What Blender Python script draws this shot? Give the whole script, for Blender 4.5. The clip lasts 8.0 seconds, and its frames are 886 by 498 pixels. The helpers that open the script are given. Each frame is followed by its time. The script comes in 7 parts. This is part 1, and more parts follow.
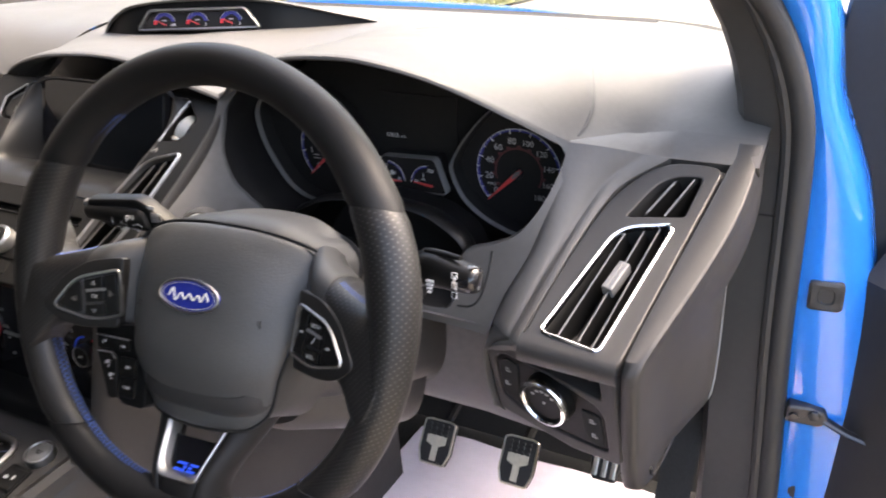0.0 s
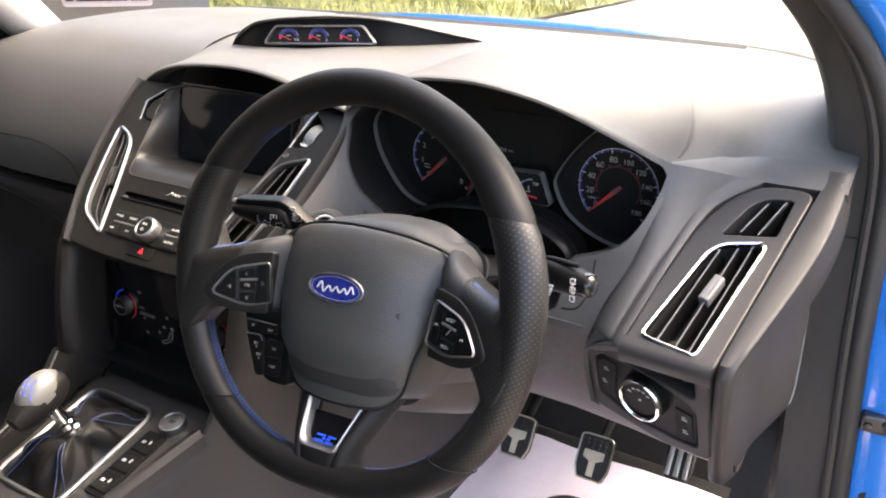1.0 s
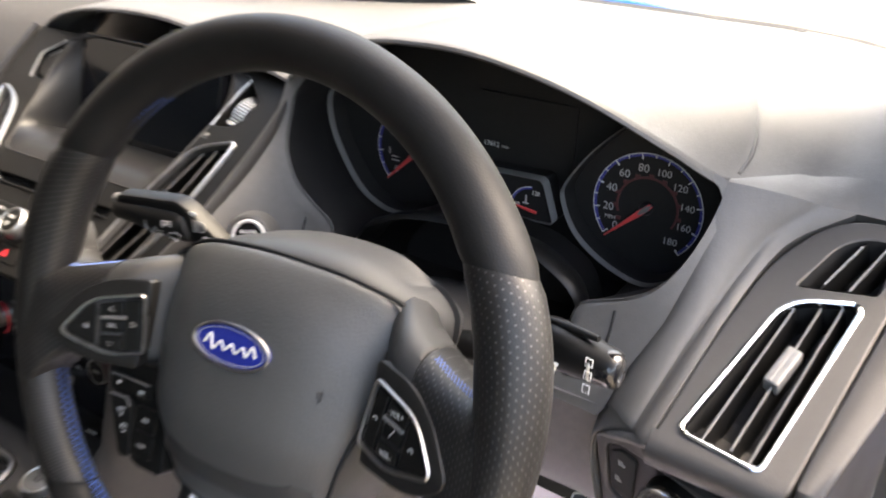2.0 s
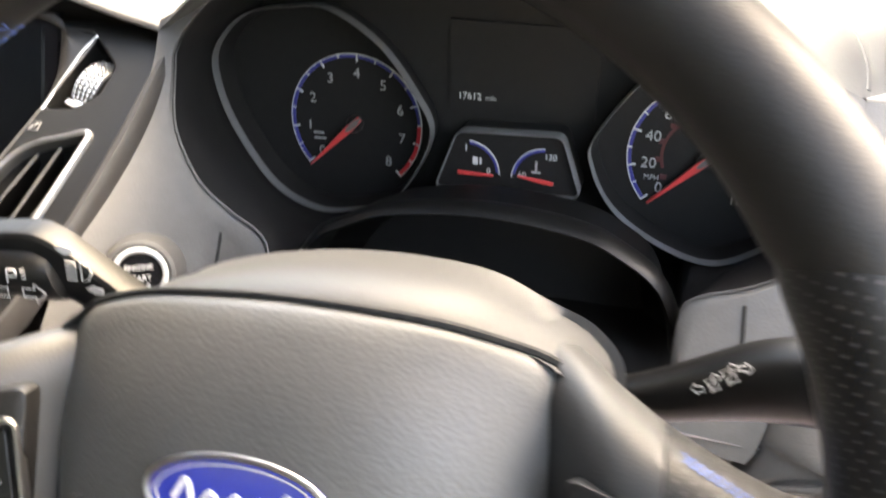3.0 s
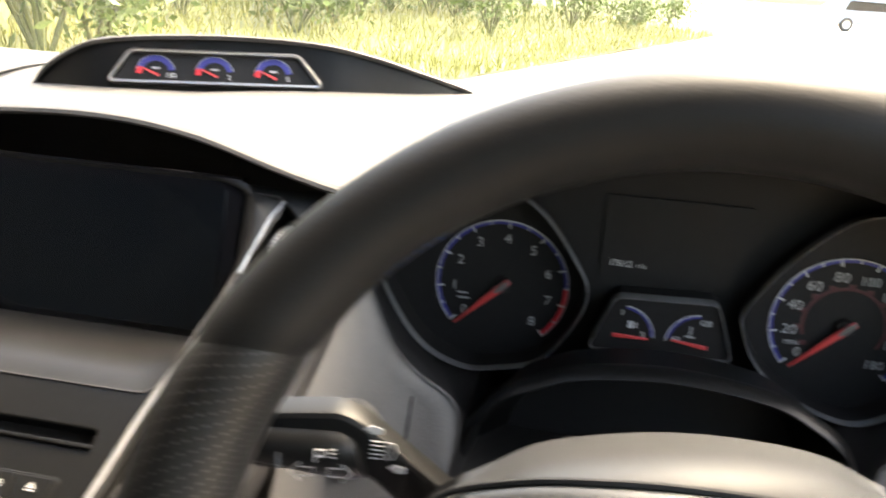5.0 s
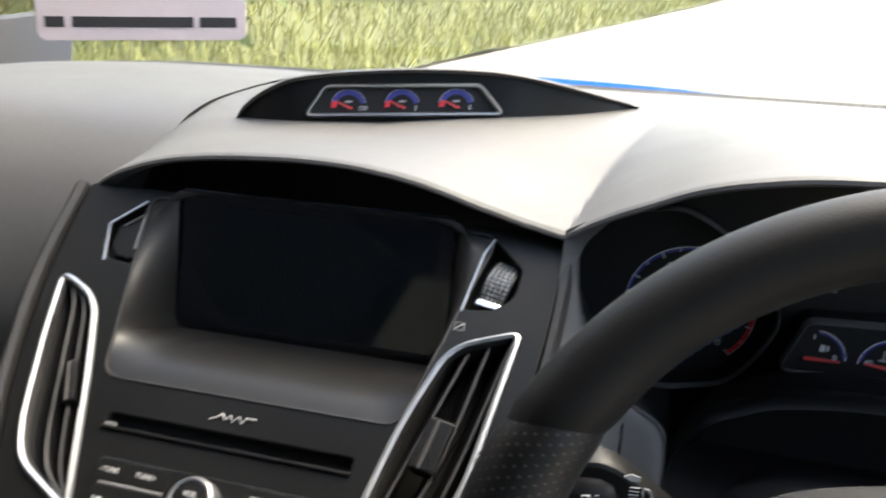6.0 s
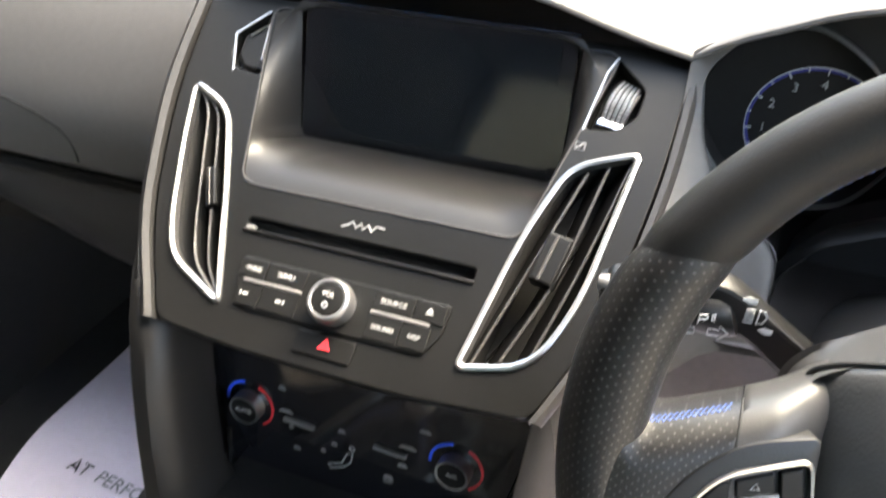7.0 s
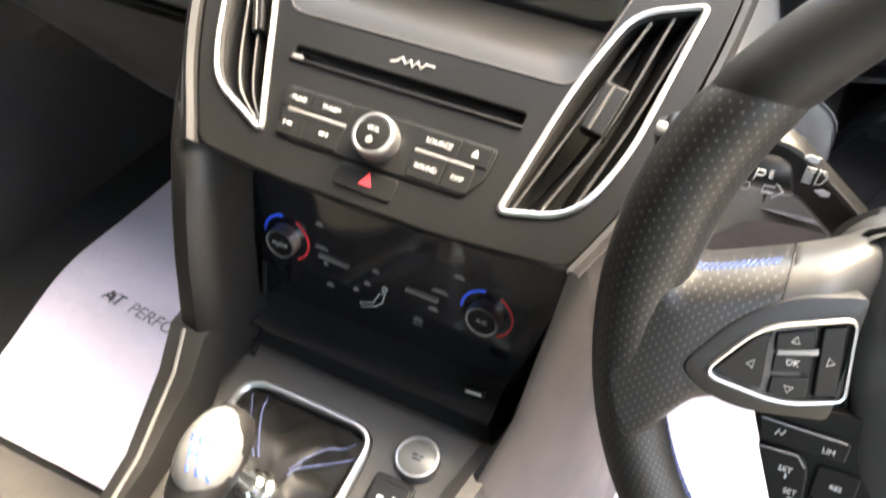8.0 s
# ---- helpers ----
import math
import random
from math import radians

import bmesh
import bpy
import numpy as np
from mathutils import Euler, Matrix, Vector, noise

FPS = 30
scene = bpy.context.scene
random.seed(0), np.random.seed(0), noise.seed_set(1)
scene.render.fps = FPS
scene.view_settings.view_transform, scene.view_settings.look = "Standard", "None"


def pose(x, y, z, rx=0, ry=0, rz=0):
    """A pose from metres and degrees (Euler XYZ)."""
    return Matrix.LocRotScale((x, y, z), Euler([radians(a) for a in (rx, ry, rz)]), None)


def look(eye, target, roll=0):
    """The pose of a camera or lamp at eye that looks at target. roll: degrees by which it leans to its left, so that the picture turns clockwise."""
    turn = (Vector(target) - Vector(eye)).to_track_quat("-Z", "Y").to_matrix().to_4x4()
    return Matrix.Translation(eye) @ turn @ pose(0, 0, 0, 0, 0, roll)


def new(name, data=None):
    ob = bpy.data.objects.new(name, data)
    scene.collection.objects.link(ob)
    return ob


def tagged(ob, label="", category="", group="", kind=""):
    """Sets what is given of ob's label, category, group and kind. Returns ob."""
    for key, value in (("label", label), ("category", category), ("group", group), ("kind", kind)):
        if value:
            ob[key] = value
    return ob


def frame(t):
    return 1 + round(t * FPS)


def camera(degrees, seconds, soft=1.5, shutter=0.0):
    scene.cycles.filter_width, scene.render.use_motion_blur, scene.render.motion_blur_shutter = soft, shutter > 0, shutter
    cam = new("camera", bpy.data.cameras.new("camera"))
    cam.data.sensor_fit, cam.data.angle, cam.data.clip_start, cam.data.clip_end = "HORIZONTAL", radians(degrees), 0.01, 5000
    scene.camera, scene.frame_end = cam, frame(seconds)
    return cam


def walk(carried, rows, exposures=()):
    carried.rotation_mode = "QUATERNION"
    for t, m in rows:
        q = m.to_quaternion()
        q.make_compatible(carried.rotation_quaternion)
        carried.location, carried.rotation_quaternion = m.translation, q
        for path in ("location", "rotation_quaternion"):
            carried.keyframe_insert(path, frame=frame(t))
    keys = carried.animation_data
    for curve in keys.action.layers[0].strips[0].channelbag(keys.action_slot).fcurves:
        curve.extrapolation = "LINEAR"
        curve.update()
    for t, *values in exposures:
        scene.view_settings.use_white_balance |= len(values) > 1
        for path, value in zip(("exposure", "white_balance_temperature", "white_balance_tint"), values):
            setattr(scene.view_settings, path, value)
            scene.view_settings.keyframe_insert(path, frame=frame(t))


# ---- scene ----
cam = camera(54.8, 8.0, soft=1.9, shutter=0.5)
PATH = [
    (0, (0.859, -0.397, 1.329), (-0.021, 1.193, 0.494), -2.6),
    (0.5, (0.854, -0.462, 1.351), (-0.068, 1.108, 0.524), -1.9),
    (1, (0.845, -0.497, 1.372), (-0.138, 1.035, 0.544), -1.7),
    (1.5, (0.806, -0.435, 1.349), (-0.195, 1.076, 0.504), -0.1),
    (1.7, (0.779, -0.368, 1.335), (-0.221, 1.137, 0.478), 0.9),
    (2.8, (0.542, -0.134, 1.206), (-0.082, 1.534, 0.296), 1.7),
    (3, (0.5, -0.135, 1.2), (-0.013, 1.588, 0.323), 0.7),
    (3.5, (0.426, -0.144, 1.2), (0.124, 1.7, 0.486), 1.2),
    (4, (0.421, -0.153, 1.191), (0.206, 1.737, 0.572), 3.1),
    (4.5, (0.4, -0.163, 1.189), (0.164, 1.728, 0.582), 4.6),
    (5, (0.336, -0.189, 1.227), (-0.005, 1.688, 0.624), 3.8),
    (5.2, (0.298, -0.201, 1.228), (-0.017, 1.701, 0.697), 3.4),
    (6.3, (0.257, -0.236, 1.304), (-0.353, 1.482, 0.482), -0.3),
    (6.5, (0.25, -0.24, 1.307), (-0.376, 1.426, 0.395), -0.6),
    (7, (0.242, -0.249, 1.306), (-0.398, 1.279, 0.186), -0.5),
    (7.5, (0.236, -0.255, 1.302), (-0.406, 1.175, 0.058), 0.5),
    (8, (0.235, -0.26, 1.284), (-0.384, 1.081, -0.065), 2.7),
]
walk(cam, [(t, look(eye, target, roll)) for t, eye, target, roll in PATH],
     [(0.0, 3.6, 7400, 14), (1.7, 3.75, 7500, 12), (3.0, 4.9, 8300, 10), (3.5, 5.4, 8400, 10), (4.5, 5.05, 8400, 10), (5.0, 4.2, 8100, 8), (5.2, 3.8, 7700, 8), (6.3, 3.1, 6800, 6), (6.6, 3.25, 6800, 6), (7.0, 4.65, 7300, 6), (7.5, 5.0, 7600, 7), (8.0, 5.05, 7900, 8)])

# ---- world, sun, exposure ----
world = bpy.data.worlds.new("sky")
scene.world = world
world.use_nodes = True
wn = world.node_tree.nodes
sky = wn.new("ShaderNodeTexSky")
sky.sky_type = "NISHITA"
sky.sun_disc = False
sky.sun_elevation, sky.sun_rotation = radians(54), radians(40)
sky.air_density, sky.dust_density = 1.0, 5.0
wn["Background"].inputs[1].default_value = 0.15
world.node_tree.links.new(sky.outputs[0], wn["Background"].inputs[0])
sun = new("sun", bpy.data.lights.new("sun", "SUN"))
sun.data.energy, sun.data.angle, sun.data.color = 0.5, radians(42), (1.0, 0.97, 0.93)
sun.matrix_basis = look((1.5, 1.8, 3.2), (0, 0, 0))


# ---- materials ----
def material(name, base, rough=0.5, metal=0.0, vary=0.12, scale=6.0, grain=0.0, grain_size=0.0012, cells=False, coat=0.0,
             spec=0.5, wear=0.06):
    """A surface with colour drift at two scales, uneven gloss and a fine relief of grain_size metres."""
    m = bpy.data.materials.new(name)
    m.use_nodes = True
    nt = m.node_tree
    n, l = nt.nodes, nt.links
    b = n["Principled BSDF"]
    tc = n.new("ShaderNodeTexCoord")
    big, fine = n.new("ShaderNodeTexNoise"), n.new("ShaderNodeTexNoise")
    big.inputs["Scale"].default_value, fine.inputs["Scale"].default_value = scale, scale * 23
    big.inputs["Detail"].default_value = fine.inputs["Detail"].default_value = 4
    l.new(tc.outputs["Object"], big.inputs["Vector"])
    l.new(tc.outputs["Object"], fine.inputs["Vector"])
    add = n.new("ShaderNodeMath")
    add.operation = "ADD"
    l.new(big.outputs["Fac"], add.inputs[0])
    l.new(fine.outputs["Fac"], add.inputs[1])
    ramp = n.new("ShaderNodeMapRange")
    ramp.inputs["From Min"].default_value, ramp.inputs["From Max"].default_value = 0.7, 1.3
    ramp.inputs["To Min"].default_value, ramp.inputs["To Max"].default_value = 1 - vary, 1 + vary
    l.new(add.outputs[0], ramp.inputs["Value"])
    mul = n.new("ShaderNodeVectorMath")
    mul.operation = "SCALE"
    mul.inputs[0].default_value = base
    l.new(ramp.outputs[0], mul.inputs["Scale"])
    l.new(mul.outputs["Vector"], b.inputs["Base Color"])
    rr = n.new("ShaderNodeMapRange")
    rr.inputs["From Min"].default_value, rr.inputs["From Max"].default_value = 0.35, 0.65
    rr.inputs["To Min"].default_value, rr.inputs["To Max"].default_value = max(0.02, rough - wear), min(1, rough + wear)
    l.new(big.outputs["Fac"], rr.inputs["Value"])
    l.new(rr.outputs[0], b.inputs["Roughness"])
    b.inputs["Metallic"].default_value = metal
    b.inputs["Coat Weight"].default_value = coat
    b.inputs["Coat Roughness"].default_value = 0.06
    b.inputs["Specular IOR Level"].default_value = spec
    if grain:
        if cells:
            g = n.new("ShaderNodeTexVoronoi")
            g.feature = "SMOOTH_F1"
            out = g.outputs["Distance"]
        else:
            g = n.new("ShaderNodeTexNoise")
            g.inputs["Detail"].default_value = 3
            out = g.outputs["Fac"]
        g.inputs["Scale"].default_value = 1 / grain_size
        l.new(tc.outputs["Object"], g.inputs["Vector"])
        bump = n.new("ShaderNodeBump")
        bump.inputs["Strength"].default_value, bump.inputs["Distance"].default_value = grain, grain_size * 0.35
        l.new(out, bump.inputs["Height"])
        l.new(bump.outputs["Normal"], b.inputs["Normal"])
    return m


def perforated(name, base, rough):
    """Leather punched with a diagonal grid of small holes, laid out on the rim's own coordinates."""
    m = material(name, base, rough, grain=0.25, grain_size=0.0011, cells=True, spec=0.3)
    n, l = m.node_tree.nodes, m.node_tree.links
    b = n["Principled BSDF"]
    uv = n.new("ShaderNodeUVMap")
    vor = n.new("ShaderNodeTexVoronoi")
    vor.inputs["Randomness"].default_value = 0.0
    vor.inputs["Scale"].default_value = 1.0
    mp = n.new("ShaderNodeMapping")
    mp.inputs["Rotation"].default_value = (0, 0, radians(45))
    mp.inputs["Scale"].default_value = (300, 300, 300)
    l.new(uv.outputs[0], mp.inputs["Vector"])
    l.new(mp.outputs[0], vor.inputs["Vector"])
    dot = n.new("ShaderNodeMapRange")
    dot.inputs["From Min"].default_value, dot.inputs["From Max"].default_value = 0.1, 0.2
    dot.inputs["To Min"].default_value, dot.inputs["To Max"].default_value = 1.0, 0.0
    l.new(vor.outputs["Distance"], dot.inputs["Value"])
    mix = n.new("ShaderNodeMix")
    mix.data_type = "RGBA"
    src = b.inputs["Base Color"].links[0].from_socket
    l.new(dot.outputs[0], mix.inputs["Factor"])
    l.new(src, mix.inputs["A"])
    mix.inputs["B"].default_value = (0.042, 0.041, 0.041, 1)
    l.new(mix.outputs["Result"], b.inputs["Base Color"])
    return m


SOFT = material("soft_dash_plastic", (0.06, 0.0572, 0.0536), 0.56, spec=0.4, grain=0.22, grain_size=0.0014, cells=True, vary=0.08)
HARD = material("hard_grey_plastic", (0.021, 0.0198, 0.019), 0.5, spec=0.35, grain=0.25, grain_size=0.0011, cells=True, vary=0.1)
# knee panel grey is lightened to hold the glow off the paper mat
KNEE = material("bounce_lit_knee_panel", (0.085, 0.08, 0.084), 0.55, grain=0.25, grain_size=0.0012, cells=True, spec=0.4)
SURROUND = material("dark_moulded_plastic", (0.0085, 0.0082, 0.008), 0.46, grain=0.2, grain_size=0.001, cells=True, spec=0.22)
SATIN = material("satin_black_plastic", (0.0045, 0.0045, 0.0044), 0.4, grain=0.15, grain_size=0.0007, spec=0.15)
RECESS = material("dark_screen_surround", (0.0085, 0.0082, 0.0079), 0.46, grain=0.2, grain_size=0.001, cells=True, spec=0.25)
MATT = material("matt_black_plastic", (0.009, 0.009, 0.009), 0.75, grain=0.2, grain_size=0.001, spec=0.25)
PIANO = material("gloss_black_panel", (0.006, 0.006, 0.007), 0.09, wear=0.03)
SCREEN = material("dark_screen_glass", (0.004, 0.005, 0.006), 0.07, wear=0.02)
CHROME = material("bright_chrome", (0.78, 0.78, 0.77), 0.17, metal=1.0, vary=0.04, wear=0.05)
SILVER = material("satin_silver", (0.36, 0.36, 0.355), 0.36, metal=1.0, vary=0.05)
DIALRING = material("dial_ring_silver", (0.15, 0.15, 0.148), 0.35, metal=0.3, vary=0.04)
GREYTRIM = material("grey_satin_trim", (0.12, 0.118, 0.115), 0.4, metal=0.2, vary=0.06)
LEATHER = material("black_leather", (0.0072, 0.007, 0.0069), 0.52, grain=0.2, grain_size=0.0011, cells=True, spec=0.2)
HUBTRIM = material("smooth_hub_plastic", (0.0235, 0.0232, 0.0226), 0.52, spec=0.35, grain=0.15, grain_size=0.0011, cells=True, vary=0.06)
AIRBAG = material("grained_airbag_cover", (0.0445, 0.0448, 0.0435), 0.5, spec=0.45, grain=0.28, grain_size=0.0015, cells=True, vary=0.06)
PUNCHED = perforated("punched_leather", (0.0065, 0.0063, 0.0062), 0.45)
STITCH = material("blue_thread", (0.03, 0.065, 0.2), 0.7, vary=0.2, scale=60)
FAINT = material("faint_grey_print", (0.13, 0.13, 0.128), 0.6, vary=0.03)
GREYSTITCH = material("grey_blue_thread", (0.06, 0.075, 0.15), 0.7, vary=0.2, scale=60)
WHITE = material("white_print", (0.5, 0.5, 0.485), 0.6, vary=0.03)
DIM = material("grey_print", (0.30, 0.30, 0.29), 0.6, vary=0.03)
BLUEPRINT = material("blue_print", (0.02, 0.023, 0.17), 0.5, vary=0.05)
BRIGHTBLUE = material("bright_blue_mark", (0.02, 0.10, 0.85), 0.4, vary=0.05)
REDPRINT = material("red_print", (0.55, 0.02, 0.03), 0.5, vary=0.05)
DARKRED = material("dark_red_print", (0.06, 0.008, 0.008), 0.6, vary=0.05)
NEEDLE = material("red_needle", (0.5, 0.045, 0.045), 0.4, vary=0.05)
# black raised a little: holds the reflected veil of a cluster lens, not built
DIAL = material("veiled_dial_face", (0.0105, 0.0098, 0.0095), 0.6, vary=0.1, spec=0.2)
BADGE = material("blue_enamel", (0.015, 0.025, 0.19), 0.15, coat=0.6, vary=0.06)
CARPET = material("black_carpet", (0.010, 0.010, 0.010), 0.97, grain=0.9, grain_size=0.003, vary=0.3, scale=20)
PAPER = material("white_paper_mat", (0.8, 0.73, 0.81), 0.8, grain=0.25, grain_size=0.05, vary=0.03, scale=3)
PALETRIM = material("light_pillar_trim", (0.3, 0.29, 0.285), 0.6, vary=0.05)
BRIGHTRING = material("painted_silver_ring", (0.62, 0.62, 0.6), 0.35, metal=0.25, vary=0.03)
DECK = material("grained_console_plastic", (0.031, 0.029, 0.027), 0.5, spec=0.4, grain=0.25, grain_size=0.0011, cells=True, vary=0.1)
CAP = material("pearl_silver_cap", (0.11, 0.11, 0.106), 0.34, metal=0.1, vary=0.04)
CARD = material("pale_card", (0.62, 0.55, 0.58), 0.6, vary=0.03)
INK = material("black_ink", (0.02, 0.02, 0.025), 0.6)
GREYINK = material("grey_ink", (0.22, 0.22, 0.23), 0.6)
LIGHTBLUE = material("light_blue_ink", (0.08, 0.42, 0.75), 0.6)
RUBBER = material("black_rubber", (0.018, 0.018, 0.018), 0.62, grain=0.2, grain_size=0.001)
BLUEPAINT = material("bright_blue_paint", (0.004, 0.155, 0.55), 0.24, coat=0.8, vary=0.04, wear=0.04)
TRIM = material("dark_pillar_trim", (0.03, 0.029, 0.028), 0.6, grain=0.3, grain_size=0.0012, cells=True)
FABRIC = material("black_headliner_cloth", (0.03, 0.029, 0.028), 0.95, grain=0.4, grain_size=0.002)
SEATCLOTH = material("dark_grey_seat_cloth", (0.055, 0.05, 0.045), 0.9, grain=0.6, grain_size=0.0018)
METALPEDAL = material("brushed_pedal_metal", (0.62, 0.58, 0.5), 0.35, metal=1.0)
BEIGE = material("worn_pedal_grip", (0.5, 0.47, 0.38), 0.7)
BRASS = material("strap_steel", (0.06, 0.06, 0.065), 0.35, metal=0.8)


def glass(name, tint=(0.93, 0.96, 0.94, 1)):
    """Thin clear sheet: light goes straight through, with a Fresnel sheen."""
    m = bpy.data.materials.new(name)
    m.use_nodes = True
    n, l = m.node_tree.nodes, m.node_tree.links
    n.remove(n["Principled BSDF"])
    clear, gloss, mix, fres = n.new("ShaderNodeBsdfTransparent"), n.new("ShaderNodeBsdfGlossy"), n.new("ShaderNodeMixShader"), n.new("ShaderNodeFresnel")
    clear.inputs["Color"].default_value = tint
    gloss.inputs["Roughness"].default_value = 0.01
    fres.inputs["IOR"].default_value = 1.45
    l.new(fres.outputs[0], mix.inputs[0])
    l.new(clear.outputs[0], mix.inputs[1])
    l.new(gloss.outputs[0], mix.inputs[2])
    l.new(mix.outputs[0], n["Material Output"].inputs["Surface"])
    return m


GLASS = glass("clear_glass")
TINTED = glass("tinted_glass", (0.7, 0.73, 0.7, 1))


# ---- building helpers ----
class Fr:
    """A working plane: origin, right, up and, towards the viewer, normal."""

    def __init__(self, o, u, v):
        self.o, self.u = Vector(o), Vector(u).normalized()
        v = Vector(v)
        self.v = (v - self.u * v.dot(self.u)).normalized()
        self.n = self.u.cross(self.v)

    def __call__(self, u, v, n=0.0):
        return self.o + self.u * u + self.v * v + self.n * n

    def turned(self, degrees):
        a = radians(degrees)
        return Fr(self.o, self.u * math.cos(a) + self.v * math.sin(a), self.v * math.cos(a) - self.u * math.sin(a))

    def moved(self, u, v, n=0.0):
        return Fr(self(u, v, n), self.u, self.v)


def thing(name, label, category, at=(0, 0, 0), group="", kind=""):
    ob = tagged(new(name), label, category, group, kind)
    ob.empty_display_size = 0.02
    ob.location = at
    return ob


def part(name, bm, mat, parent=None, label="", angle=38, smooth=True):
    bmesh.ops.recalc_face_normals(bm, faces=bm.faces)
    me = bpy.data.meshes.new(name)
    bm.to_mesh(me)
    bm.free()
    return link(name, me, mat, parent, label, angle, smooth)


def link(name, me, mat, parent=None, label="", angle=38, smooth=True):
    for one in (mat if isinstance(mat, (list, tuple)) else [mat]):
        me.materials.append(one)
    if smooth and len(me.polygons):
        me.polygons.foreach_set("use_smooth", [True] * len(me.polygons))
        kept = [e.index for e in me.edges if e.use_edge_sharp]
        me.set_sharp_from_angle(angle=radians(angle))
        for k in kept:
            me.edges[k].use_edge_sharp = True
    ob = new(name, me)
    if parent is not None:
        ob.parent = parent
        if parent.type == "EMPTY":
            ob.matrix_parent_inverse = Matrix.Translation(parent.location).inverted()
    if label:
        tagged(ob, label)
    return ob


def ccw(pts):
    a = sum(p[0] * q[1] - q[0] * p[1] for p, q in zip(pts, pts[1:] + pts[:1]))
    return pts if a > 0 else pts[::-1]


def offset(pts, d):
    """The closed outline moved inwards by d."""
    pts = ccw([tuple(p) for p in pts])
    out = []
    for i, p in enumerate(pts):
        a, c = Vector(pts[i - 1]), Vector(pts[(i + 1) % len(pts)])
        p = Vector(p)
        e, f = (p - a).normalized(), (c - p).normalized()
        m = Vector((-e.y - f.y, e.x + f.x))
        k = max(m.length_squared / 2, 0.35)
        out.append(tuple(p + m * (d / k)))
    return out


def rounded(pts, r, seg=5):
    """The closed outline with its corners rounded; r may be one radius or one for each corner."""
    pts = [Vector(p) for p in pts]
    out = []
    for i, p in enumerate(pts):
        a, c = pts[i - 1], pts[(i + 1) % len(pts)]
        rr = r[i] if isinstance(r, (list, tuple)) else r
        e, f = a - p, c - p
        d = min(rr, e.length * 0.48, f.length * 0.48)
        s, t = p + e.normalized() * d, p + f.normalized() * d
        for k in range(seg + 1):
            w = k / seg
            out.append(tuple(s * (1 - w) ** 2 + p * 2 * w * (1 - w) + t * w * w))
    return out


def spline(pts, steps=6, closed=False):
    """Points along a smooth curve through pts."""
    P = [Vector(p) for p in pts]
    n = len(P)
    out = []
    for i in range(n if closed else n - 1):
        p1, p2 = P[i], P[(i + 1) % n]
        p0 = P[i - 1] if closed or i else p1 * 2 - p2
        p3 = P[(i + 2) % n] if closed or i + 2 < n else p2 * 2 - p1
        for k in range(steps):
            t = k / steps
            out.append(0.5 * (2 * p1 + (p2 - p0) * t + (2 * p0 - 5 * p1 + 4 * p2 - p3) * t * t + (3 * p1 - p0 - 3 * p2 + p3) * t ** 3))
    if not closed:
        out.append(P[-1])
    return out


def resample(pts, n, closed=True):
    P = [Vector(p) for p in pts]
    Q = P + [P[0]] if closed else P
    lens = [0.0]
    for a, b in zip(Q, Q[1:]):
        lens.append(lens[-1] + (b - a).length)
    out = []
    j = 0
    for i in range(n):
        s = lens[-1] * i / (n if closed else n - 1)
        while j < len(Q) - 2 and lens[j + 1] < s:
            j += 1
        w = (s - lens[j]) / max(lens[j + 1] - lens[j], 1e-9)
        out.append(Q[j].lerp(Q[j + 1], min(1, max(0, w))))
    return out


def loft(rings, closed=True, cap0=False, cap1=False, bm=None):
    """Skin between rings of equal length (lists of points)."""
    bm = bm or bmesh.new()
    rows = [[bm.verts.new(p) for p in ring] for ring in rings]
    for a, b in zip(rows, rows[1:]):
        m = len(a)
        for i in range(m if closed else m - 1):
            j = (i + 1) % m
            bm.faces.new((a[i], a[j], b[j], b[i]))
    for row, cap in ((rows[0], cap0), (rows[-1], cap1)):
        if cap:
            for e in bm.faces.new(row).edges:
                e.smooth = False
    return bm


def prism(fr, outline, n0, n1, bevel=0.0, bm=None):
    """A plate of that outline from n0 up to n1, its upper edge rounded by bevel."""
    outline = ccw([tuple(p) for p in outline])
    rings = [[fr(u, v, n0) for u, v in outline]]
    if bevel:
        rings.append([fr(u, v, n1 - bevel) for u, v in outline])
        rings.append([fr(u, v, n1 - bevel * 0.3) for u, v in offset(outline, bevel * 0.3)])
        rings.append([fr(u, v, n1) for u, v in offset(outline, bevel)])
    else:
        rings.append([fr(u, v, n1) for u, v in outline])
    return loft(rings, True, True, True, bm)


def plate(fr, outer, holes, n_top, depth, bevel=0.0015, bend=None):
    """A flat panel with openings that go through it."""
    bm = bmesh.new()
    edges = []
    put = bend or (lambda u, v, n: fr(u, v, n))
    for k, loop in enumerate([outer] + list(holes)):
        loop = ccw([tuple(p) for p in loop])
        d = bevel if k == 0 else -bevel
        rows = [[bm.verts.new(put(u, v, n)) for u, v in pts] for pts, n in
                ((offset(loop, d), n_top), (offset(loop, d * 0.3), n_top - bevel * 0.3), (loop, n_top - bevel), (loop, n_top - depth))]
        m = len(loop)
        for a, b in zip(rows, rows[1:]):
            for i in range(m):
                j = (i + 1) % m
                bm.faces.new((a[i], a[j], b[j], b[i]))
        edges += [bm.edges.get((rows[0][i], rows[0][(i + 1) % m])) for i in range(m)]
    for e in edges:
        e.smooth = False
    bmesh.ops.triangle_fill(bm, use_beauty=True, use_dissolve=False, edges=edges, normal=fr.n)
    return bm


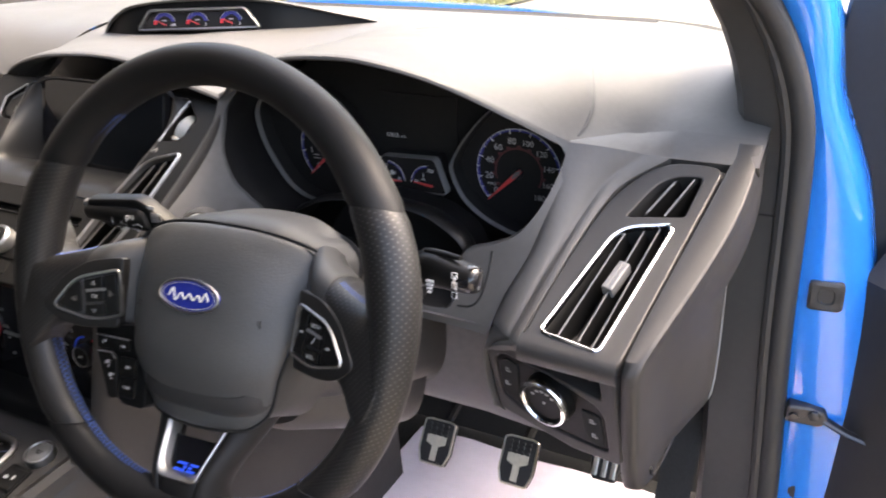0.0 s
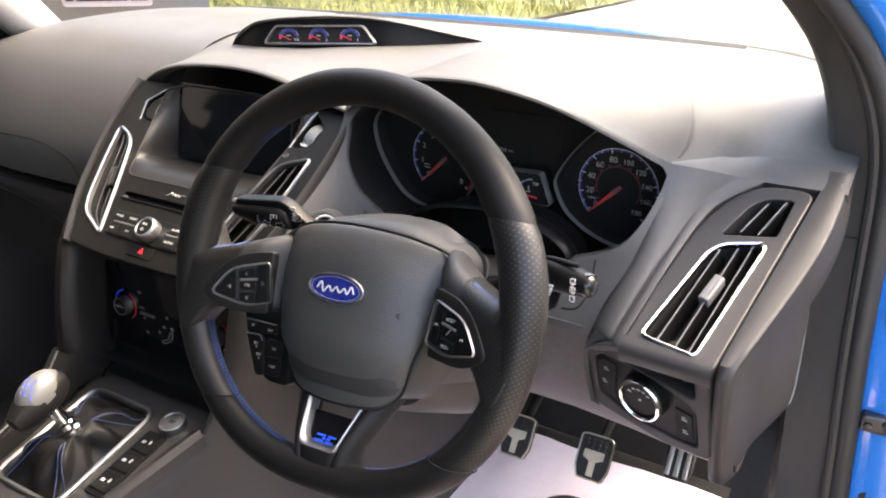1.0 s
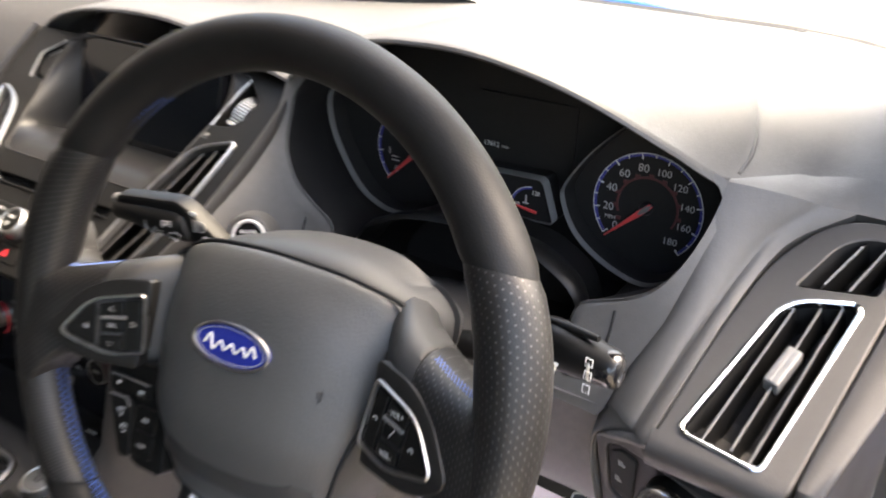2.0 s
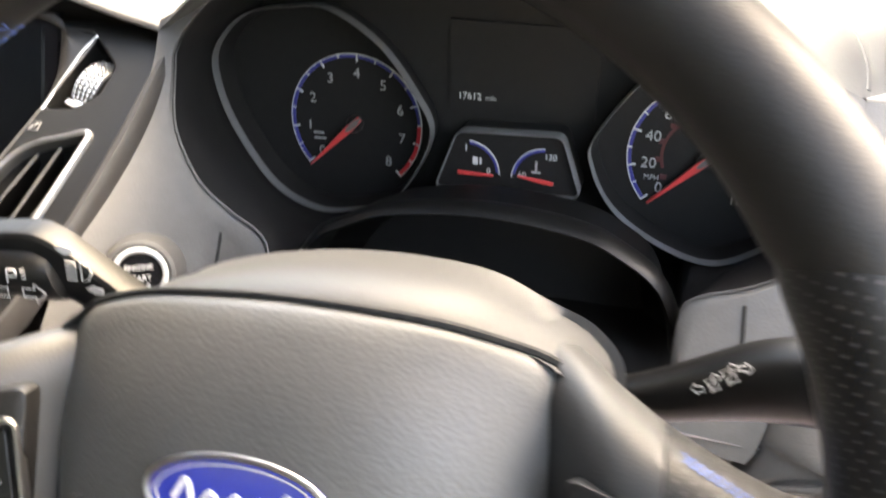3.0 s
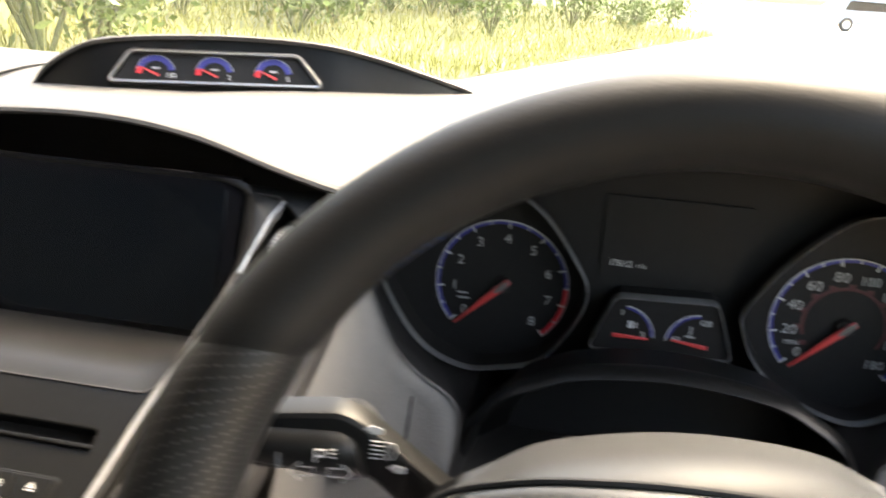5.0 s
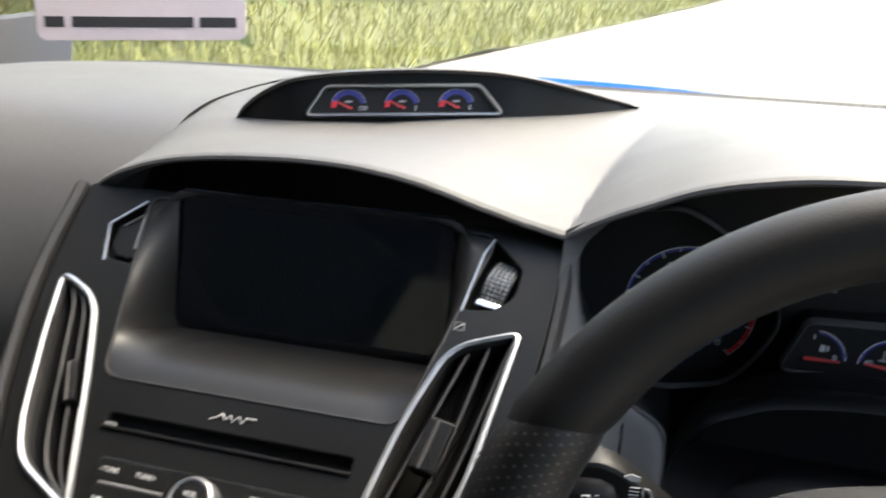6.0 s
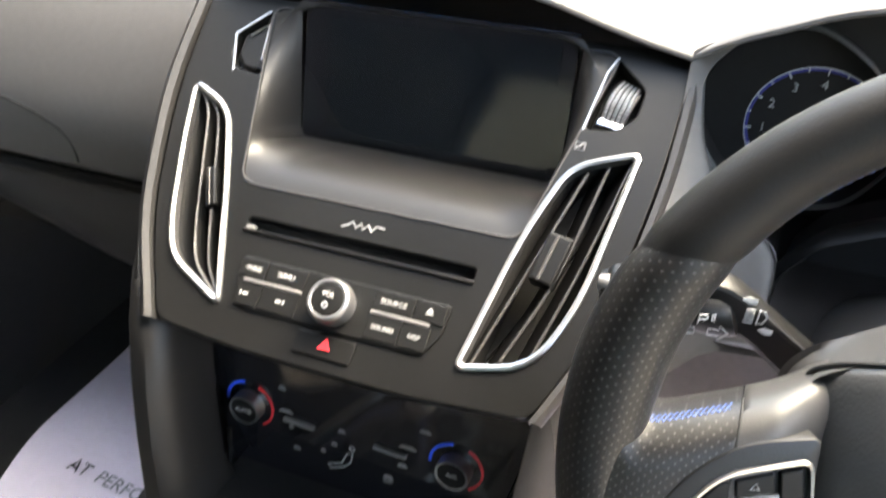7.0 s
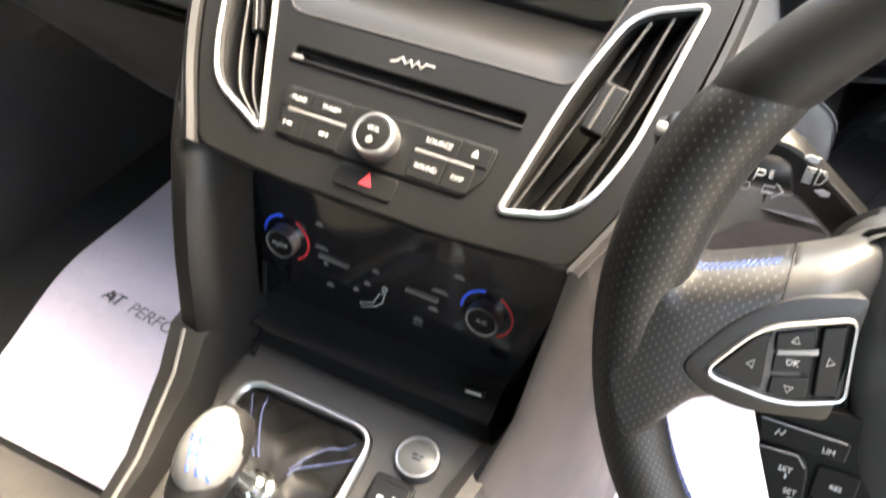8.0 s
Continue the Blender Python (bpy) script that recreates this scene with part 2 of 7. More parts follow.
def tube(path, r, closed=False, seg=10, flat=1.0, up=None, bm=None, caps=True):
    """A bar of radius r (a number, or one for each point) along a path; flat squeezes it along up."""
    P = [Vector(p) for p in path]
    n = len(P)
    rings = []
    ref = Vector(up) if up is not None else None
    for i, p in enumerate(P):
        a = P[i - 1] if closed or i else P[i]
        b = P[(i + 1) % n] if closed or i < n - 1 else P[i]
        t = (b - a).normalized()
        if ref is None:
            ref = Vector((0, 0, 1)) if abs(t.z) < 0.9 else Vector((1, 0, 0))
        s = (ref - t * ref.dot(t)).normalized()
        if up is None:
            ref = s
        q = t.cross(s)
        rr = r[i] if isinstance(r, (list, tuple)) else r
        rings.append([p + q * (rr * math.cos(2 * math.pi * k / seg)) + s * (rr * flat * math.sin(2 * math.pi * k / seg)) for k in range(seg)])
    if closed:
        rings.append(rings[0])
    bm = loft(rings, True, caps and not closed, caps and not closed, bm)
    if closed:
        bmesh.ops.remove_doubles(bm, verts=bm.verts, dist=1e-6)
    return bm


def lathe(fr, profile, seg=32, bm=None, cap=True):
    """A turned piece about fr's normal; profile: (radius, height) from the base outwards and up."""
    rings = [[fr(r * math.cos(2 * math.pi * k / seg), r * math.sin(2 * math.pi * k / seg), h) for k in range(seg)] for r, h in profile]
    return loft(rings, True, cap, cap, bm)


def sector(fr, r0, r1, a0, a1, n0, n1, seg=24, bm=None):
    """A flat piece of a ring between two angles in degrees."""
    ang = [radians(a0 + (a1 - a0) * k / seg) for k in range(seg + 1)]
    rows = []
    for r, n in ((r0, n0), (r0, n1), (r1, n1), (r1, n0)):
        rows.append([fr(max(r, 1e-5) * math.cos(a), max(r, 1e-5) * math.sin(a), n) for a in ang])
    bm = loft(rows, False, False, False, bm)
    return bm


def box(fr, u0, u1, v0, v1, n0, n1, bevel=0.0, bm=None, r=0.0):
    pts = [(u0, v0), (u1, v0), (u1, v1), (u0, v1)]
    return prism(fr, rounded(pts, r) if r else pts, n0, n1, bevel, bm)


def letters(fr, body, size, mat, parent, name="lettering", h=0.0005, align="CENTER", shear=0.0):
    """Raised print with the built-in font, its middle at fr's origin."""
    cu = bpy.data.curves.new(name, "FONT")
    cu.body, cu.size, cu.align_x, cu.align_y, cu.extrude, cu.resolution_u = body, size, align, "CENTER", h / 2, 3
    cu.shear = shear
    tmp = bpy.data.objects.new(name, cu)
    scene.collection.objects.link(tmp)
    me = bpy.data.meshes.new_from_object(tmp)
    bpy.data.objects.remove(tmp)
    me.materials.clear()
    m = Matrix((fr.u, fr.v, fr.n)).transposed().to_4x4()
    m.translation = fr.o
    me.transform(m)
    return link(name, me, mat, parent, smooth=False)


def ellipse(a, b, n=40, cu=0.0, cv=0.0):
    return [(cu + a * math.cos(2 * math.pi * k / n), cv + b * math.sin(2 * math.pi * k / n)) for k in range(n)]


def mirrored(pts):
    return [(-u, v) for u, v in pts]


def smooth01(t):
    t = min(1.0, max(0.0, t))
    return t * t * (3 - 2 * t)


def curve_at(table, x):
    """Smooth interpolation in a table of (x, value)."""
    if x <= table[0][0]:
        return table[0][1]
    for i in range(len(table) - 1):
        (x0, y0), (x1, y1) = table[i], table[i + 1]
        if x <= x1:
            m0 = (y1 - table[i - 1][1]) / (x1 - table[i - 1][0]) if i else (y1 - y0) / (x1 - x0)
            m1 = (table[i + 2][1] - y0) / (table[i + 2][0] - x0) if i + 2 < len(table) else (y1 - y0) / (x1 - x0)
            h = x1 - x0
            t = (x - x0) / h
            return ((2 * t ** 3 - 3 * t * t + 1) * y0 + (t ** 3 - 2 * t * t + t) * h * m0 + (-2 * t ** 3 + 3 * t * t) * y1 + (t ** 3 - t * t) * h * m1)
    return table[-1][1]


STACK = Fr((0, 0.13, 0.945), (1, 0, 0), (0, 0.807, 0.591))
CLIMATE = Fr((0, 0.148, 0.83), (1, 0, 0), (0, 0.1, 0.995))
END = Fr((0.645, 0.202, 0.946), (1, 0, 0), (0, 0.8796, 0.4756))
SWITCH = Fr((0.622, 0.219, 0.880), (0.965, -0.26, 0), (0, -0.2, 1))
DIALS = Fr((0.394, 0.405, 1.0145), (1, 0, 0), (0, 0, 1))
WHEEL = Fr((0.385, 0.0277, 1.0), (1, 0, 0), (0, 0.4043, 0.9146)).turned(3.0)
CONSOLE = Fr((0, 0.074, 0.732), (1, 0, 0), (0, 0.98, 0.196))


# ---- dashboard ----
BROW_Y = [(-0.228, 0.35), (-0.2, 0.328), (-0.1, 0.318), (0.05, 0.312), (0.187, 0.312), (0.25, 0.285), (0.35, 0.27), (0.42, 0.272), (0.5, 0.298),
          (0.55, 0.325), (0.588, 0.355), (0.615, 0.392), (0.645, 0.424), (0.68, 0.431), (0.76, 0.431)]
BROW_L = [(-0.228, 1.045), (-0.215, 1.071), (-0.2, 1.088), (-0.165, 1.107), (-0.11, 1.122), (-0.03, 1.13), (0.03, 1.13), (0.08, 1.123), (0.13, 1.108), (0.16, 1.1), (0.187, 1.095)]
BROW_R = [(0.187, 1.095), (0.21, 1.111), (0.236, 1.127), (0.27, 1.144), (0.31, 1.155), (0.346, 1.16), (0.4, 1.161), (0.452, 1.15),
          (0.5, 1.13), (0.55, 1.099), (0.588, 1.072), (0.615, 1.066), (0.645, 1.066), (0.68, 1.0685), (0.76, 1.0685)]
TOP_Z = [(0.3, 1.107), (0.4, 1.114), (0.46, 1.121), (0.56, 1.126), (0.7, 1.119), (0.85, 1.099), (1.0, 1.076)]


def brow_y(x):
    return curve_at(BROW_Y, x)


def brow_z(x):
    return curve_at(BROW_L if x < 0.187 else BROW_R, x)


def top_z(x, y):
    return curve_at(TOP_Z, y) - 0.55 * max(0.0, abs(x) - 0.5) ** 2


def pad_z(x, y):
    yf = brow_y(x)
    valley = curve_at([(0.3, 0.187), (0.4, 0.196), (0.49, 0.213), (0.6, 0.245), (0.7, 0.3), (1.0, 0.4)], y) - 0.187
    xv = x - valley * smooth01((0.5 - x) / 0.25) * smooth01((x + 0.05) / 0.15)
    reach = curve_at([(0.0, 0.2), (0.15, 0.34), (0.26, 0.36), (0.4, 0.36), (0.5, 0.26), (0.55, 0.24), (0.59, 0.26), (0.62, 0.28), (0.66, 0.28)], x)
    s = min(1.0, max(0.0, (y - yf) / reach))
    fade = (1 - s) ** 2 * (1 + 2 * s * smooth01((0.61 - x) / 0.09))
    edge = curve_at([(0.4, 0.6), (0.455, 0.61), (0.51, 0.57), (0.555, 0.51), (0.578, 0.46), (0.598, 0.4), (0.606, 0.36)], x)
    hood = 0.007 * smooth01((x - 0.36) / 0.12) * smooth01((edge - y) / 0.034) * smooth01((y - yf) / 0.09)
    ridge = 0.0045 * smooth01((x - 0.582) / 0.02) * smooth01((0.64 - x) / 0.016) * max(0.0, 1 - (y - yf) / 0.075) ** 2
    return top_z(x, y) + (brow_z(xv) - top_z(x, yf)) * fade + hood + ridge


def back_y(x):
    return 0.99 - 0.42 * max(0.0, abs(x) - 0.1) ** 2


dash = thing("dashboard", "charcoal soft-touch plastic dashboard with a hooded instrument binnacle", "dashboard", (0.2, 0.45, 0.9))
xs = sorted({-0.228, -0.223, -0.217, -0.211, -0.206, *[-0.2 + 0.0129 * k for k in range(31)], *[0.187 + 0.0085 * k for k in range(68)], *[0.48 + 0.0041 * k for k in range(33)], *[0.1885 + 0.0031 * k for k in range(45)]} - {0.1999})
xs = [x for x in xs if x <= 0.757]
rows = []
for x in xs:
    yf, yb, zf = brow_y(x), back_y(x), brow_z(x)
    w = smooth01((0.612 - x) / 0.022)
    z0 = pad_z(x, yf + 0.0045)
    lip = ((0.03, -0.009), (0.012, -0.0075), (0.003, -0.006), (0.0, -0.0038), (0.001, -0.0014))
    col = [Vector((x, yf + dy * w + 0.0045 * (1 - w), (zf + dz) * w + (z0 + 0.4 * dz) * (1 - w))) for dy, dz in lip]
    for k in range(90):
        s = (k / 89) ** 1.35
        y = yf + 0.0045 + (yb - yf - 0.0045) * s
        col.append(Vector((x, y, pad_z(x, y) - 0.003 * smooth01((-0.19 - x) / 0.012))))
    rows.append(col)
part("top_pad", loft(rows, closed=False), SOFT, dash, angle=24)

# passenger side: one rolled surface from the windscreen down to the glovebox
rows = []
for x in [-0.78 + 0.0146 * k for k in range(41)]:
    yb = back_y(x)
    bulge = 0.018 * smooth01((x + 0.78) / 0.2)
    prof = [(yb, top_z(x, yb)), (0.86, top_z(x, 0.86)), (0.7, top_z(x, 0.7)), (0.56, top_z(x, 0.56)), (0.47, top_z(x, 0.47) - 0.002),
            (0.41, 1.09 - 0.2 * max(0, abs(x) - 0.5) ** 2), (0.375 - bulge * 0.3, 1.05), (0.35 - bulge * 0.7, 1.0), (0.335 - bulge, 0.95), (0.335 - bulge, 0.905), (0.345 - bulge, 0.885), (0.4, 0.87)]
    rows.append([Vector((x, p.x, p.y)) for p in spline([Vector((y, z)) for y, z in prof], 5)])
part("passenger_pad", loft(rows, closed=False), SOFT, dash)

def pad_front(x, z):
    b = 0.018 * smooth01((x + 0.78) / 0.2)
    return curve_at([(0.905, 0.335 - b), (0.95, 0.335 - b), (1.0, 0.35 - 0.7 * b), (1.05, 0.375 - 0.3 * b)], z)


seam = [(-0.7, 0.95), (-0.6, 0.956), (-0.5, 0.957), (-0.455, 0.951), (-0.415, 0.938), (-0.397, 0.92), (-0.394, 0.897)]
part("pad_seam", tube([(p.x, pad_front(p.x, p.y) - 0.0002, p.y) for p in spline([Vector(q) for q in seam], 5)], 0.0012, seg=6), MATT, dash)

# darker strip along the hood's soft fold, its shade put in as colour
fold_path = [(0.3, 0.57), (0.36, 0.65), (0.416, 0.685), (0.478, 0.645), (0.542, 0.535), (0.572, 0.465), (0.586, 0.425), (0.591, 0.394), (0.59, 0.37)]
part("fold_shade", tube([(p.x, p.y, pad_z(p.x, p.y) - 0.0022) for p in spline([Vector(q) for q in fold_path], 6)], 0.0026, seg=8), TRIM, dash)

# the brow's left flank, down along the centre stack
rows = []
for k in range(15):
    s = k / 14
    v = 0.243 - 0.27 * s
    u = curve_at([(-0.06, -0.118), (-0.034, -0.124), (0.031, -0.158), (0.073, -0.174), (0.157, -0.194), (0.243, -0.2)], v)
    rim = [STACK(u, v, -0.012), STACK(u - 0.002, v, 0.003), STACK(u - 0.007, v, 0.0055), STACK(u - 0.014, v, 0.0),
           STACK(u - 0.0145, v, -0.03), STACK(u - 0.013, v + 0.01, -0.09), STACK(u - 0.012, v + 0.02, -0.15)]
    rows.append(rim)
part("stack_edge", loft(rows, closed=False), SURROUND, dash)
rows = []
for k in range(15):
    s = k / 14
    v = 0.243 - 0.268 * s
    u = curve_at([(-0.06, 0.135), (-0.034, 0.142), (0.02, 0.164), (0.07, 0.177), (0.155, 0.187), (0.243, 0.188)], v)
    rim = [STACK(u, v, -0.012), STACK(u + 0.001, v, 0.002), STACK(u + 0.005, v, 0.003), STACK(u + 0.008, v, -0.002), STACK(u + 0.0075, v, -0.011)]
    rows.append(rim)
part("stack_edge", loft(rows, closed=False), HARD, dash)

# driver's fascia round the instrument opening
FASCIA = [(0.78, [(0.187, 0.14), (0.21, 0.2), (0.24, 0.24), (0.385, 0.25), (0.54, 0.25), (0.6, 0.25), (0.64, 0.25)]),
          (0.9, [(0.187, 0.135), (0.21, 0.19), (0.24, 0.235), (0.385, 0.24), (0.54, 0.235), (0.6, 0.215), (0.64, 0.205)]),
          (0.985, [(0.187, 0.195), (0.21, 0.238), (0.24, 0.275), (0.385, 0.28), (0.54, 0.277), (0.6, 0.275), (0.64, 0.28)]),
          (1.07, [(0.187, 0.3), (0.21, 0.305), (0.24, 0.308), (0.385, 0.31), (0.54, 0.325), (0.6, 0.36), (0.64, 0.42)]),
          (1.17, [(0.187, 0.33), (0.385, 0.33), (0.64, 0.43)])]


def fascia_y(x, z):
    return curve_at([(zz, curve_at(t, x)) for zz, t in FASCIA], z)


OPENING = [(0.2, 1.085), (0.2, 1.068), (0.206, 1.045), (0.217, 1.025), (0.229, 1.005), (0.243, 0.992), (0.258, 0.984), (0.267, 0.974), (0.269, 0.955), (0.268, 0.938),
           (0.275, 0.928), (0.31, 0.925), (0.39, 0.924), (0.47, 0.925), (0.5, 0.927), (0.508, 0.936), (0.507, 0.96), (0.509, 0.977), (0.52, 0.984), (0.54, 0.99), (0.564, 1.003), (0.58, 1.028),
           (0.587, 1.06), (0.582, 1.071)] + [(x, brow_z(x) - 0.006) for x in (0.55, 0.5, 0.45, 0.4, 0.35, 0.3, 0.25)] + [(0.222, 1.1105)]
opening = [tuple(p) for p in spline([Vector(p) for p in OPENING], 4, True)]
outer = [(0.187, 1.097), (0.187, 0.985), (0.187, 0.914), (0.385, 0.912), (0.552, 0.914), (0.562, 0.95), (0.578, 0.985), (0.595, 1.06), (0.592, 1.072)] + \
    [(x, brow_z(x) - 0.002) for x in (0.56, 0.52, 0.48, 0.44, 0.4, 0.35, 0.3, 0.25, 0.21)]


def reach(poly, a, c=(0.39, 1.04)):
    d = Vector((math.cos(a), math.sin(a)))
    best = 0.0
    for p, q in zip(poly, poly[1:] + poly[:1]):
        e = (q[0] - p[0], q[1] - p[1])
        det = d.x * -e[1] + d.y * e[0]
        if abs(det) < 1e-12:
            continue
        w = (p[0] - c[0], p[1] - c[1])
        t = (w[0] * -e[1] + w[1] * e[0]) / det
        s = (d.x * w[1] - d.y * w[0]) / det
        if t > 0 and -1e-6 <= s <= 1 + 1e-6:
            best = max(best, t)
    return (c[0] + d.x * best, c[1] + d.y * best)


angles = [2 * math.pi * k / 160 for k in range(160)]
inner_loop, outer_loop = [reach(opening, a) for a in angles], [reach(outer, a) for a in angles]
rings = []
for k in range(13):
    s = k / 12
    rings.append([Vector((x, fascia_y(x, z) + (0.004 if k == 12 else 0), z)) for x, z in
                  [(o[0] + (i[0] - o[0]) * s, o[1] + (i[1] - o[1]) * s) for o, i in zip(outer_loop, inner_loop)]])
part("driver_fascia", loft(rings), SOFT, dash)
RING_L = [(-0.2125, 0.05), (-0.188, 0.075), (-0.153, 0.0825), (-0.127, 0.0825), (-0.093, 0.0625), (-0.069, 0.0325), (-0.057, 0.0085), (-0.065, -0.0175),
          (-0.086, -0.0465), (-0.114, -0.0565), (-0.143, -0.0595), (-0.175, -0.0445), (-0.201, -0.0085), (-0.213, 0.0225)]
RING_R = [(0.05, 0.0145), (0.078, 0.0555), (0.114, 0.0845), (0.155, 0.0815), (0.183, 0.065), (0.202, 0.049), (0.202, 0.0185), (0.183, -0.0235),
          (0.156, -0.0495), (0.129, -0.0615), (0.094, -0.0515), (0.065, -0.0315), (0.05, -0.0055)]
# the wall runs from the opening back to the two dial rings
dial_loops = [offset([(0.394 + p.x, 1.0145 + p.y) for p in spline([Vector(q) for q in r], 5, True)], -0.0022) for r in (RING_L, RING_R)]
spans = []
for a, i in zip(angles, inner_loop):
    d = Vector((i[0] - 0.39, (i[1] - 1.04) * (0.9 if i[1] > 1.04 else 1.0)))
    far = [d.length]
    for poly in dial_loops:
        q = reach(poly, a)
        far.append(math.hypot(q[0] - 0.39, q[1] - 1.04))
    spans.append(max(far))
spans = [(spans[k - 1] + 2 * spans[k] + spans[(k + 1) % 160]) / 4 for k in range(160)]
rings = []
for k in range(8):
    s = min(1.0, k / 6)
    ring = []
    for a, i, r in zip(angles, inner_loop, spans):
        p = Vector(i).lerp(Vector((0.39 + r * math.cos(a), 1.04 + r * math.sin(a))), s)
        y0 = fascia_y(*i) + 0.001
        ring.append(Vector((p.x, y0 + (0.382 - y0) * s + (0.046 if k == 7 else 0), p.y)))
    rings.append(ring)
part("binnacle_wall", loft(rings, True, False, True), DIAL, dash)
for path in ([(0.239, z) for z in (0.982, 0.965, 0.945, 0.925)], [(0.54, 0.983), (0.541, 0.965), (0.538, 0.945), (0.53, 0.935), (0.515, 0.932)]):
    part("panel_gap", tube([(p.x, fascia_y(p.x, p.y) - 0.0002, p.y) for p in spline([Vector(q) for q in path], 4)], 0.0011, seg=6), MATT, dash)

# steering column arch below the dials
ARCH = [(0.262, 0.9), (0.266, 0.945), (0.277, 0.965), (0.29, 0.981), (0.308, 0.991), (0.335, 1.002), (0.392, 1.009), (0.45, 1.004), (0.478, 0.993), (0.5, 0.976), (0.512, 0.945), (0.517, 0.9)]
arch = [(p.x, p.y) for p in spline([Vector(p) for p in ARCH], 5)]
rings = []
for y, k in ((0.385, 0.7), (0.36, 0.78), (0.335, 0.9), (0.315, 0.975), (0.305, 1.0), (0.297, 0.985), (0.294, 0.965), (0.298, 0.945), (0.31, 0.93), (0.36, 0.9)):
    rings.append([Vector((0.39 + (x - 0.39) * k, y, 0.9 + (z - 0.9) * k)) for x, z in arch])
part("column_arch", loft(rings, closed=False), SATIN, dash)
back = [Vector((x, 0.36, z)) for x, z in arch]
part("column_recess", loft([[Vector((0.39 + (p.x - 0.39) * 0.9, 0.36, 0.9 + (p.z - 0.9) * 0.9)) for p in back], [Vector((0.39, 0.36, 0.9))] * len(back)], closed=False), MATT, dash)

# dash end beside the door: vent panel, corner and side cover
VENT_OUTER = [(-0.028, 0.0065), (0.006, 0.132), (0.05, 0.143), (0.0535, 0.137), (0.027, -0.002)]
VENT_UPPER = [(0.009, 0.147), (0.026, 0.19), (0.04, 0.203), (0.066, 0.206), (0.0605, 0.156)]
hole_low = rounded(VENT_OUTER, [0.008, 0.02, 0.004, 0.004, 0.006])
hole_up = rounded(VENT_UPPER, [0.003, 0.02, 0.015, 0.006, 0.004])
panel = rounded([(-0.043, -0.010), (0.047, -0.0135), (0.05, 0.005), (0.083, 0.222), (0.024, 0.222), (-0.012, 0.172), (-0.03, 0.09)],
                [0.006, 0.01, 0.02, 0.016, 0.03, 0.04, 0.06])
part("vent_panel", plate(END, panel, [hole_low, hole_up], 0.0, 0.02, 0.002), HARD, dash)

rows = []
for k in range(13):
    u = -0.0435 + 0.0895 * k / 12
    rows.append([END(u, v - 0.0035 * k / 12, n) for v, n in ((0.002, 0.0006), (-0.005, 0.0006), (-0.0095, -0.0002), (-0.0135, -0.0028), (-0.0163, -0.0075), (-0.0172, -0.014), (-0.016, -0.02))])
part("panel_lip", loft(rows, closed=False), HARD, dash, angle=60)


def corner_line(z):
    """The rounded front corner of the dash end, from its foot up to the windscreen pillar: the inner and the outer line."""
    v = (z - 0.946) / 0.4756
    if z > 0.935:
        ul = curve_at([(-0.014, 0.05), (0.005, 0.051), (0.222, 0.085), (0.26, 0.088)], v)
        ur = curve_at([(-0.014, 0.06), (0.0035, 0.064), (0.158, 0.103), (0.26, 0.109)], v)
        return END(ul, v), END(ur, v)
    x0 = curve_at([(0.74, 0.688), (0.8, 0.691), (0.935, 0.694)], z)
    y0 = curve_at([(0.765, 0.262), (0.78, 0.238), (0.8, 0.226), (0.83, 0.213), (0.88, 0.2015), (0.935, 0.1925)], z)
    return Vector((x0, y0, z)), Vector((x0 + 0.0105, y0 - 0.001, z))


rows = []
zs_side = [0.772 + 0.0123 * k for k in range(25)]
for z in zs_side:
    a, b = corner_line(z)
    far = 0.47
    full = smooth01((z - 0.755) / 0.06)
    k = 0.25 + 0.75 * smooth01((1.065 - z) / 0.11)
    row = [a + Vector((0, 0.02, 0)), a + Vector((0.0008, 0.001, 0)), a + Vector((0.003, -0.0008, 0)), a.lerp(b, 0.6) + Vector((0, -0.0008, 0)), b, b + Vector((0.0022 * k, 0.0007, 0)), b + Vector((0.0042 * k, 0.0026, 0)), b + Vector((0.0058 * k, 0.008, 0)), b + Vector((0.0095 * k, 0.026, 0))]
    c = row[-1]
    reach_y = max(0.02, far - c.y)
    for s in (0.12, 0.25, 0.4, 0.55, 0.7, 0.85, 1.0):
        swell = 0.028 * smooth01(s / 0.6) * full * smooth01(reach_y / 0.12) * smooth01((1.06 - z) / 0.12) - 0.012 * smooth01((s - 0.6) / 0.4) - 0.02 * (1 - full) * s
        row.append(Vector((c.x + swell, c.y + reach_y * s, z)))
    rows.append(row)
rows_side = rows
part("end_corner", loft(rows, closed=False), HARD, dash, angle=34)


def cheek_bulge(s, bulge):
    """A rounded ribbon beside the recess, a soft crease, then the flatter end of the dash."""
    ribbon = max(0.0, math.sin(math.pi * min(1.0, 0.14 + 0.86 * s / 0.72))) ** 0.6
    return (bulge + 0.003) * ribbon + bulge * 0.35 * max(0.0, math.sin(math.pi * (s - 0.72) / 0.28)) * (s > 0.72)


def cheek_row(left, right, bulge):
    """Across the cheek from the instrument recess to the vent panel, gently crowned."""
    a, b = Vector(left), Vector(right)
    row = [a + Vector((0.017, 0.03, 0.0)), a + Vector((0.001, 0.007, 0.0))]
    for k in range(25):
        s = k / 24
        row.append(a.lerp(b, s) + Vector((0, -0.8, 0.6)) * cheek_bulge(s, bulge))
    return row + [b + Vector((0.0005, 0.012, -0.012))]


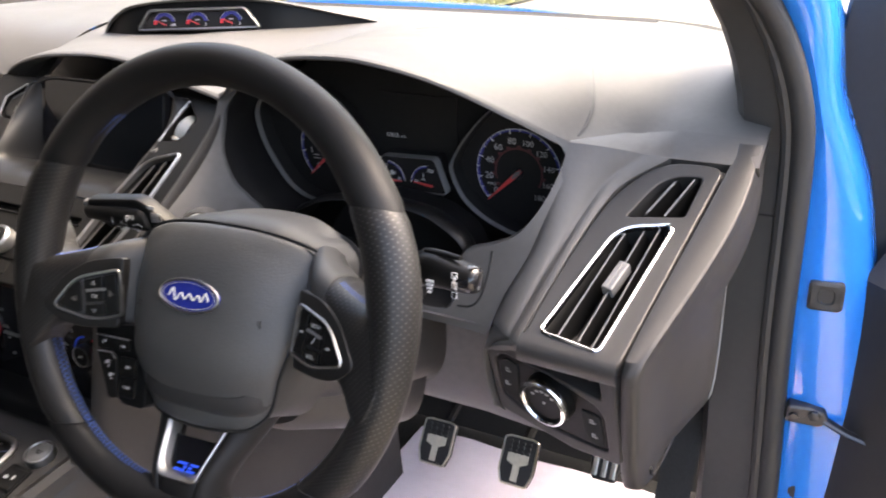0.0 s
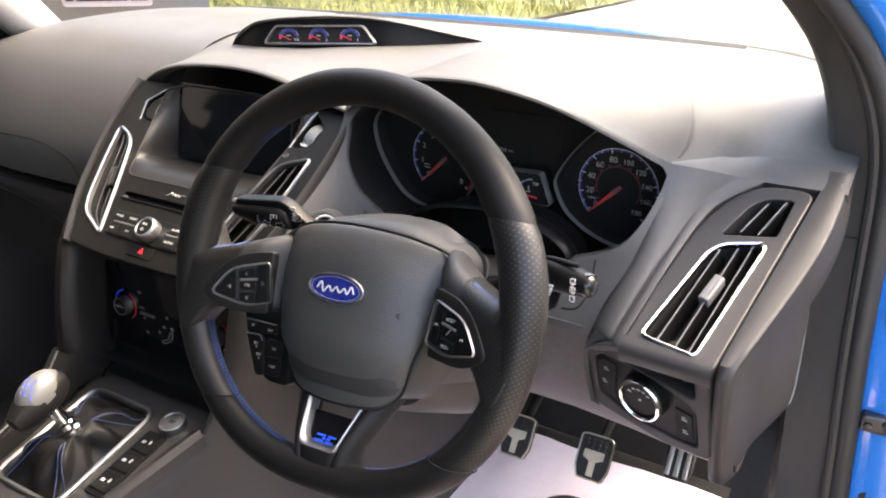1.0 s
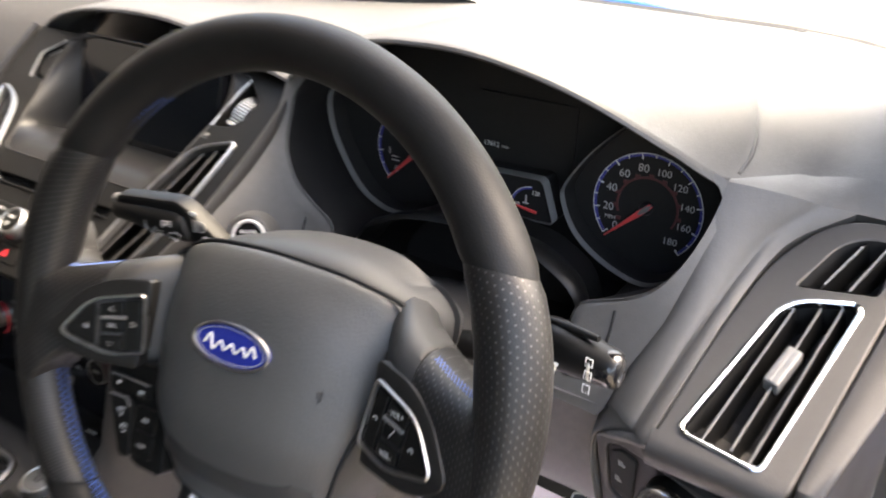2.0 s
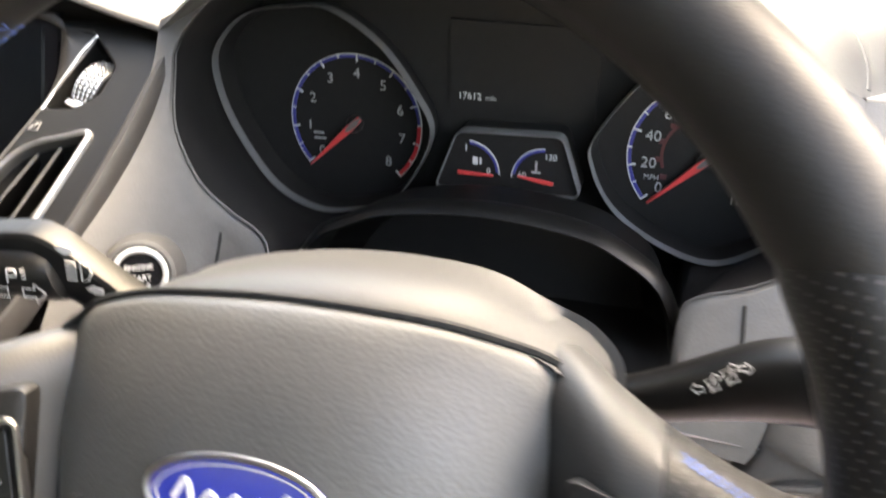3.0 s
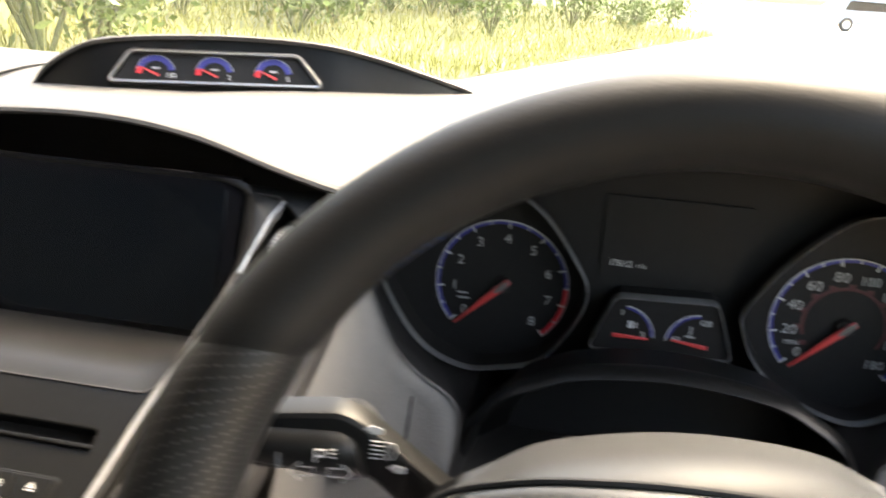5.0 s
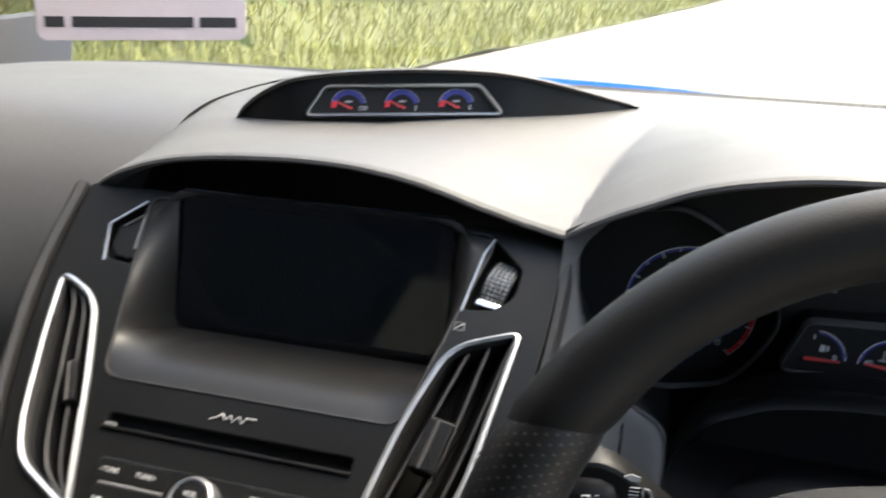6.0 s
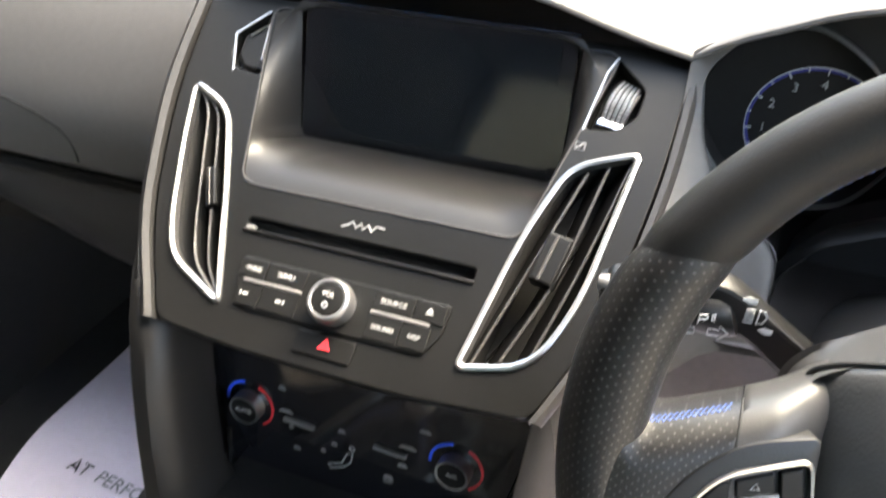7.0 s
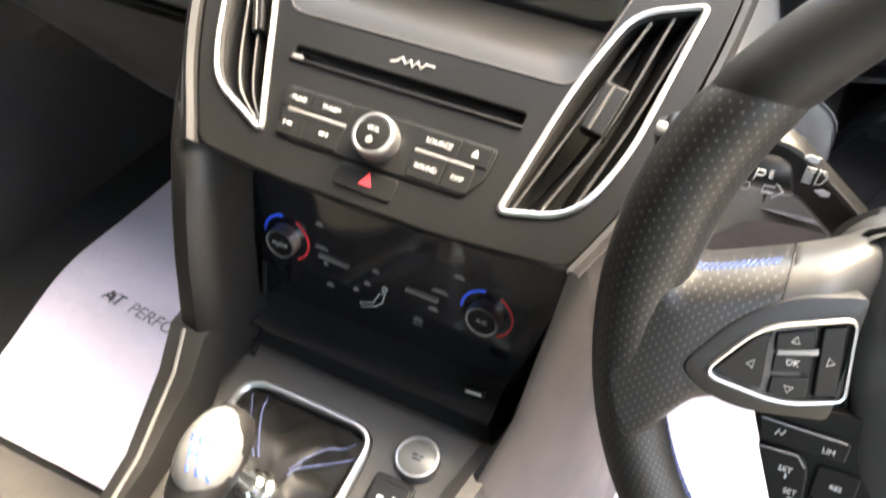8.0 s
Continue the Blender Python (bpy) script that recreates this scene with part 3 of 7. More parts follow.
CHEEK = [((0.588, 0.355, 1.072), END(0.03, 0.2255)), ((0.587, 0.34, 1.052), END(-0.003, 0.19)), ((0.581, 0.32, 1.02), END(-0.016, 0.16)), ((0.571, 0.3, 0.985), END(-0.0265, 0.11)),
         ((0.557, 0.284, 0.955), END(-0.034, 0.06)), ((0.548, 0.264, 0.92), END(-0.043, -0.004)), ((0.5475, 0.262, 0.912), (0.598, 0.197, 0.9355)), ((0.5465, 0.26, 0.904), (0.582, 0.208, 0.926)), ((0.5455, 0.256, 0.895), (0.566, 0.22, 0.914)), ((0.545, 0.252, 0.88), SWITCH(-0.07, 0.018)), ((0.548, 0.25, 0.855), SWITCH(-0.072, -0.012)),
         ((0.556, 0.25, 0.825), SWITCH(-0.067, -0.053))]
L = spline([Vector(a) for a, b in CHEEK], 4)
R = spline([Vector(b) for a, b in CHEEK], 4)
part("driver_cheek", loft([cheek_row(a, b, 0.003 + 0.006 * smooth01(k / 12)) for k, (a, b) in enumerate(zip(L, R))], closed=False), SOFT, dash)
rows = []
for k in range(60):
    x = 0.588 + 0.169 * k / 59
    low = Vector((0.588, 0.355, 1.072)).lerp(END(0.03, 0.2255), min(1.0, (x - 0.588) / 0.087)) if x < 0.675 else END(x - 0.645, 0.2255)
    if x < 0.675:
        s = (x - 0.588) / 0.087
        low = low + Vector((0, -0.8, 0.6)) * cheek_bulge(s, 0.003)
    top_p = Vector((x, brow_y(x) + 0.0045, pad_z(x, brow_y(x) + 0.0045) + 0.0002))
    rows.append([low + Vector((0, 0.01, -0.012)), low, low.lerp(top_p, 0.33) + Vector((0, -0.0006, 0.0008)), low.lerp(top_p, 0.67) + Vector((0, -0.0006, 0.0008)), top_p, top_p + Vector((0, 0.004, -0.006))])
part("end_top", loft(rows, closed=False), SOFT, dash)


def side_point(y, z):
    """A point on the dash end's flank."""
    k = min(len(rows_side) - 2, max(0, int((z - 0.772) / 0.0123)))
    w = (z - 0.772) / 0.0123 - k
    out = []
    for row in (rows_side[k], rows_side[k + 1]):
        out.append(curve_at([(p.y, p.x) for p in row[8:]], y))
    return Vector((out[0] * (1 - w) + out[1] * w + 0.0004, y, z))


seam = [(0.455, 1.03), (0.437, 0.99), (0.425, 0.93), (0.405, 0.87), (0.37, 0.80), (0.335, 0.765)]
part("cover_seam", tube([side_point(p.x, p.y) for p in spline([Vector(q) for q in seam], 5)], 0.0011, seg=6), GREYTRIM, dash)
seam = [(0.252, 0.80), (0.262, 0.785), (0.285, 0.775), (0.33, 0.773)]
part("cover_seam", tube([side_point(p.x, p.y) for p in spline([Vector(q) for q in seam], 5)], 0.0022, seg=6), MATT, dash)

# pocket and light switch panel under the end vent
sw_out = rounded([(-0.066, -0.052), (-0.072, 0.022), (-0.058, 0.034), (-0.05, 0.052), (0.072, 0.05), (0.074, -0.055), (0.02, -0.062)], 0.008)
pocket = rounded([(-0.026, 0.0265), (-0.032, 0.047), (0.056, 0.045), (0.058, 0.0175)], 0.005)
sw_hole = rounded([(-0.06, -0.03), (-0.062, 0.016), (-0.05, 0.024), (0.0, 0.02), (0.05, 0.008), (0.058, 0.0), (0.06, -0.045), (0.03, -0.047), (-0.02, -0.046)], 0.006)
part("switch_surround", plate(SWITCH, sw_out, [pocket, sw_hole], 0.0, 0.03, 0.002), HARD, dash)
part("pocket_liner", prism(SWITCH, offset(pocket, -0.003), -0.05, -0.028), MATT, dash)
bm = bmesh.new()
for k in range(4):
    box(SWITCH, -0.02 + 0.02 * k, -0.018 + 0.02 * k, 0.026, 0.042, -0.028, -0.008, bm=bm)
part("pocket_rib", bm, MATT, dash)
rows = []
for x in (0.2, 0.3, 0.4, 0.5, 0.58, 0.64, 0.695):
    dz = 0.02 * smooth01((x - 0.5) / 0.2)
    prof = [(0.24, 0.922), (0.275, 0.914), (0.298, 0.895), (0.302, 0.85), (0.302, 0.80 - dz), (0.318, 0.765 - dz), (0.355, 0.735 - dz), (0.4, 0.725 - dz), (0.48, 0.73 - dz), (0.5, 0.78)]
    rows.append([Vector((x, p.x, p.y)) for p in spline([Vector(q) for q in prof], 4)])
part("knee_panel", loft(rows, closed=False), KNEE, dash)


def vent(name, label, fr, outline, radii, slats, tab, frame_mat, lean, depth=0.034, frame_r=0.0032):
    """An air vent: bright frame, dark duct, long vanes and a sliding tab."""
    o = fr(sum(p[0] for p in outline) / len(outline), sum(p[1] for p in outline) / len(outline))
    ob = thing(name, label, "air vent", o, "dashboard air vents")
    loop = ccw(rounded(outline, radii))
    duct = loft([[fr(u, v, 0.0) for u, v in loop], [fr(u, v, -depth) for u, v in offset(loop, 0.004)]], True, False, True)
    part("duct", duct, MATT, ob, "dark air duct")
    if frame_mat is not None:
        rim = offset(loop, -0.0005)
        part("frame", loft([[fr(u, v, n) for u, v in offset(rim, d)] for d, n in
                            ((-frame_r * 0.7, -0.001), (-frame_r * 0.5, frame_r * 0.55), (0.0, frame_r * 0.8), (frame_r * 0.5, frame_r * 0.5), (frame_r * 0.7, -0.004))]), frame_mat, ob)
    vmin, vmax = min(p[1] for p in loop), max(p[1] for p in loop)

    def span(v):
        cut = []
        for p, q in zip(loop, loop[1:] + loop[:1]):
            if (p[1] - v) * (q[1] - v) < 0:
                cut.append(p[0] + (q[0] - p[0]) * (v - p[1]) / (q[1] - p[1]))
        return (min(cut), max(cut)) if len(cut) > 1 else (None, None)

    for f in slats:
        ends = []
        for k in range(25):
            v = vmin + (vmax - vmin) * (0.015 + 0.97 * k / 24)
            a, b = span(v)
            if a is None:
                continue
            u = f(v) if callable(f) else a + (b - a) * f
            if a + 0.001 < u < b - 0.001:
                ends.append((u, v))
        if len(ends) < 3:
            continue
        w = 0.0009
        rings = []
        for u, v in ends:
            rings.append([fr(u - w, v, -0.003), fr(u + w, v, -0.003), fr(u + w + lean, v, -depth * 0.75), fr(u - w + lean, v, -depth * 0.75)])
        part("vane", loft(rings, True, True, True), SATIN, ob)
        if frame_mat is not None:
            part("vane_edge", tube([fr(u, v, -0.003) for u, v in ends], 0.0008 if slats_bright else 0.0011, seg=6), GREYTRIM if slats_bright else HARD, ob)
    if tab:
        u, v, w, h, turn = tab
        tf = fr.moved(u, v, -0.004).turned(turn)
        tab_ob = part("slider", box(tf, -w, w, -h, h, -0.006, 0.006, 0.0018, r=0.002), GREYTRIM if slats_bright else SATIN, ob, "grey sliding tab")
        part("ridge", tube([tf(-w * 0.2, -h * 0.92, 0.0058), tf(-w * 0.2, h * 0.92, 0.0058)], w * 0.16, seg=8), GREYTRIM if slats_bright else HARD, tab_ob)
    return ob


slats_bright = True
OUTER_VANES = (lambda v: -0.0136 + 0.2 * v, lambda v: 0.0058 + 0.17 * v, lambda v: 0.0197 + 0.16 * v)
vent("air_vent", "chrome-framed outer air vent beside the driver's door", END, VENT_OUTER, [0.008, 0.02, 0.004, 0.004, 0.006], OUTER_VANES,
     (0.019, 0.078, 0.0055, 0.0165, -14), CHROME, 0.004)
vent("air_vent", "small black side window demister vent", END, VENT_UPPER, [0.003, 0.02, 0.015, 0.006, 0.004],
     (lambda v: 0.022 + (v - 0.147) * 0.38, lambda v: 0.039 + (v - 0.147) * 0.38), None, None, 0.004, 0.03)
bm = bmesh.new()
for a in (0.022, 0.039):
    tube([END(a + 0.003, 0.155, -0.002), END(a + 0.019, 0.198 if a < 0.03 else 0.204, -0.002)], 0.0008, seg=6, bm=bm)
part("vane_edge", bm, GREYTRIM, bpy.data.objects["air_vent.001"])
slats_bright = False
VENT_R = [(0.169, 0.162), (0.128, 0.146), (0.11, 0.092), (0.0935, -0.0035), (0.138, 0.0075), (0.156, 0.052)]
VENT_L = [(-0.178, 0.159), (-0.142, 0.143), (-0.1215, 0.094), (-0.0865, -0.003), (-0.1345, 0.02), (-0.148, 0.046), (-0.167, 0.11)]
RADII_R, RADII_L = [0.006, 0.016, 0.05, 0.005, 0.02, 0.05], [0.008, 0.018, 0.05, 0.004, 0.016, 0.03, 0.05]
vent("air_vent", "tall silver-framed centre air vent, passenger side", STACK, VENT_L, RADII_L,
     (0.42, 0.7), (-0.1285, 0.0783, 0.0045, 0.0162, 24), SILVER, 0.007, frame_r=0.0038)
vent("air_vent", "tall silver-framed centre air vent, driver's side", STACK, VENT_R, RADII_R,
     (lambda v: curve_at([(0.0, 0.1), (0.072, 0.1195), (0.15, 0.14)], v), lambda v: curve_at([(0.0, 0.1155), (0.066, 0.137), (0.155, 0.152)], v), lambda v: curve_at([(0.006, 0.134), (0.078, 0.1512), (0.16, 0.166)], v)), (0.1315, 0.0795, 0.0085, 0.0175, -10), SILVER, -0.012, frame_r=0.0038)

# ---- light switch ----
lights = thing("light_switch", "rotary headlight switch with a chrome rim and dark buttons", "light switch", SWITCH(0, 0))
part("panel", prism(SWITCH, offset(sw_hole, 0.0008), -0.02, -0.002, 0.001), SATIN, lights)
knob = SWITCH.moved(0.001, -0.005, -0.008)
body = part("knob", lathe(knob, [(0.026, -0.002), (0.026, 0.006), (0.0252, 0.013), (0.0247, 0.018), (0.021, 0.02), (0.0185, 0.0178), (0.0005, 0.0178)], 48), SATIN, lights)
part("rim", lathe(knob, [(0.0247, 0.014), (0.0256, 0.0185), (0.0243, 0.0213), (0.022, 0.0222), (0.0209, 0.0202)], 48, cap=False), CHROME, body, "chrome rim")
for a in (150, 120, 95, 70, 45):
    part("symbol", box(knob.moved(0.014 * math.cos(radians(a)), 0.013 * math.sin(radians(a)), 0.0179), -0.002, 0.002, -0.0009, 0.0009, 0, 0.0005), DIM, body)
part("symbol", box(knob.moved(0, 0, 0.0179), -0.0015, 0.0015, -0.0012, 0.0012, 0, 0.0005), DIM, body)
part("button", prism(SWITCH, rounded([(-0.057, -0.026), (-0.058, 0.012), (-0.048, 0.019), (-0.034, 0.016), (-0.038, -0.028)], 0.003), -0.004, 0.0, 0.001), MATT, lights)
part("button", prism(SWITCH, rounded([(0.036, -0.03), (0.034, -0.004), (0.054, -0.006), (0.056, -0.041), (0.042, -0.042)], 0.003), -0.004, 0.0, 0.001), MATT, lights)
for u, v in ((-0.047, 0.006), (-0.05, -0.012), (0.046, -0.013), (0.047, -0.03)):
    part("symbol", box(SWITCH.moved(u, v, 0.0), -0.003, 0.003, -0.0022, -0.001, 0, 0.0006), DIM, lights)
    part("symbol", box(SWITCH.moved(u, v, 0.0), -0.003, 0.001, 0.0006, 0.0018, 0, 0.0006), DIM, lights)


# ---- instrument cluster ----
cluster = thing("instrument_cluster", "unlit black instrument cluster with two dials and blue scale rings", "instrument cluster", DIALS(0, 0))
part("backing", prism(DIALS, [(-0.215, -0.07), (0.19, -0.07), (0.203, 0.03), (0.19, 0.066), (0.15, 0.095), (0.1, 0.113), (-0.12, 0.113), (-0.19, 0.083), (-0.215, 0.05)], -0.02, -0.001), DIAL, cluster)


def dial(centre, ring, numbers, red_from, name, label):
    """One main dial: bright surround, tube, printed face, scale ring, figures and needle."""
    loop = ccw([(p.x, p.y) for p in spline([Vector(p) for p in ring], 5, True)])
    cu = sum(p[0] for p in loop) / len(loop)
    cv = sum(p[1] for p in loop) / len(loop)
    body = part(name, loft([[DIALS(u, v, 0.022) for u, v in loop], [DIALS(cu + (u - cu) * 0.97, cv + (v - cv) * 0.97, 0.0) for u, v in loop]], True, False, True), DIAL, cluster, label)
    part("surround", loft([[DIALS(u, v, n) for u, v in offset(loop, d)] for d, n in
                           ((-0.0004, 0.016), (-0.0004, 0.0248), (-0.0001, 0.0256), (0.0002, 0.0256), (0.0005, 0.0248), (0.0006, 0.018))]), DIALRING, body, "satin silver dial surround")
    fr = DIALS.moved(*centre)
    a0, a1 = 221.0, -47.0
    part("scale_ring", sector(fr, 0.0464, 0.0487, a0, a0 + (a1 - a0) * red_from, 0.0, 0.0009, 48), BLUEPRINT, body, "blue scale ring")
    if red_from < 1:
        part("red_zone", sector(fr, 0.0458, 0.0487, a0 + (a1 - a0) * red_from, a1, 0.0, 0.0009, 16), REDPRINT, body, "red rev limit zone")
    part("scale_line", sector(fr, 0.0487, 0.0493, a0, a1, 0.0, 0.0012, 60), WHITE, body)
    n = len(numbers) - 1
    bm = bmesh.new()
    for k in range(2 * n + 1):
        a = a0 + (a1 - a0) * k / (2 * n)
        tf = fr.turned(a)
        box(tf, 0.0462 if k % 2 else 0.0438, 0.0494, -0.00045, 0.00045, 0.0, 0.0014, bm=bm)
    part("scale_mark", bm, WHITE, body)
    for k, text in enumerate(numbers):
        a = radians(a0 + (a1 - a0) * k / n)
        letters(fr.moved(0.0355 * math.cos(a), 0.0355 * math.sin(a), 0.0006), text, 0.0102 if len(text) < 3 else 0.009, DIM, body)
    nf = fr.turned(a0 + 3)
    needle = prism(nf, [(-0.008, -0.0019), (-0.008, 0.0019), (0.004, 0.0026), (0.03, 0.0012), (0.0455, 0.0006), (0.0455, -0.0006), (0.03, -0.0012), (0.004, -0.0026)], 0.007, 0.0092, 0.0005)
    part("needle", needle, NEEDLE, body, "red needle resting at zero")
    part("needle_cap", prism(nf, ellipse(0.0075, 0.0022, 16, -0.001), 0.006, 0.0098, 0.0008), GREYTRIM, body)
    part("spindle", lathe(fr, [(0.006, 0.0), (0.006, 0.004), (0.005, 0.0055), (0.0005, 0.0055)], 24), DIAL, body)
    return body, fr


tacho, tf = dial((-0.12, 0.0), RING_L, "012345678", 0.815, "tachometer", "rev counter dial with red needle")
part("caption", box(tf.moved(-0.029, -0.0105, 0), -0.004, 0.004, 0.0, 0.0012, 0.0, 0.0008), DIM, tacho)
part("caption", box(tf.moved(-0.028, -0.0145, 0), -0.0045, 0.0045, 0.0, 0.0012, 0.0, 0.0008), DIM, tacho)
speedo, sf = dial((0.1185, 0.001), RING_R, ["0", "20", "40", "60", "80", "100", "120", "140", "160", "180"], 1.0, "speedometer", "speedometer dial with red needle")
letters(sf.moved(-0.032, -0.0165, 0.0006), "MPH", 0.005, DIM, speedo)
part("inner_ring", sector(sf, 0.0262, 0.0282, 200, -30, 0.0, 0.0006, 40), DARKRED, speedo)
for k in range(10):
    a = radians(212 - 24.5 * k)
    part("inner_mark", box(sf.moved(0.029 * math.cos(a), 0.029 * math.sin(a), 0), -0.0022, 0.0022, -0.0016, 0.0016, 0.0, 0.0006), DARKRED, speedo)
lcd = part("display", box(DIALS, -0.051, 0.047, 0.018, 0.077, 0.0, 0.0016), DIAL, cluster, "switched-off dark display")
letters(DIALS.moved(-0.037, 0.0275, 0.0018), "17612", 0.0066, WHITE, lcd)
letters(DIALS.moved(-0.0225, 0.0272, 0.0018), "mile", 0.0045, DIM, lcd)
MINI = rounded([(-0.053, -0.029), (0.045, -0.0255), (0.031, 0.0145), (-0.038, 0.0115)], 0.006)
mini = part("auxiliary_gauge", prism(DIALS, MINI, 0.002, 0.026, 0.001), DIAL, cluster, "fuel and temperature gauges with red needles")
part("surround", loft([[DIALS(u, v, n) for u, v in offset(ccw(MINI), d)] for d, n in ((-0.0004, 0.018), (-0.0004, 0.0288), (-0.0001, 0.0295), (0.0003, 0.0295), (0.0006, 0.0262))]), DIALRING, mini)
fuel, temp = DIALS.moved(-0.031, -0.0165, 0.0262), DIALS.moved(0.021, -0.017, 0.0262)
part("scale_ring", sector(fuel, 0.0198, 0.0216, 86, 5, 0.0, 0.0006, 16), BLUEPRINT, mini)
part("scale_line", sector(fuel, 0.0216, 0.0222, 86, 2, 0.0, 0.0008, 16), WHITE, mini)
part("scale_ring", sector(temp, 0.0198, 0.0216, 172, 92, 0.0, 0.0006, 16), BLUEPRINT, mini)
part("scale_line", sector(temp, 0.0216, 0.0222, 178, 92, 0.0, 0.0008, 16), WHITE, mini)
for fr, turn in ((fuel, 0), (temp, 173)):
    nf = fr.turned(turn)
    part("needle", prism(nf, [(-0.006, -0.0011), (-0.006, 0.0011), (0.0, 0.0012), (0.018, 0.0005), (0.018, -0.0005), (0.0, -0.0012)], 0.001, 0.003, 0.0005), NEEDLE, mini)
letters(fuel.moved(-0.001, 0.0165, 0.0), "1", 0.006, WHITE, mini)
letters(fuel.moved(0.0145, 0.002, 0.0), "0", 0.0055, WHITE, mini)
letters(temp.moved(-0.015, 0.0025, 0.0), "60", 0.0055, WHITE, mini)
letters(temp.moved(0.003, 0.0165, 0.0), "120", 0.0055, WHITE, mini)
part("symbol", box(fuel.moved(0.006, 0.0085, 0.0), -0.0022, 0.0012, -0.0025, 0.0025, 0, 0.0006), WHITE, mini)
part("symbol", box(fuel.moved(0.0092, 0.0085, 0.0), -0.0008, 0.0004, -0.002, 0.0022, 0, 0.0006), WHITE, mini)
part("symbol", box(temp.moved(-0.006, 0.009, 0.0), -0.0006, 0.0006, -0.003, 0.004, 0, 0.0006), DIM, mini)
part("symbol", box(temp.moved(-0.006, 0.0055, 0.0), -0.003, 0.003, -0.0006, 0.0006, 0, 0.0006), DIM, mini)

# ---- gauge pod on top of the dashboard ----
PODF = Fr((0.016, 0.476, 1.1355), (0.945, 0.327, 0.012), (0.02, 0.28, 0.96))
pod = thing("gauge_pod", "dark pod with three small silver-framed gauges on the dash", "gauge pod", PODF(0, -0.01))
face = [(-0.155, -0.014), (-0.145, 0.002), (-0.12, 0.02), (-0.085, 0.032), (0.0, 0.037), (0.08, 0.034), (0.13, 0.024), (0.18, 0.008), (0.225, -0.008), (0.225, -0.014)]
face = [(p.x, p.y) for p in spline([Vector(p) for p in face], 4)]


def swept(u):
    """How far the pod's ends run back from its face."""
    return 0.07 * max(0.0, (u - 0.09) / 0.135) ** 1.5 + 0.05 * max(0.0, (-u - 0.09) / 0.088) ** 1.5


rings = []
for d, n in ((0.004, -0.004), (0.0015, 0.0005), (0.0, -0.001), (-0.001, -0.008), (0.002, -0.04), (0.008, -0.09), (0.02, -0.16)):
    rings.append([PODF(u, max(-0.016, v + 0.24 * swept(u) - d * (1.0 if v > -0.01 else 0.3)), n - swept(u)) for u, v in face])
part("hood", loft(rings, closed=False), SOFT, pod)
part("face", loft([[PODF(u, v - 0.003 + 0.24 * swept(u), -0.006 - swept(u)) for u, v in face], [PODF(u, -0.03, -0.006 - swept(u)) for u, v in face]], closed=False), SATIN, pod)
FRAME3 = rounded([(-0.086, -0.003), (0.086, -0.003), (0.0665, 0.0215), (-0.0685, 0.0215)], 0.005)
part("window", prism(PODF, FRAME3, -0.008, -0.004), DIAL, pod)
part("frame", loft([[PODF(u, v, n) for u, v in offset(ccw(FRAME3), d)] for d, n in ((-0.0022, -0.006), (-0.0022, -0.001), (-0.0008, 0.0008), (0.0006, 0.0006), (0.0014, -0.0038))]), SILVER, pod, "silver gauge frame")
for u in (-0.049, -0.002, 0.046):
    gf = PODF.moved(u, 0.0035, -0.004)
    g = part("gauge", sector(gf, 0.011, 0.0155, 165, 15, 0.0, 0.0006, 20), BLUEPRINT, pod, "small gauge with blue arc")
    part("gauge_line", sector(gf, 0.0155, 0.016, 165, 15, 0.0, 0.0008, 20), DIM, g)
    part("needle", prism(gf.turned(155), [(-0.003, -0.0009), (-0.003, 0.0009), (0.013, 0.0005), (0.013, -0.0005)], 0.001, 0.002), NEEDLE, g)
    part("red_mark", sector(gf, 0.011, 0.0152, 180, 158, 0.0008, 0.0012, 4), REDPRINT, g)
    part("symbol", box(gf.moved(0, 0.005, 0), -0.003, 0.003, -0.0008, 0.0008, 0, 0.0006), DIM, g)
letters(PODF.moved(-0.037, 0.0025, -0.0037), "150", 0.0055, WHITE, pod)
letters(PODF.moved(0.01, 0.0025, -0.0037), "2", 0.0055, WHITE, pod)
letters(PODF.moved(0.058, 0.0025, -0.0037), "5", 0.0055, WHITE, pod)

# ---- centre stack ----
stack = thing("audio_unit", "black centre stack with a dark screen, disc slot and radio buttons", "car stereo", STACK(0, 0.05))
half = [(0.188, 0.245), (0.187, 0.155), (0.177, 0.07), (0.164, 0.02), (0.146, -0.024)]
left_half = [(-0.128, -0.026), (-0.158, 0.031), (-0.174, 0.073), (-0.194, 0.157), (-0.2, 0.245)]
contour = half + [(0.06, -0.031), (-0.06, -0.031)] + left_half
BEZEL = rounded([(-0.106, 0.088), (0.106, 0.089), (0.139, 0.236), (-0.139, 0.236)], [0.012, 0.008, 0.01, 0.01])
mid_l, mid_r = ccw(rounded(VENT_L, RADII_L)), ccw(rounded(VENT_R, RADII_R))
slot = rounded([(-0.088, 0.0535), (0.086, 0.0535), (0.086, 0.0625), (-0.088, 0.0625)], 0.003)
THUMB = [(0.1285, 0.1755), (0.134, 0.2205), (0.1385, 0.2325), (0.1615, 0.2115), (0.1605, 0.1905), (0.15, 0.1785)]
thumb_r, thumb_l = rounded(THUMB, 0.004), rounded(mirrored(THUMB), 0.004)
part("face_panel", plate(STACK, rounded(contour, [0.004, 0.04, 0.04, 0.03, 0.01, 0.02, 0.02, 0.01, 0.03, 0.04, 0.04, 0.004]),
                         [BEZEL, offset(mid_l, -0.002), offset(mid_r, -0.002), slot, thumb_r, thumb_l], 0.0, 0.012, 0.0012), SATIN, stack)
part("slot_liner", prism(STACK, offset(ccw(slot), -0.003), -0.014, -0.009), MATT, stack)
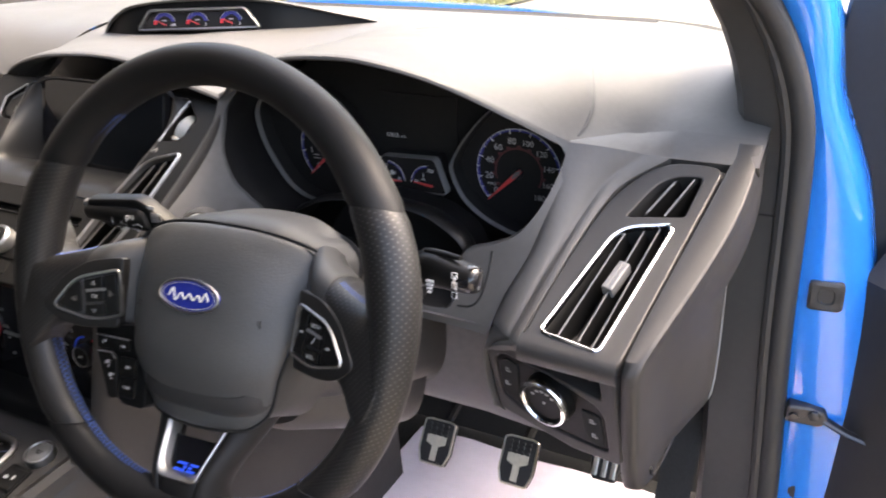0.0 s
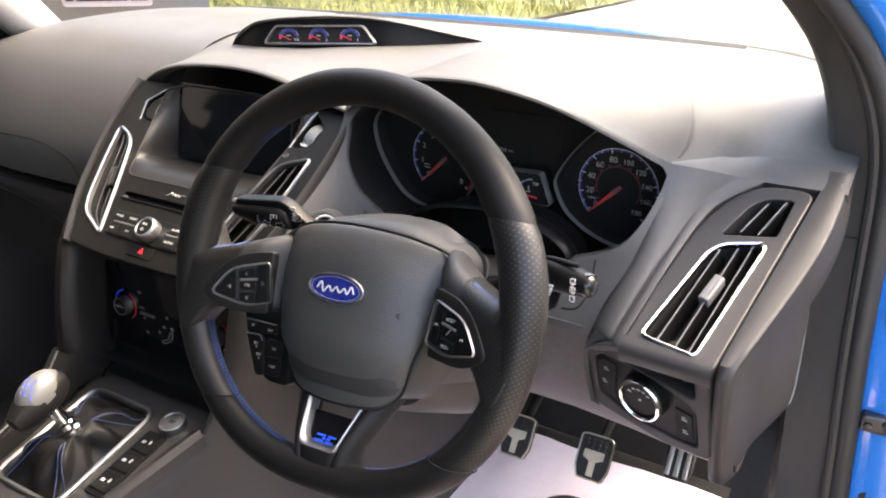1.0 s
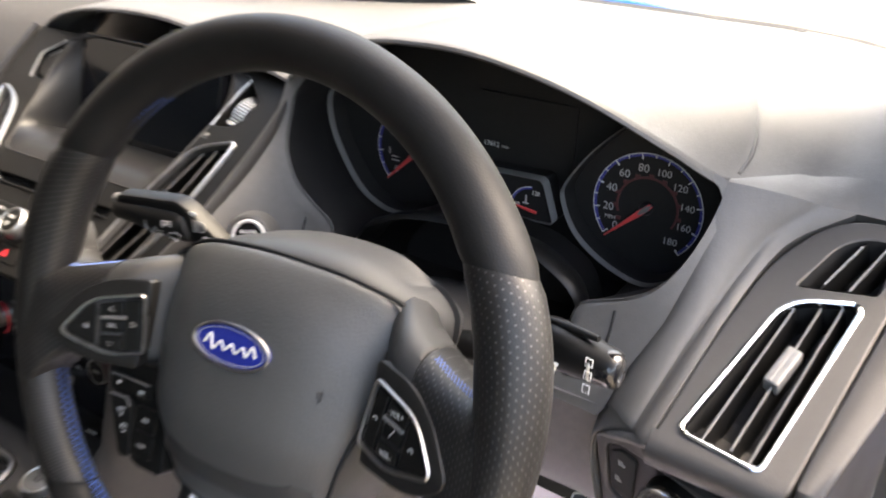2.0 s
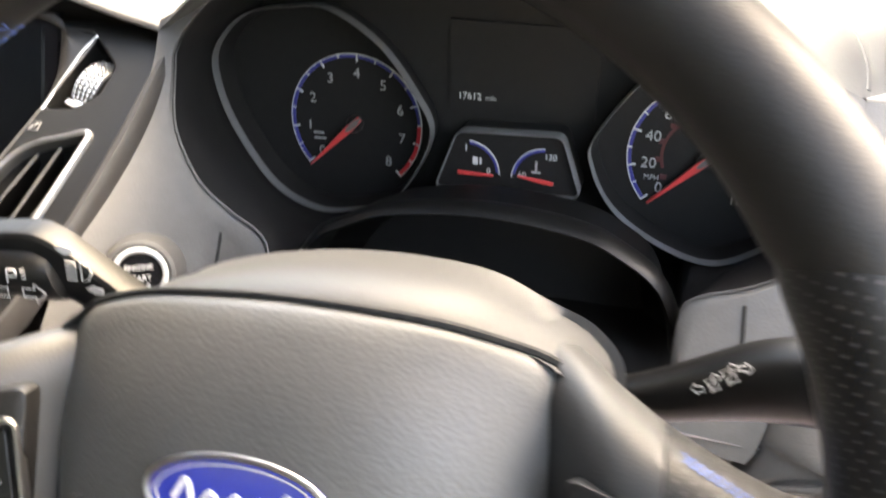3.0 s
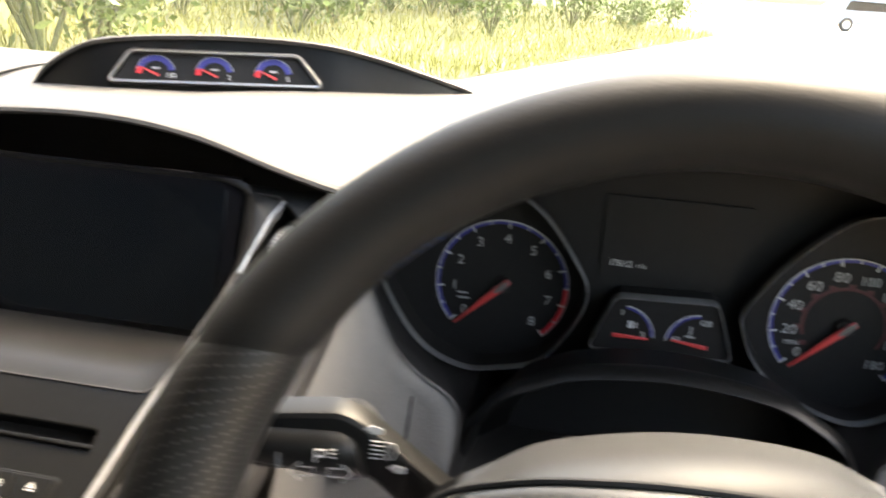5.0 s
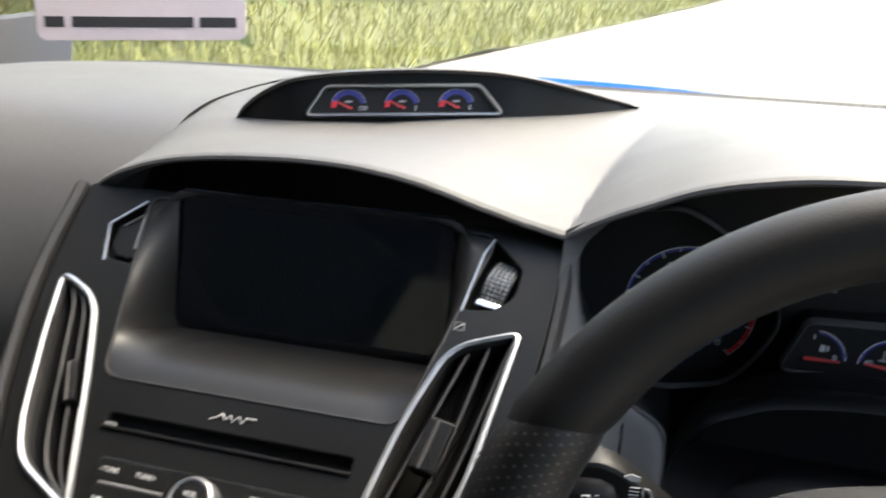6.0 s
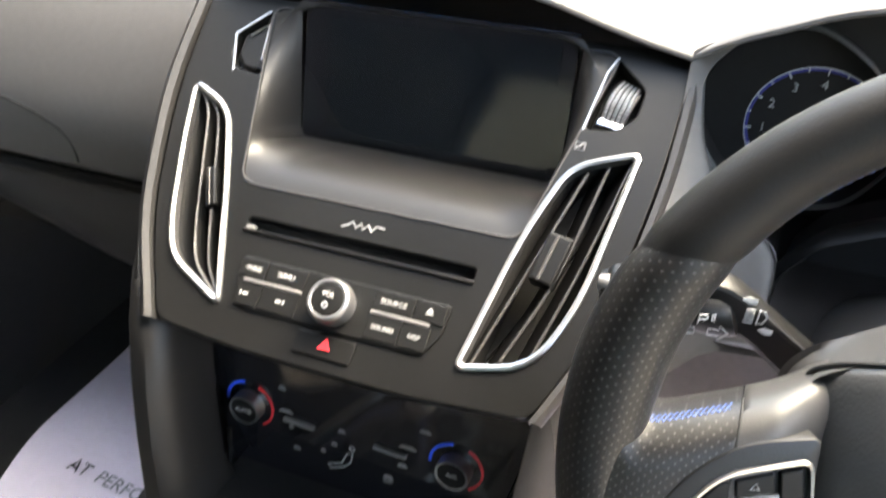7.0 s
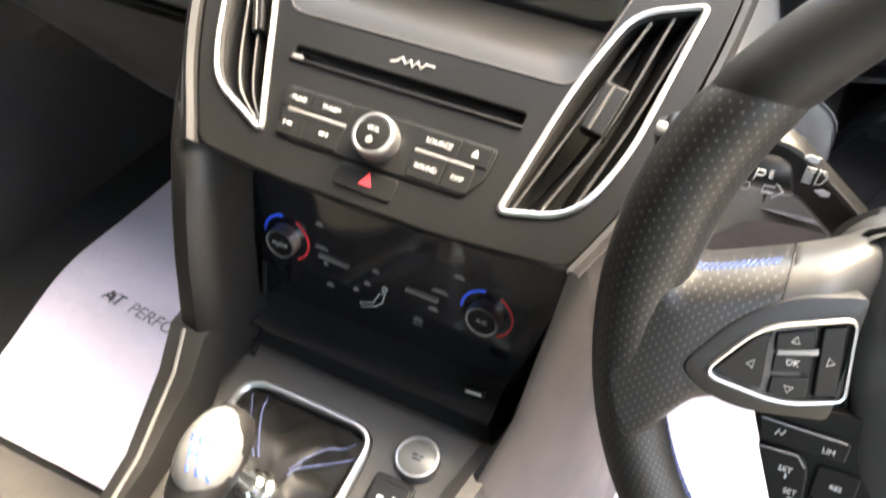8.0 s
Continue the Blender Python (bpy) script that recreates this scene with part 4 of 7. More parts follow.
part("slot_lip", box(STACK, -0.089, 0.087, 0.0512, 0.0535, -0.002, 0.002, 0.0008), SATIN, stack)
part("slot_corner", box(STACK.moved(-0.0845, 0.0555, -0.004), -0.004, 0.003, -0.0025, 0.0012, 0, 0.004, 0.001), GREYTRIM, stack)


def from_yz(x, y, z):
    q = Vector((x, y, z)) - STACK.o
    return (q.dot(STACK.u), q.dot(STACK.v), q.dot(STACK.n))


scr = [from_yz(-0.109, 0.29, 0.992), from_yz(0.109, 0.29, 0.992), from_yz(0.113, 0.3195, 1.094), from_yz(-0.113, 0.3195, 1.094)]
edge_b = resample(BEZEL, 120)
edge_s = resample([Vector(p) for p in [scr[0], scr[1], scr[2], scr[3]]], 480)
s2 = []
for p in edge_b:
    best = min(edge_s, key=lambda q: abs(math.atan2((q.y - 0.2), q.x) - math.atan2(p[1] - 0.165, p[0])))
    s2.append(best)
rings = []
for k in range(9):
    s = k / 8
    ring = []
    for p, q in zip(edge_b, s2):
        w = smooth01(s)
        bow = 0.010 * math.sin(math.pi * s) * smooth01((0.13 - p[1]) / 0.04)
        ring.append(STACK(p[0] + (q.x - p[0]) * s, p[1] + (q.y - p[1]) * s, -0.001 + (q.z + 0.001) * (0.6 * s + 0.4 * w) + bow))
    rings.append(ring)
part("screen_surround", loft(rings), RECESS, stack)
sy = Vector((0, 0.0295, 0.102)).normalized()
SCR = Fr((0, 0.29, 0.992), (1, 0, 0), sy)
part("screen", box(SCR, -0.109, 0.109, -0.001, 0.108, -0.006, -0.001, 0.0004), PIANO, stack, "dark switched-off screen")
part("display", box(SCR, -0.086, 0.098, 0.004, 0.098, -0.0012, 0.0006), SCREEN, stack)
# lighter plastic line drawn in for the highlight along the bezel's bevel
part("bezel_glint", tube([STACK(u, v, 0.0) for u, v in resample([p for p in offset(ccw(BEZEL), -0.0012)], 140)], 0.0009, closed=True, seg=6), HARD, stack)
# a plain zigzag stroke in place of the maker's mark
bm = tube([STACK(u, v, 0.0004) for u, v in ((-0.017, 0.0705), (-0.0125, 0.0722), (-0.0095, 0.0755), (-0.006, 0.0715), (-0.003, 0.075), (-0.0005, 0.071), (0.0025, 0.075), (0.006, 0.071), (0.0085, 0.075), (0.015, 0.0748))], 0.0006, seg=5)
part("mark", bm, DIM, stack, "small white zigzag mark")
# radio buttons
BT = [(-0.08, 0.0335), (0.079, 0.0335), (0.0775, 0.012), (0.068, -0.0035), (-0.066, -0.0035), (-0.077, 0.012)]
part("button_panel", prism(STACK, rounded(BT, 0.004), -0.004, 0.0018, 0.0008), SATIN, stack)
for name, u0, u1, v0, v1, text, size in (("button", -0.078, -0.0575, 0.0185, 0.032, "-TUNE", 0.0047), ("button", -0.0565, -0.026, 0.0185, 0.032, "TUNE+", 0.0047),
                                         ("button", -0.074, -0.0555, -0.0015, 0.0155, "", 0), ("button", -0.0545, -0.026, -0.0015, 0.0155, "", 0),
                                         ("button", 0.026, 0.0545, 0.0185, 0.032, "SOURCE", 0.005), ("button", 0.0555, 0.0765, 0.0185, 0.032, "", 0),
                                         ("button", 0.026, 0.05, -0.0015, 0.0155, "SOUND", 0.0046), ("button", 0.051, 0.07, -0.0015, 0.0155, "DISP", 0.0044)):
    b = part(name, box(STACK, u0, u1, v0, v1, 0.001, 0.0028, 0.0006, r=0.0012), SATIN, stack)
    if text:
        letters(STACK.moved((u0 + u1) / 2, (v0 + v1) / 2, 0.0029), text, size, DIM, b)
for u in (-0.066, -0.041):
    bm = bmesh.new()
    s = -1 if u < -0.05 else 1
    for k in range(2):
        prism(STACK.moved(u + 0.002 * k * s, 0.007, 0.0028), [(-0.0012 * s, -0.0014), (-0.0012 * s, 0.0014), (0.0012 * s, 0.0)], 0, 0.0005, bm=bm)
    box(STACK.moved(u + 0.0045 * s, 0.007, 0.0028), -0.0004, 0.0004, -0.0014, 0.0014, 0, 0.0005, bm=bm)
    part("symbol", bm, DIM, stack)
bm = prism(STACK.moved(0.066, 0.026, 0.0028), [(-0.0024, -0.0006), (0.0024, -0.0006), (0, 0.0026)], 0, 0.0005)
box(STACK.moved(0.066, 0.0242, 0.0028), -0.0024, 0.0024, -0.0004, 0.0004, 0, 0.0005, bm=bm)
part("symbol", bm, DIM, stack)
part("accent_bar", box(STACK, -0.072, -0.026, 0.0158, 0.018, 0.001, 0.0034, 0.0008), GREYTRIM, stack)
part("accent_bar", box(STACK, 0.026, 0.068, 0.0158, 0.018, 0.001, 0.0034, 0.0008), GREYTRIM, stack)
VOL = STACK.moved(0, 0.0145)
vol = part("volume_knob", lathe(VOL, [(0.0148, 0.0), (0.0156, 0.006), (0.0152, 0.013), (0.0146, 0.0155), (0.0134, 0.0166), (0.0122, 0.0166), (0.0116, 0.0158)], 40, cap=False), SILVER, stack, "silver volume knob")
part("knob_cap", lathe(VOL, [(0.0118, 0.012), (0.0118, 0.0155), (0.011, 0.0164), (0.0005, 0.0172)], 40), SATIN, vol)
letters(VOL.moved(0, 0.003, 0.0173), "VOL", 0.0048, DIM, vol)
part("symbol", sector(VOL.moved(0, -0.0045, 0.0171), 0.0015, 0.0022, 120, 420, 0.0, 0.0005, 14), DIM, vol)
part("symbol", box(VOL.moved(0, -0.003, 0.0171), -0.0003, 0.0003, -0.0012, 0.0012, 0, 0.0005), DIM, vol)
part("hazard_button", box(STACK, -0.02, 0.024, -0.022, -0.0065, -0.001, 0.0015, 0.0006, r=0.003), SATIN, stack)
part("hazard_triangle", prism(STACK.moved(0.003, -0.0165, 0.0015), [(-0.0048, 0), (0.0048, 0), (0, 0.0085)], 0, 0.0006), REDPRINT, stack, "red hazard triangle")

# knurled airflow wheel, and its blank twin
wheel_box = thing("airflow_wheel", "ribbed silver airflow thumbwheel in a chrome-edged slot", "thumbwheel", STACK(0.145, 0.2))
part("slot", loft([[STACK(u, v, 0.0) for u, v in thumb_r], [STACK(u, v, -0.016) for u, v in thumb_r]], True, False, True), MATT, wheel_box)
part("slot_edge", tube([STACK(u, v, 0.0) for u, v in [(0.1275, 0.1745), (0.1333, 0.221), (0.138, 0.2335)]], 0.0011, seg=6), SILVER, wheel_box)
TW = Fr(STACK(0.1475, 0.2025, -0.004), STACK.u * 0.97 - STACK.v * 0.22, STACK.v + STACK.u * 0.08)
bm = bmesh.new()
for i in range(12):
    for j in range(5):
        a0, a1 = -0.78 + 1.56 * i / 12, -0.78 + 1.56 * (i + 0.78) / 12
        w = 0.0092 - 0.0014 * abs(i - 4) / 7
        u0, u1 = -w + 2 * w * j / 5, -w + 2 * w * (j + 0.8) / 5
        r = 0.0245
        quad = [TW(u, r * math.sin(a), r * math.cos(a) - 0.0225) for u, a in ((u0, a0), (u1, a0), (u1, a1), (u0, a1))]
        cen = sum(quad, Vector()) / 4
        vs = [bm.verts.new(q) for q in quad]
        tip = [bm.verts.new(cen + (q - cen) * 0.3 + TW.n * 0.0014) for q in quad]
        for k in range(4):
            bm.faces.new((vs[k], vs[(k + 1) % 4], tip[(k + 1) % 4], tip[k]))
        bm.faces.new(tip)
part("knurling", bm, SILVER, wheel_box, "knurled silver grip", smooth=False)
rings = [[TW(u, 0.0242 * math.sin(a), 0.0242 * math.cos(a) - 0.0225) for u in (-0.0094, 0.0094)] for a in [-0.95 + 1.9 * k / 16 for k in range(17)]]
part("drum", loft(rings, closed=False), HARD, wheel_box)
part("stop_bar", box(TW.moved(0.0, -0.0185, -0.004), -0.0095, 0.0095, -0.0024, 0.0024, -0.004, 0.003, 0.001), CHROME, wheel_box)
part("symbol", box(STACK.moved(0.129, 0.1625, 0.0), -0.0035, 0.0035, -0.003, 0.003, 0.0, 0.0004), GREYTRIM, wheel_box)
part("symbol", box(STACK.moved(0.129, 0.1625, 0.0004), -0.0029, 0.0029, -0.0024, 0.0024, 0.0, 0.0003), SATIN, wheel_box)
part("symbol", tube([STACK(0.1265, 0.1605, 0.0006), STACK(0.1315, 0.1645, 0.0006)], 0.0004, seg=4), DIM, wheel_box)
blank = thing("airflow_wheel", "small black blank button with chrome edge beside the screen", "button", STACK(-0.145, 0.2))
part("slot", loft([[STACK(u, v, 0.0) for u, v in thumb_l], [STACK(u, v, -0.01) for u, v in thumb_l]], True, False, True), MATT, blank)
part("slot_edge", tube([STACK(u, v, 0.0) for u, v in [(-0.1525, 0.176), (-0.1635, 0.2085), (-0.141, 0.2325)]], 0.0011, seg=6), SILVER, blank)
part("cap", prism(STACK, offset(ccw(thumb_l), 0.004), -0.01, -0.003, 0.002), SATIN, blank)
part("cap_edge", tube([STACK(u, v, -0.002) for u, v in [(-0.152, 0.209), (-0.139, 0.222), (-0.1335, 0.19)]], 0.0009, seg=6), SILVER, blank)

# ---- climate panel ----
clim = thing("climate_panel", "gloss black climate control panel with two chrome-ringed knobs", "climate control", CLIMATE(0, 0))
cpan = rounded([(-0.112, -0.075), (0.112, -0.075), (0.146, 0.062), (0.14, 0.085), (-0.122, 0.085), (-0.128, 0.062)], 0.006)
part("panel", prism(CLIMATE, cpan, -0.02, 0.0, 0.0015), PIANO, clim)
for u, text in ((-0.0905, "AUTO"), (0.085, "A/C")):
    kf = CLIMATE.moved(u, -0.004)
    k = part("knob", lathe(kf, [(0.0133, 0.0), (0.0133, 0.0085), (0.0127, 0.0108), (0.0112, 0.0104)], 36, cap=False), SILVER, clim, "silver-ringed temperature knob")
    part("knob_cap", lathe(kf, [(0.0118, 0.003), (0.0115, 0.0102), (0.0005, 0.0102)], 36), SATIN, k)
    letters(kf.moved(0, 0.0, 0.0104), text, 0.0054, DIM, k)
    part("cold_arc", sector(kf, 0.0195, 0.0218, 182, 98, 0.0, 0.0008, 16), BRIGHTBLUE, clim, "blue cold arc")
    part("warm_arc", sector(kf, 0.0195, 0.0212, 64, -60, 0.0, 0.0008, 20), REDPRINT, clim, "red warm arc")
LOWER = CLIMATE.moved(-0.004, -0.017)
for u, v, w in ((-0.042, 0.009, 0.0135), (0.036, 0.009, 0.0135)):
    part("fan_bar", box(LOWER.moved(u, v, 0).turned(-2), -w, w, -0.0016, 0.0016, 0.0, 0.0035, 0.0008), GREYTRIM, clim)
for u, v, w in ((-0.054, 0.016, 0.006), (-0.05, 0.002, 0.002), (-0.046, -0.018, 0.0032), (-0.005, 0.013, 0.003), (-0.056, 0.038, 0.003), (0.05, 0.017, 0.007), (0.046, -0.002, 0.004),
                (0.064, 0.037, 0.0045), (0.034, -0.018, 0.004), (-0.012, -0.002, 0.0025), (-0.022, -0.012, 0.002)):
    part("symbol", box(LOWER.moved(u, v, 0), -w, w, -0.0016, 0.0, 0.0, 0.0005), FAINT, clim)
    part("symbol", box(LOWER.moved(u, v, 0), -w * 0.7, w * 0.7, 0.0006, 0.0018, 0.0, 0.0005), FAINT, clim)
letters(LOWER.moved(0.034, -0.0225, 0.0004), "A/C", 0.0052, FAINT, clim)
# seat symbol of plain strokes
bm = tube([LOWER(u, v, 0.0004) for u, v in [(-0.018, -0.024), (-0.006, -0.019), (-0.001, -0.008), (0.004, -0.006), (0.002, -0.016), (-0.004, -0.022), (-0.016, -0.0275)]], 0.0006, closed=True, seg=5)
tube([LOWER(0.0035 + 0.0022 * math.cos(a), -0.0015 + 0.0022 * math.sin(a), 0.0004) for a in [k * 0.785 for k in range(8)]], 0.0006, closed=True, seg=5, bm=bm)
part("seat_symbol", bm, DIM, clim)

# ---- start button ----
SB = Fr((0.217, 0.2225, 0.9755), (0.85, 0.5, 0), (-0.18, 0.3, 0.9))
start = thing("start_button", "round black engine start button with a silver ring", "start button", SB.o)
part("boss", lathe(SB, [(0.0235, -0.02), (0.021, 0.0), (0.0192, 0.004), (0.0172, 0.005), (0.0152, 0.003)], 40, cap=False), SOFT, start)
part("ring", lathe(SB, [(0.0156, 0.001), (0.0152, 0.0055), (0.0142, 0.0068), (0.0126, 0.006), (0.0123, 0.003)], 40, cap=False), BRIGHTRING, start, "bright silver ring")
part("cap", lathe(SB, [(0.0124, 0.0), (0.0122, 0.004), (0.0113, 0.005), (0.0005, 0.0055)], 40), PIANO, start)
letters(SB.moved(0, 0.004, 0.0056), "ENGINE", 0.0044, WHITE, start)
letters(SB.moved(0, -0.002, 0.0056), "START", 0.0044, WHITE, start)
letters(SB.moved(0, -0.007, 0.0056), "STOP", 0.0042, WHITE, start)


# ---- steering wheel ----
sw = thing("steering_wheel", "black leather flat-bottomed steering wheel with blue stitching", "steering wheel", WHEEL(0, 0))
CU, CV = 0.0015, 0.0174


def rim_point(a, dr=0.0, n=0.0):
    r = 0.1868 - 0.012 * math.exp(-((((a + math.pi / 2 + math.pi) % (2 * math.pi)) - math.pi) / 0.5) ** 2) + dr
    return WHEEL(CU + r * math.cos(a), CV + r * math.sin(a), n - 0.007 + 0.06 * r * math.sin(a))


def rim_section(a0, a1, name, mat, label):
    steps = max(6, int(abs(a1 - a0) / 2.2))
    seg = 22
    rings = []
    for k in range(steps + 1):
        d = a0 + (a1 - a0) * k / steps
        a = radians(d)
        end = min(1.0, min(k, steps - k) / 0.8)
        grip = 0.003 * math.exp(-((min(abs(d - 18), abs(d - 162)) / 22) ** 2))
        thumb = 0.0025 * math.exp(-((min(abs(d - 8), abs(d - 172)) / 10) ** 2))
        ra, rn = 0.0168 + grip, 0.0172 + grip
        dip = 0.0012 * (1 - end)
        skew = sum(c * math.exp(-((d - e) / 14) ** 2) for e, c in ((28, -3), (148, 3), (223, -4.5), (317, 4.5), (-43, 4.5), (388, -3)))
        rings.append([rim_point(a + radians(skew) * math.cos(t), (ra + (thumb if math.cos(t) < 0 else 0) - dip) * math.cos(t), (rn - dip) * math.sin(t)) for t in [2 * math.pi * j / seg for j in range(seg)]])
    bm = loft(rings, True, True, True)
    uv = bm.loops.layers.uv.new("UVMap")
    for f in bm.faces:
        for lp in f.loops:
            q = lp.vert.co - WHEEL.o
            u, v, n = q.dot(WHEEL.u) - CU, q.dot(WHEEL.v) - CV, q.dot(WHEEL.n) + 0.007
            a = math.atan2(v, u)
            lp[uv].uv = ((a + 0.5) % (2 * math.pi) * 0.178, math.atan2(n, math.hypot(u, v) - 0.183) * 0.0165)
    return part(name, bm, mat, sw, label, angle=60)


def side_drop(u):
    """How far the wheel's boss falls away towards its sides."""
    return 0.033 * (min(abs(u), 0.105) / 0.097) ** 2.5


def top_drop(v):
    """How far its upper edge rolls back."""
    return 0.013 * (max(0.0, v - 0.02) / 0.06) ** 2


rim_section(28, 148, "rim_top", LEATHER, "smooth black leather rim section")
rim_section(148, 223, "rim_grip", PUNCHED, "perforated black leather grip")
rim_section(223, 317, "rim_bottom", LEATHER, "smooth black leather rim section")
rim_section(-43, 28, "rim_grip", PUNCHED, "perforated black leather grip")
for d in (28, 148, 223, 317):
    a, skew = radians(d), radians({28: -3, 148: 3, 223: -4.5, 317: 4.5}[d])
    part("rim_seam", tube([rim_point(a + skew * math.cos(t), 0.0169 * math.cos(t), 0.0173 * math.sin(t)) for t in [2 * math.pi * j / 24 for j in range(24)]], 0.0008, closed=True, seg=5), MATT, sw)
bm = bmesh.new()
count = 250
for k in range(count):
    d = 360.0 * k / count
    if any(lo < d < hi for lo, hi in ((0, 122), (166, 192), (252, 288), (347, 360))):
        continue
    a, b = radians(d), radians(d + 300.0 / count)
    for s, e in ((-0.008, 0.002), (0.002, -0.008)):
        tube([rim_point(a, -0.0152 if s < e else -0.017, s), rim_point(b, -0.017 if s < e else -0.0152, e)], 0.00055, seg=4, bm=bm, caps=False)
tagged(part("stitching", bm, STITCH, sw), "blue cross stitching", kind="stuff")

# hub and spokes
hub = [(0.0, 0.092), (0.05, 0.087), (0.077, 0.0755), (0.097, 0.065), (0.106, 0.046), (0.098, -0.005), (0.08, -0.05), (0.058, -0.076), (0.0, -0.081)]
hub = [(p.x, p.y) for p in spline([Vector(p) for p in hub + [(-u, v) for u, v in hub[-2:0:-1]]], 5, True)]
hub = ccw([(u, v + 0.06 * u * smooth01(v / 0.05)) for u, v in hub])
part("hub_cover", loft([[WHEEL(u, v, n - (side_drop(u) + top_drop(v) if n > -0.06 else 0)) for u, v in offset(hub, d)] for d, n in ((-0.003, -0.085), (0.0, -0.05), (0.0018, -0.03), (0.006, -0.018), (0.012, -0.0128), (0.022, -0.0108))], True, True, True), HUBTRIM, sw, angle=75)


def spoke(s):
    """One side spoke: a web that carries the grip's leather into the hub, and its switch pod."""
    top = [(0.055, 0.084), (0.075, 0.0775), (0.095, 0.068), (0.108, 0.06), (0.125, 0.0498), (0.138, 0.0425), (0.147, 0.0385), (0.155, 0.0365), (0.16, 0.0378), (0.165, 0.0435), (0.17, 0.053), (0.18, 0.066)]
    if s < 0:
        top[:6] = [(0.055, 0.079), (0.067, 0.0735), (0.076, 0.069), (0.094, 0.06), (0.111, 0.053), (0.125, 0.0475), (0.138, 0.0422)]
    low = [(0.055, -0.03), (0.085, -0.021), (0.108, -0.021), (0.126, -0.0215), (0.142, -0.025), (0.15, -0.036), (0.157, -0.048), (0.164, -0.054), (0.172, -0.048), (0.18, -0.03)]

    top = [(u + 0.007 * smooth01((u - 0.12) / 0.035), v) for u, v in top]
    low = [(u + 0.007 * smooth01((u - 0.12) / 0.035), v) for u, v in low]

    def face(u, v):
        plane = -0.0185 + 0.343 * (u - 0.0865) - 0.026 * smooth01((0.112 - u) / 0.04) - (0.0032 if s > 0 else 0.0)
        plane = 0.0085 - 0.002 * math.log(1 + math.exp((0.0085 - plane) / 0.002))
        drop = 0.0
        for d, r, k in ((curve_at(top, u) - v, 0.022, 1.05), (v - curve_at(low, u), 0.009, 1.0)):
            q = max(0.0, 1 - d / r)
            drop += r * k * (1 - math.sqrt(max(0.0, 1 - q * q)))
        return plane - drop

    def web(u0, u1, steps, name, mat, label):
        bm = bmesh.new()
        uv = bm.loops.layers.uv.new("UVMap")
        rows = []
        for i in range(steps + 1):
            u = u0 + (u1 - u0) * i / steps
            hi, lo = curve_at(top, u), curve_at(low, u)
            vs = [hi - (hi - lo) * (0.5 - 0.5 * math.cos(math.pi * j / 34)) for j in range(35)]
            pts = [(u, hi - 0.001, face(u, hi) - 0.024), (u, hi + 0.001, face(u, hi) - 0.01)] + [(u, v, face(u, v)) for v in vs] + [(u, lo, face(u, lo) - 0.008), (u, lo + 0.003, face(u, lo) - 0.02)]
            rows.append([(bm.verts.new(WHEEL(s * p[0], p[1], p[2])), (p[0], p[1])) for p in pts])
        for a, b in zip(rows, rows[1:]):
            for j in range(len(a)):
                k = (j + 1) % len(a)
                f = bm.faces.new([q[0] for q in (a[j], a[k], b[k], b[j])])
                for lp, q in zip(f.loops, (a[j], a[k], b[k], b[j])):
                    lp[uv].uv = q[1]
        for row in (rows[0], rows[-1]):
            bm.faces.new([q[0] for q in row])
        part(name, bm, mat, sw, label, angle=80)

    web(0.1248, 0.186, 24, "spoke", PUNCHED, "perforated leather wheel spoke")
    web(0.06, 0.124, 18, "spoke_cover", HUBTRIM, "smooth grey spoke cover")
    part("spoke_seam", tube([WHEEL(s * 0.1244, v, face(0.1244, v) - 0.0003) for v in [curve_at(top, 0.1244) - 0.0195 * k / 12 for k in range(13)]], 0.0007, seg=5), MATT, sw)
    bm = bmesh.new()
    edge = [0.129 + 0.0455 * k / 18 for k in range(19)]
    for a, b in zip(edge, edge[1:]):
        for e, f in ((0.0002, 0.0018), (0.0018, 0.0002)):
            tube([WHEEL(s * u, curve_at(top, u) - d, face(u, curve_at(top, u) - d) + 0.0002) for u, d in ((a, e), (b, f))], 0.0004, seg=4, bm=bm, caps=False)
    tagged(part("stitching", bm, STITCH, sw), "blue cross stitching", kind="stuff")
    # switch pod, leaning up towards the rim
    PF = Fr(WHEEL(0.0935 if s > 0 else -0.0865, -0.0045 if s > 0 else -0.002, -0.0165), WHEEL.u * math.cos(0.33) + WHEEL.n * (s * math.sin(0.33)), WHEEL.v)

    def along(u):
        return s * (u - 0.083) * 0.883

    pod_out = rounded([(along(0.156), -0.006), (along(0.134), 0.021), (along(0.09), 0.032), (along(0.083), -0.007), (along(0.112), -0.014)], [0.008, 0.012, 0.005, 0.004, 0.012])
    pod_out = ccw(pod_out)
    plate = ccw(rounded([(along(0.1685), -0.006), (along(0.147), 0.0225), (along(0.122), 0.0375), (along(0.086), 0.043), (along(0.086), -0.019), (along(0.125), -0.0215), (along(0.147), -0.0185)], [0.008, 0.012, 0.012, 0.004, 0.004, 0.012, 0.012]))

    def from_tip(pts):
        pts = resample(pts, 72)
        k = max(range(72), key=lambda i: s * pts[i][0])
        return [tuple(p) for p in pts[k:] + pts[:k]]

    rim_out, rim_in = from_tip(plate), from_tip(pod_out)
    rings = [[PF(u, v, n) for u, v in offset(rim_out, d)] for d, n in ((0.0, -0.016), (0.0, -0.002), (0.0004, -0.0012), (0.0013, -0.0008))]
    rings += [[PF(u, v, n) for u, v in rim_in] for n in (-0.0006, -0.006)]
    sp = part("switch_pod", loft(rings, True, True, False), RECESS, sw, "satin black switch pod")
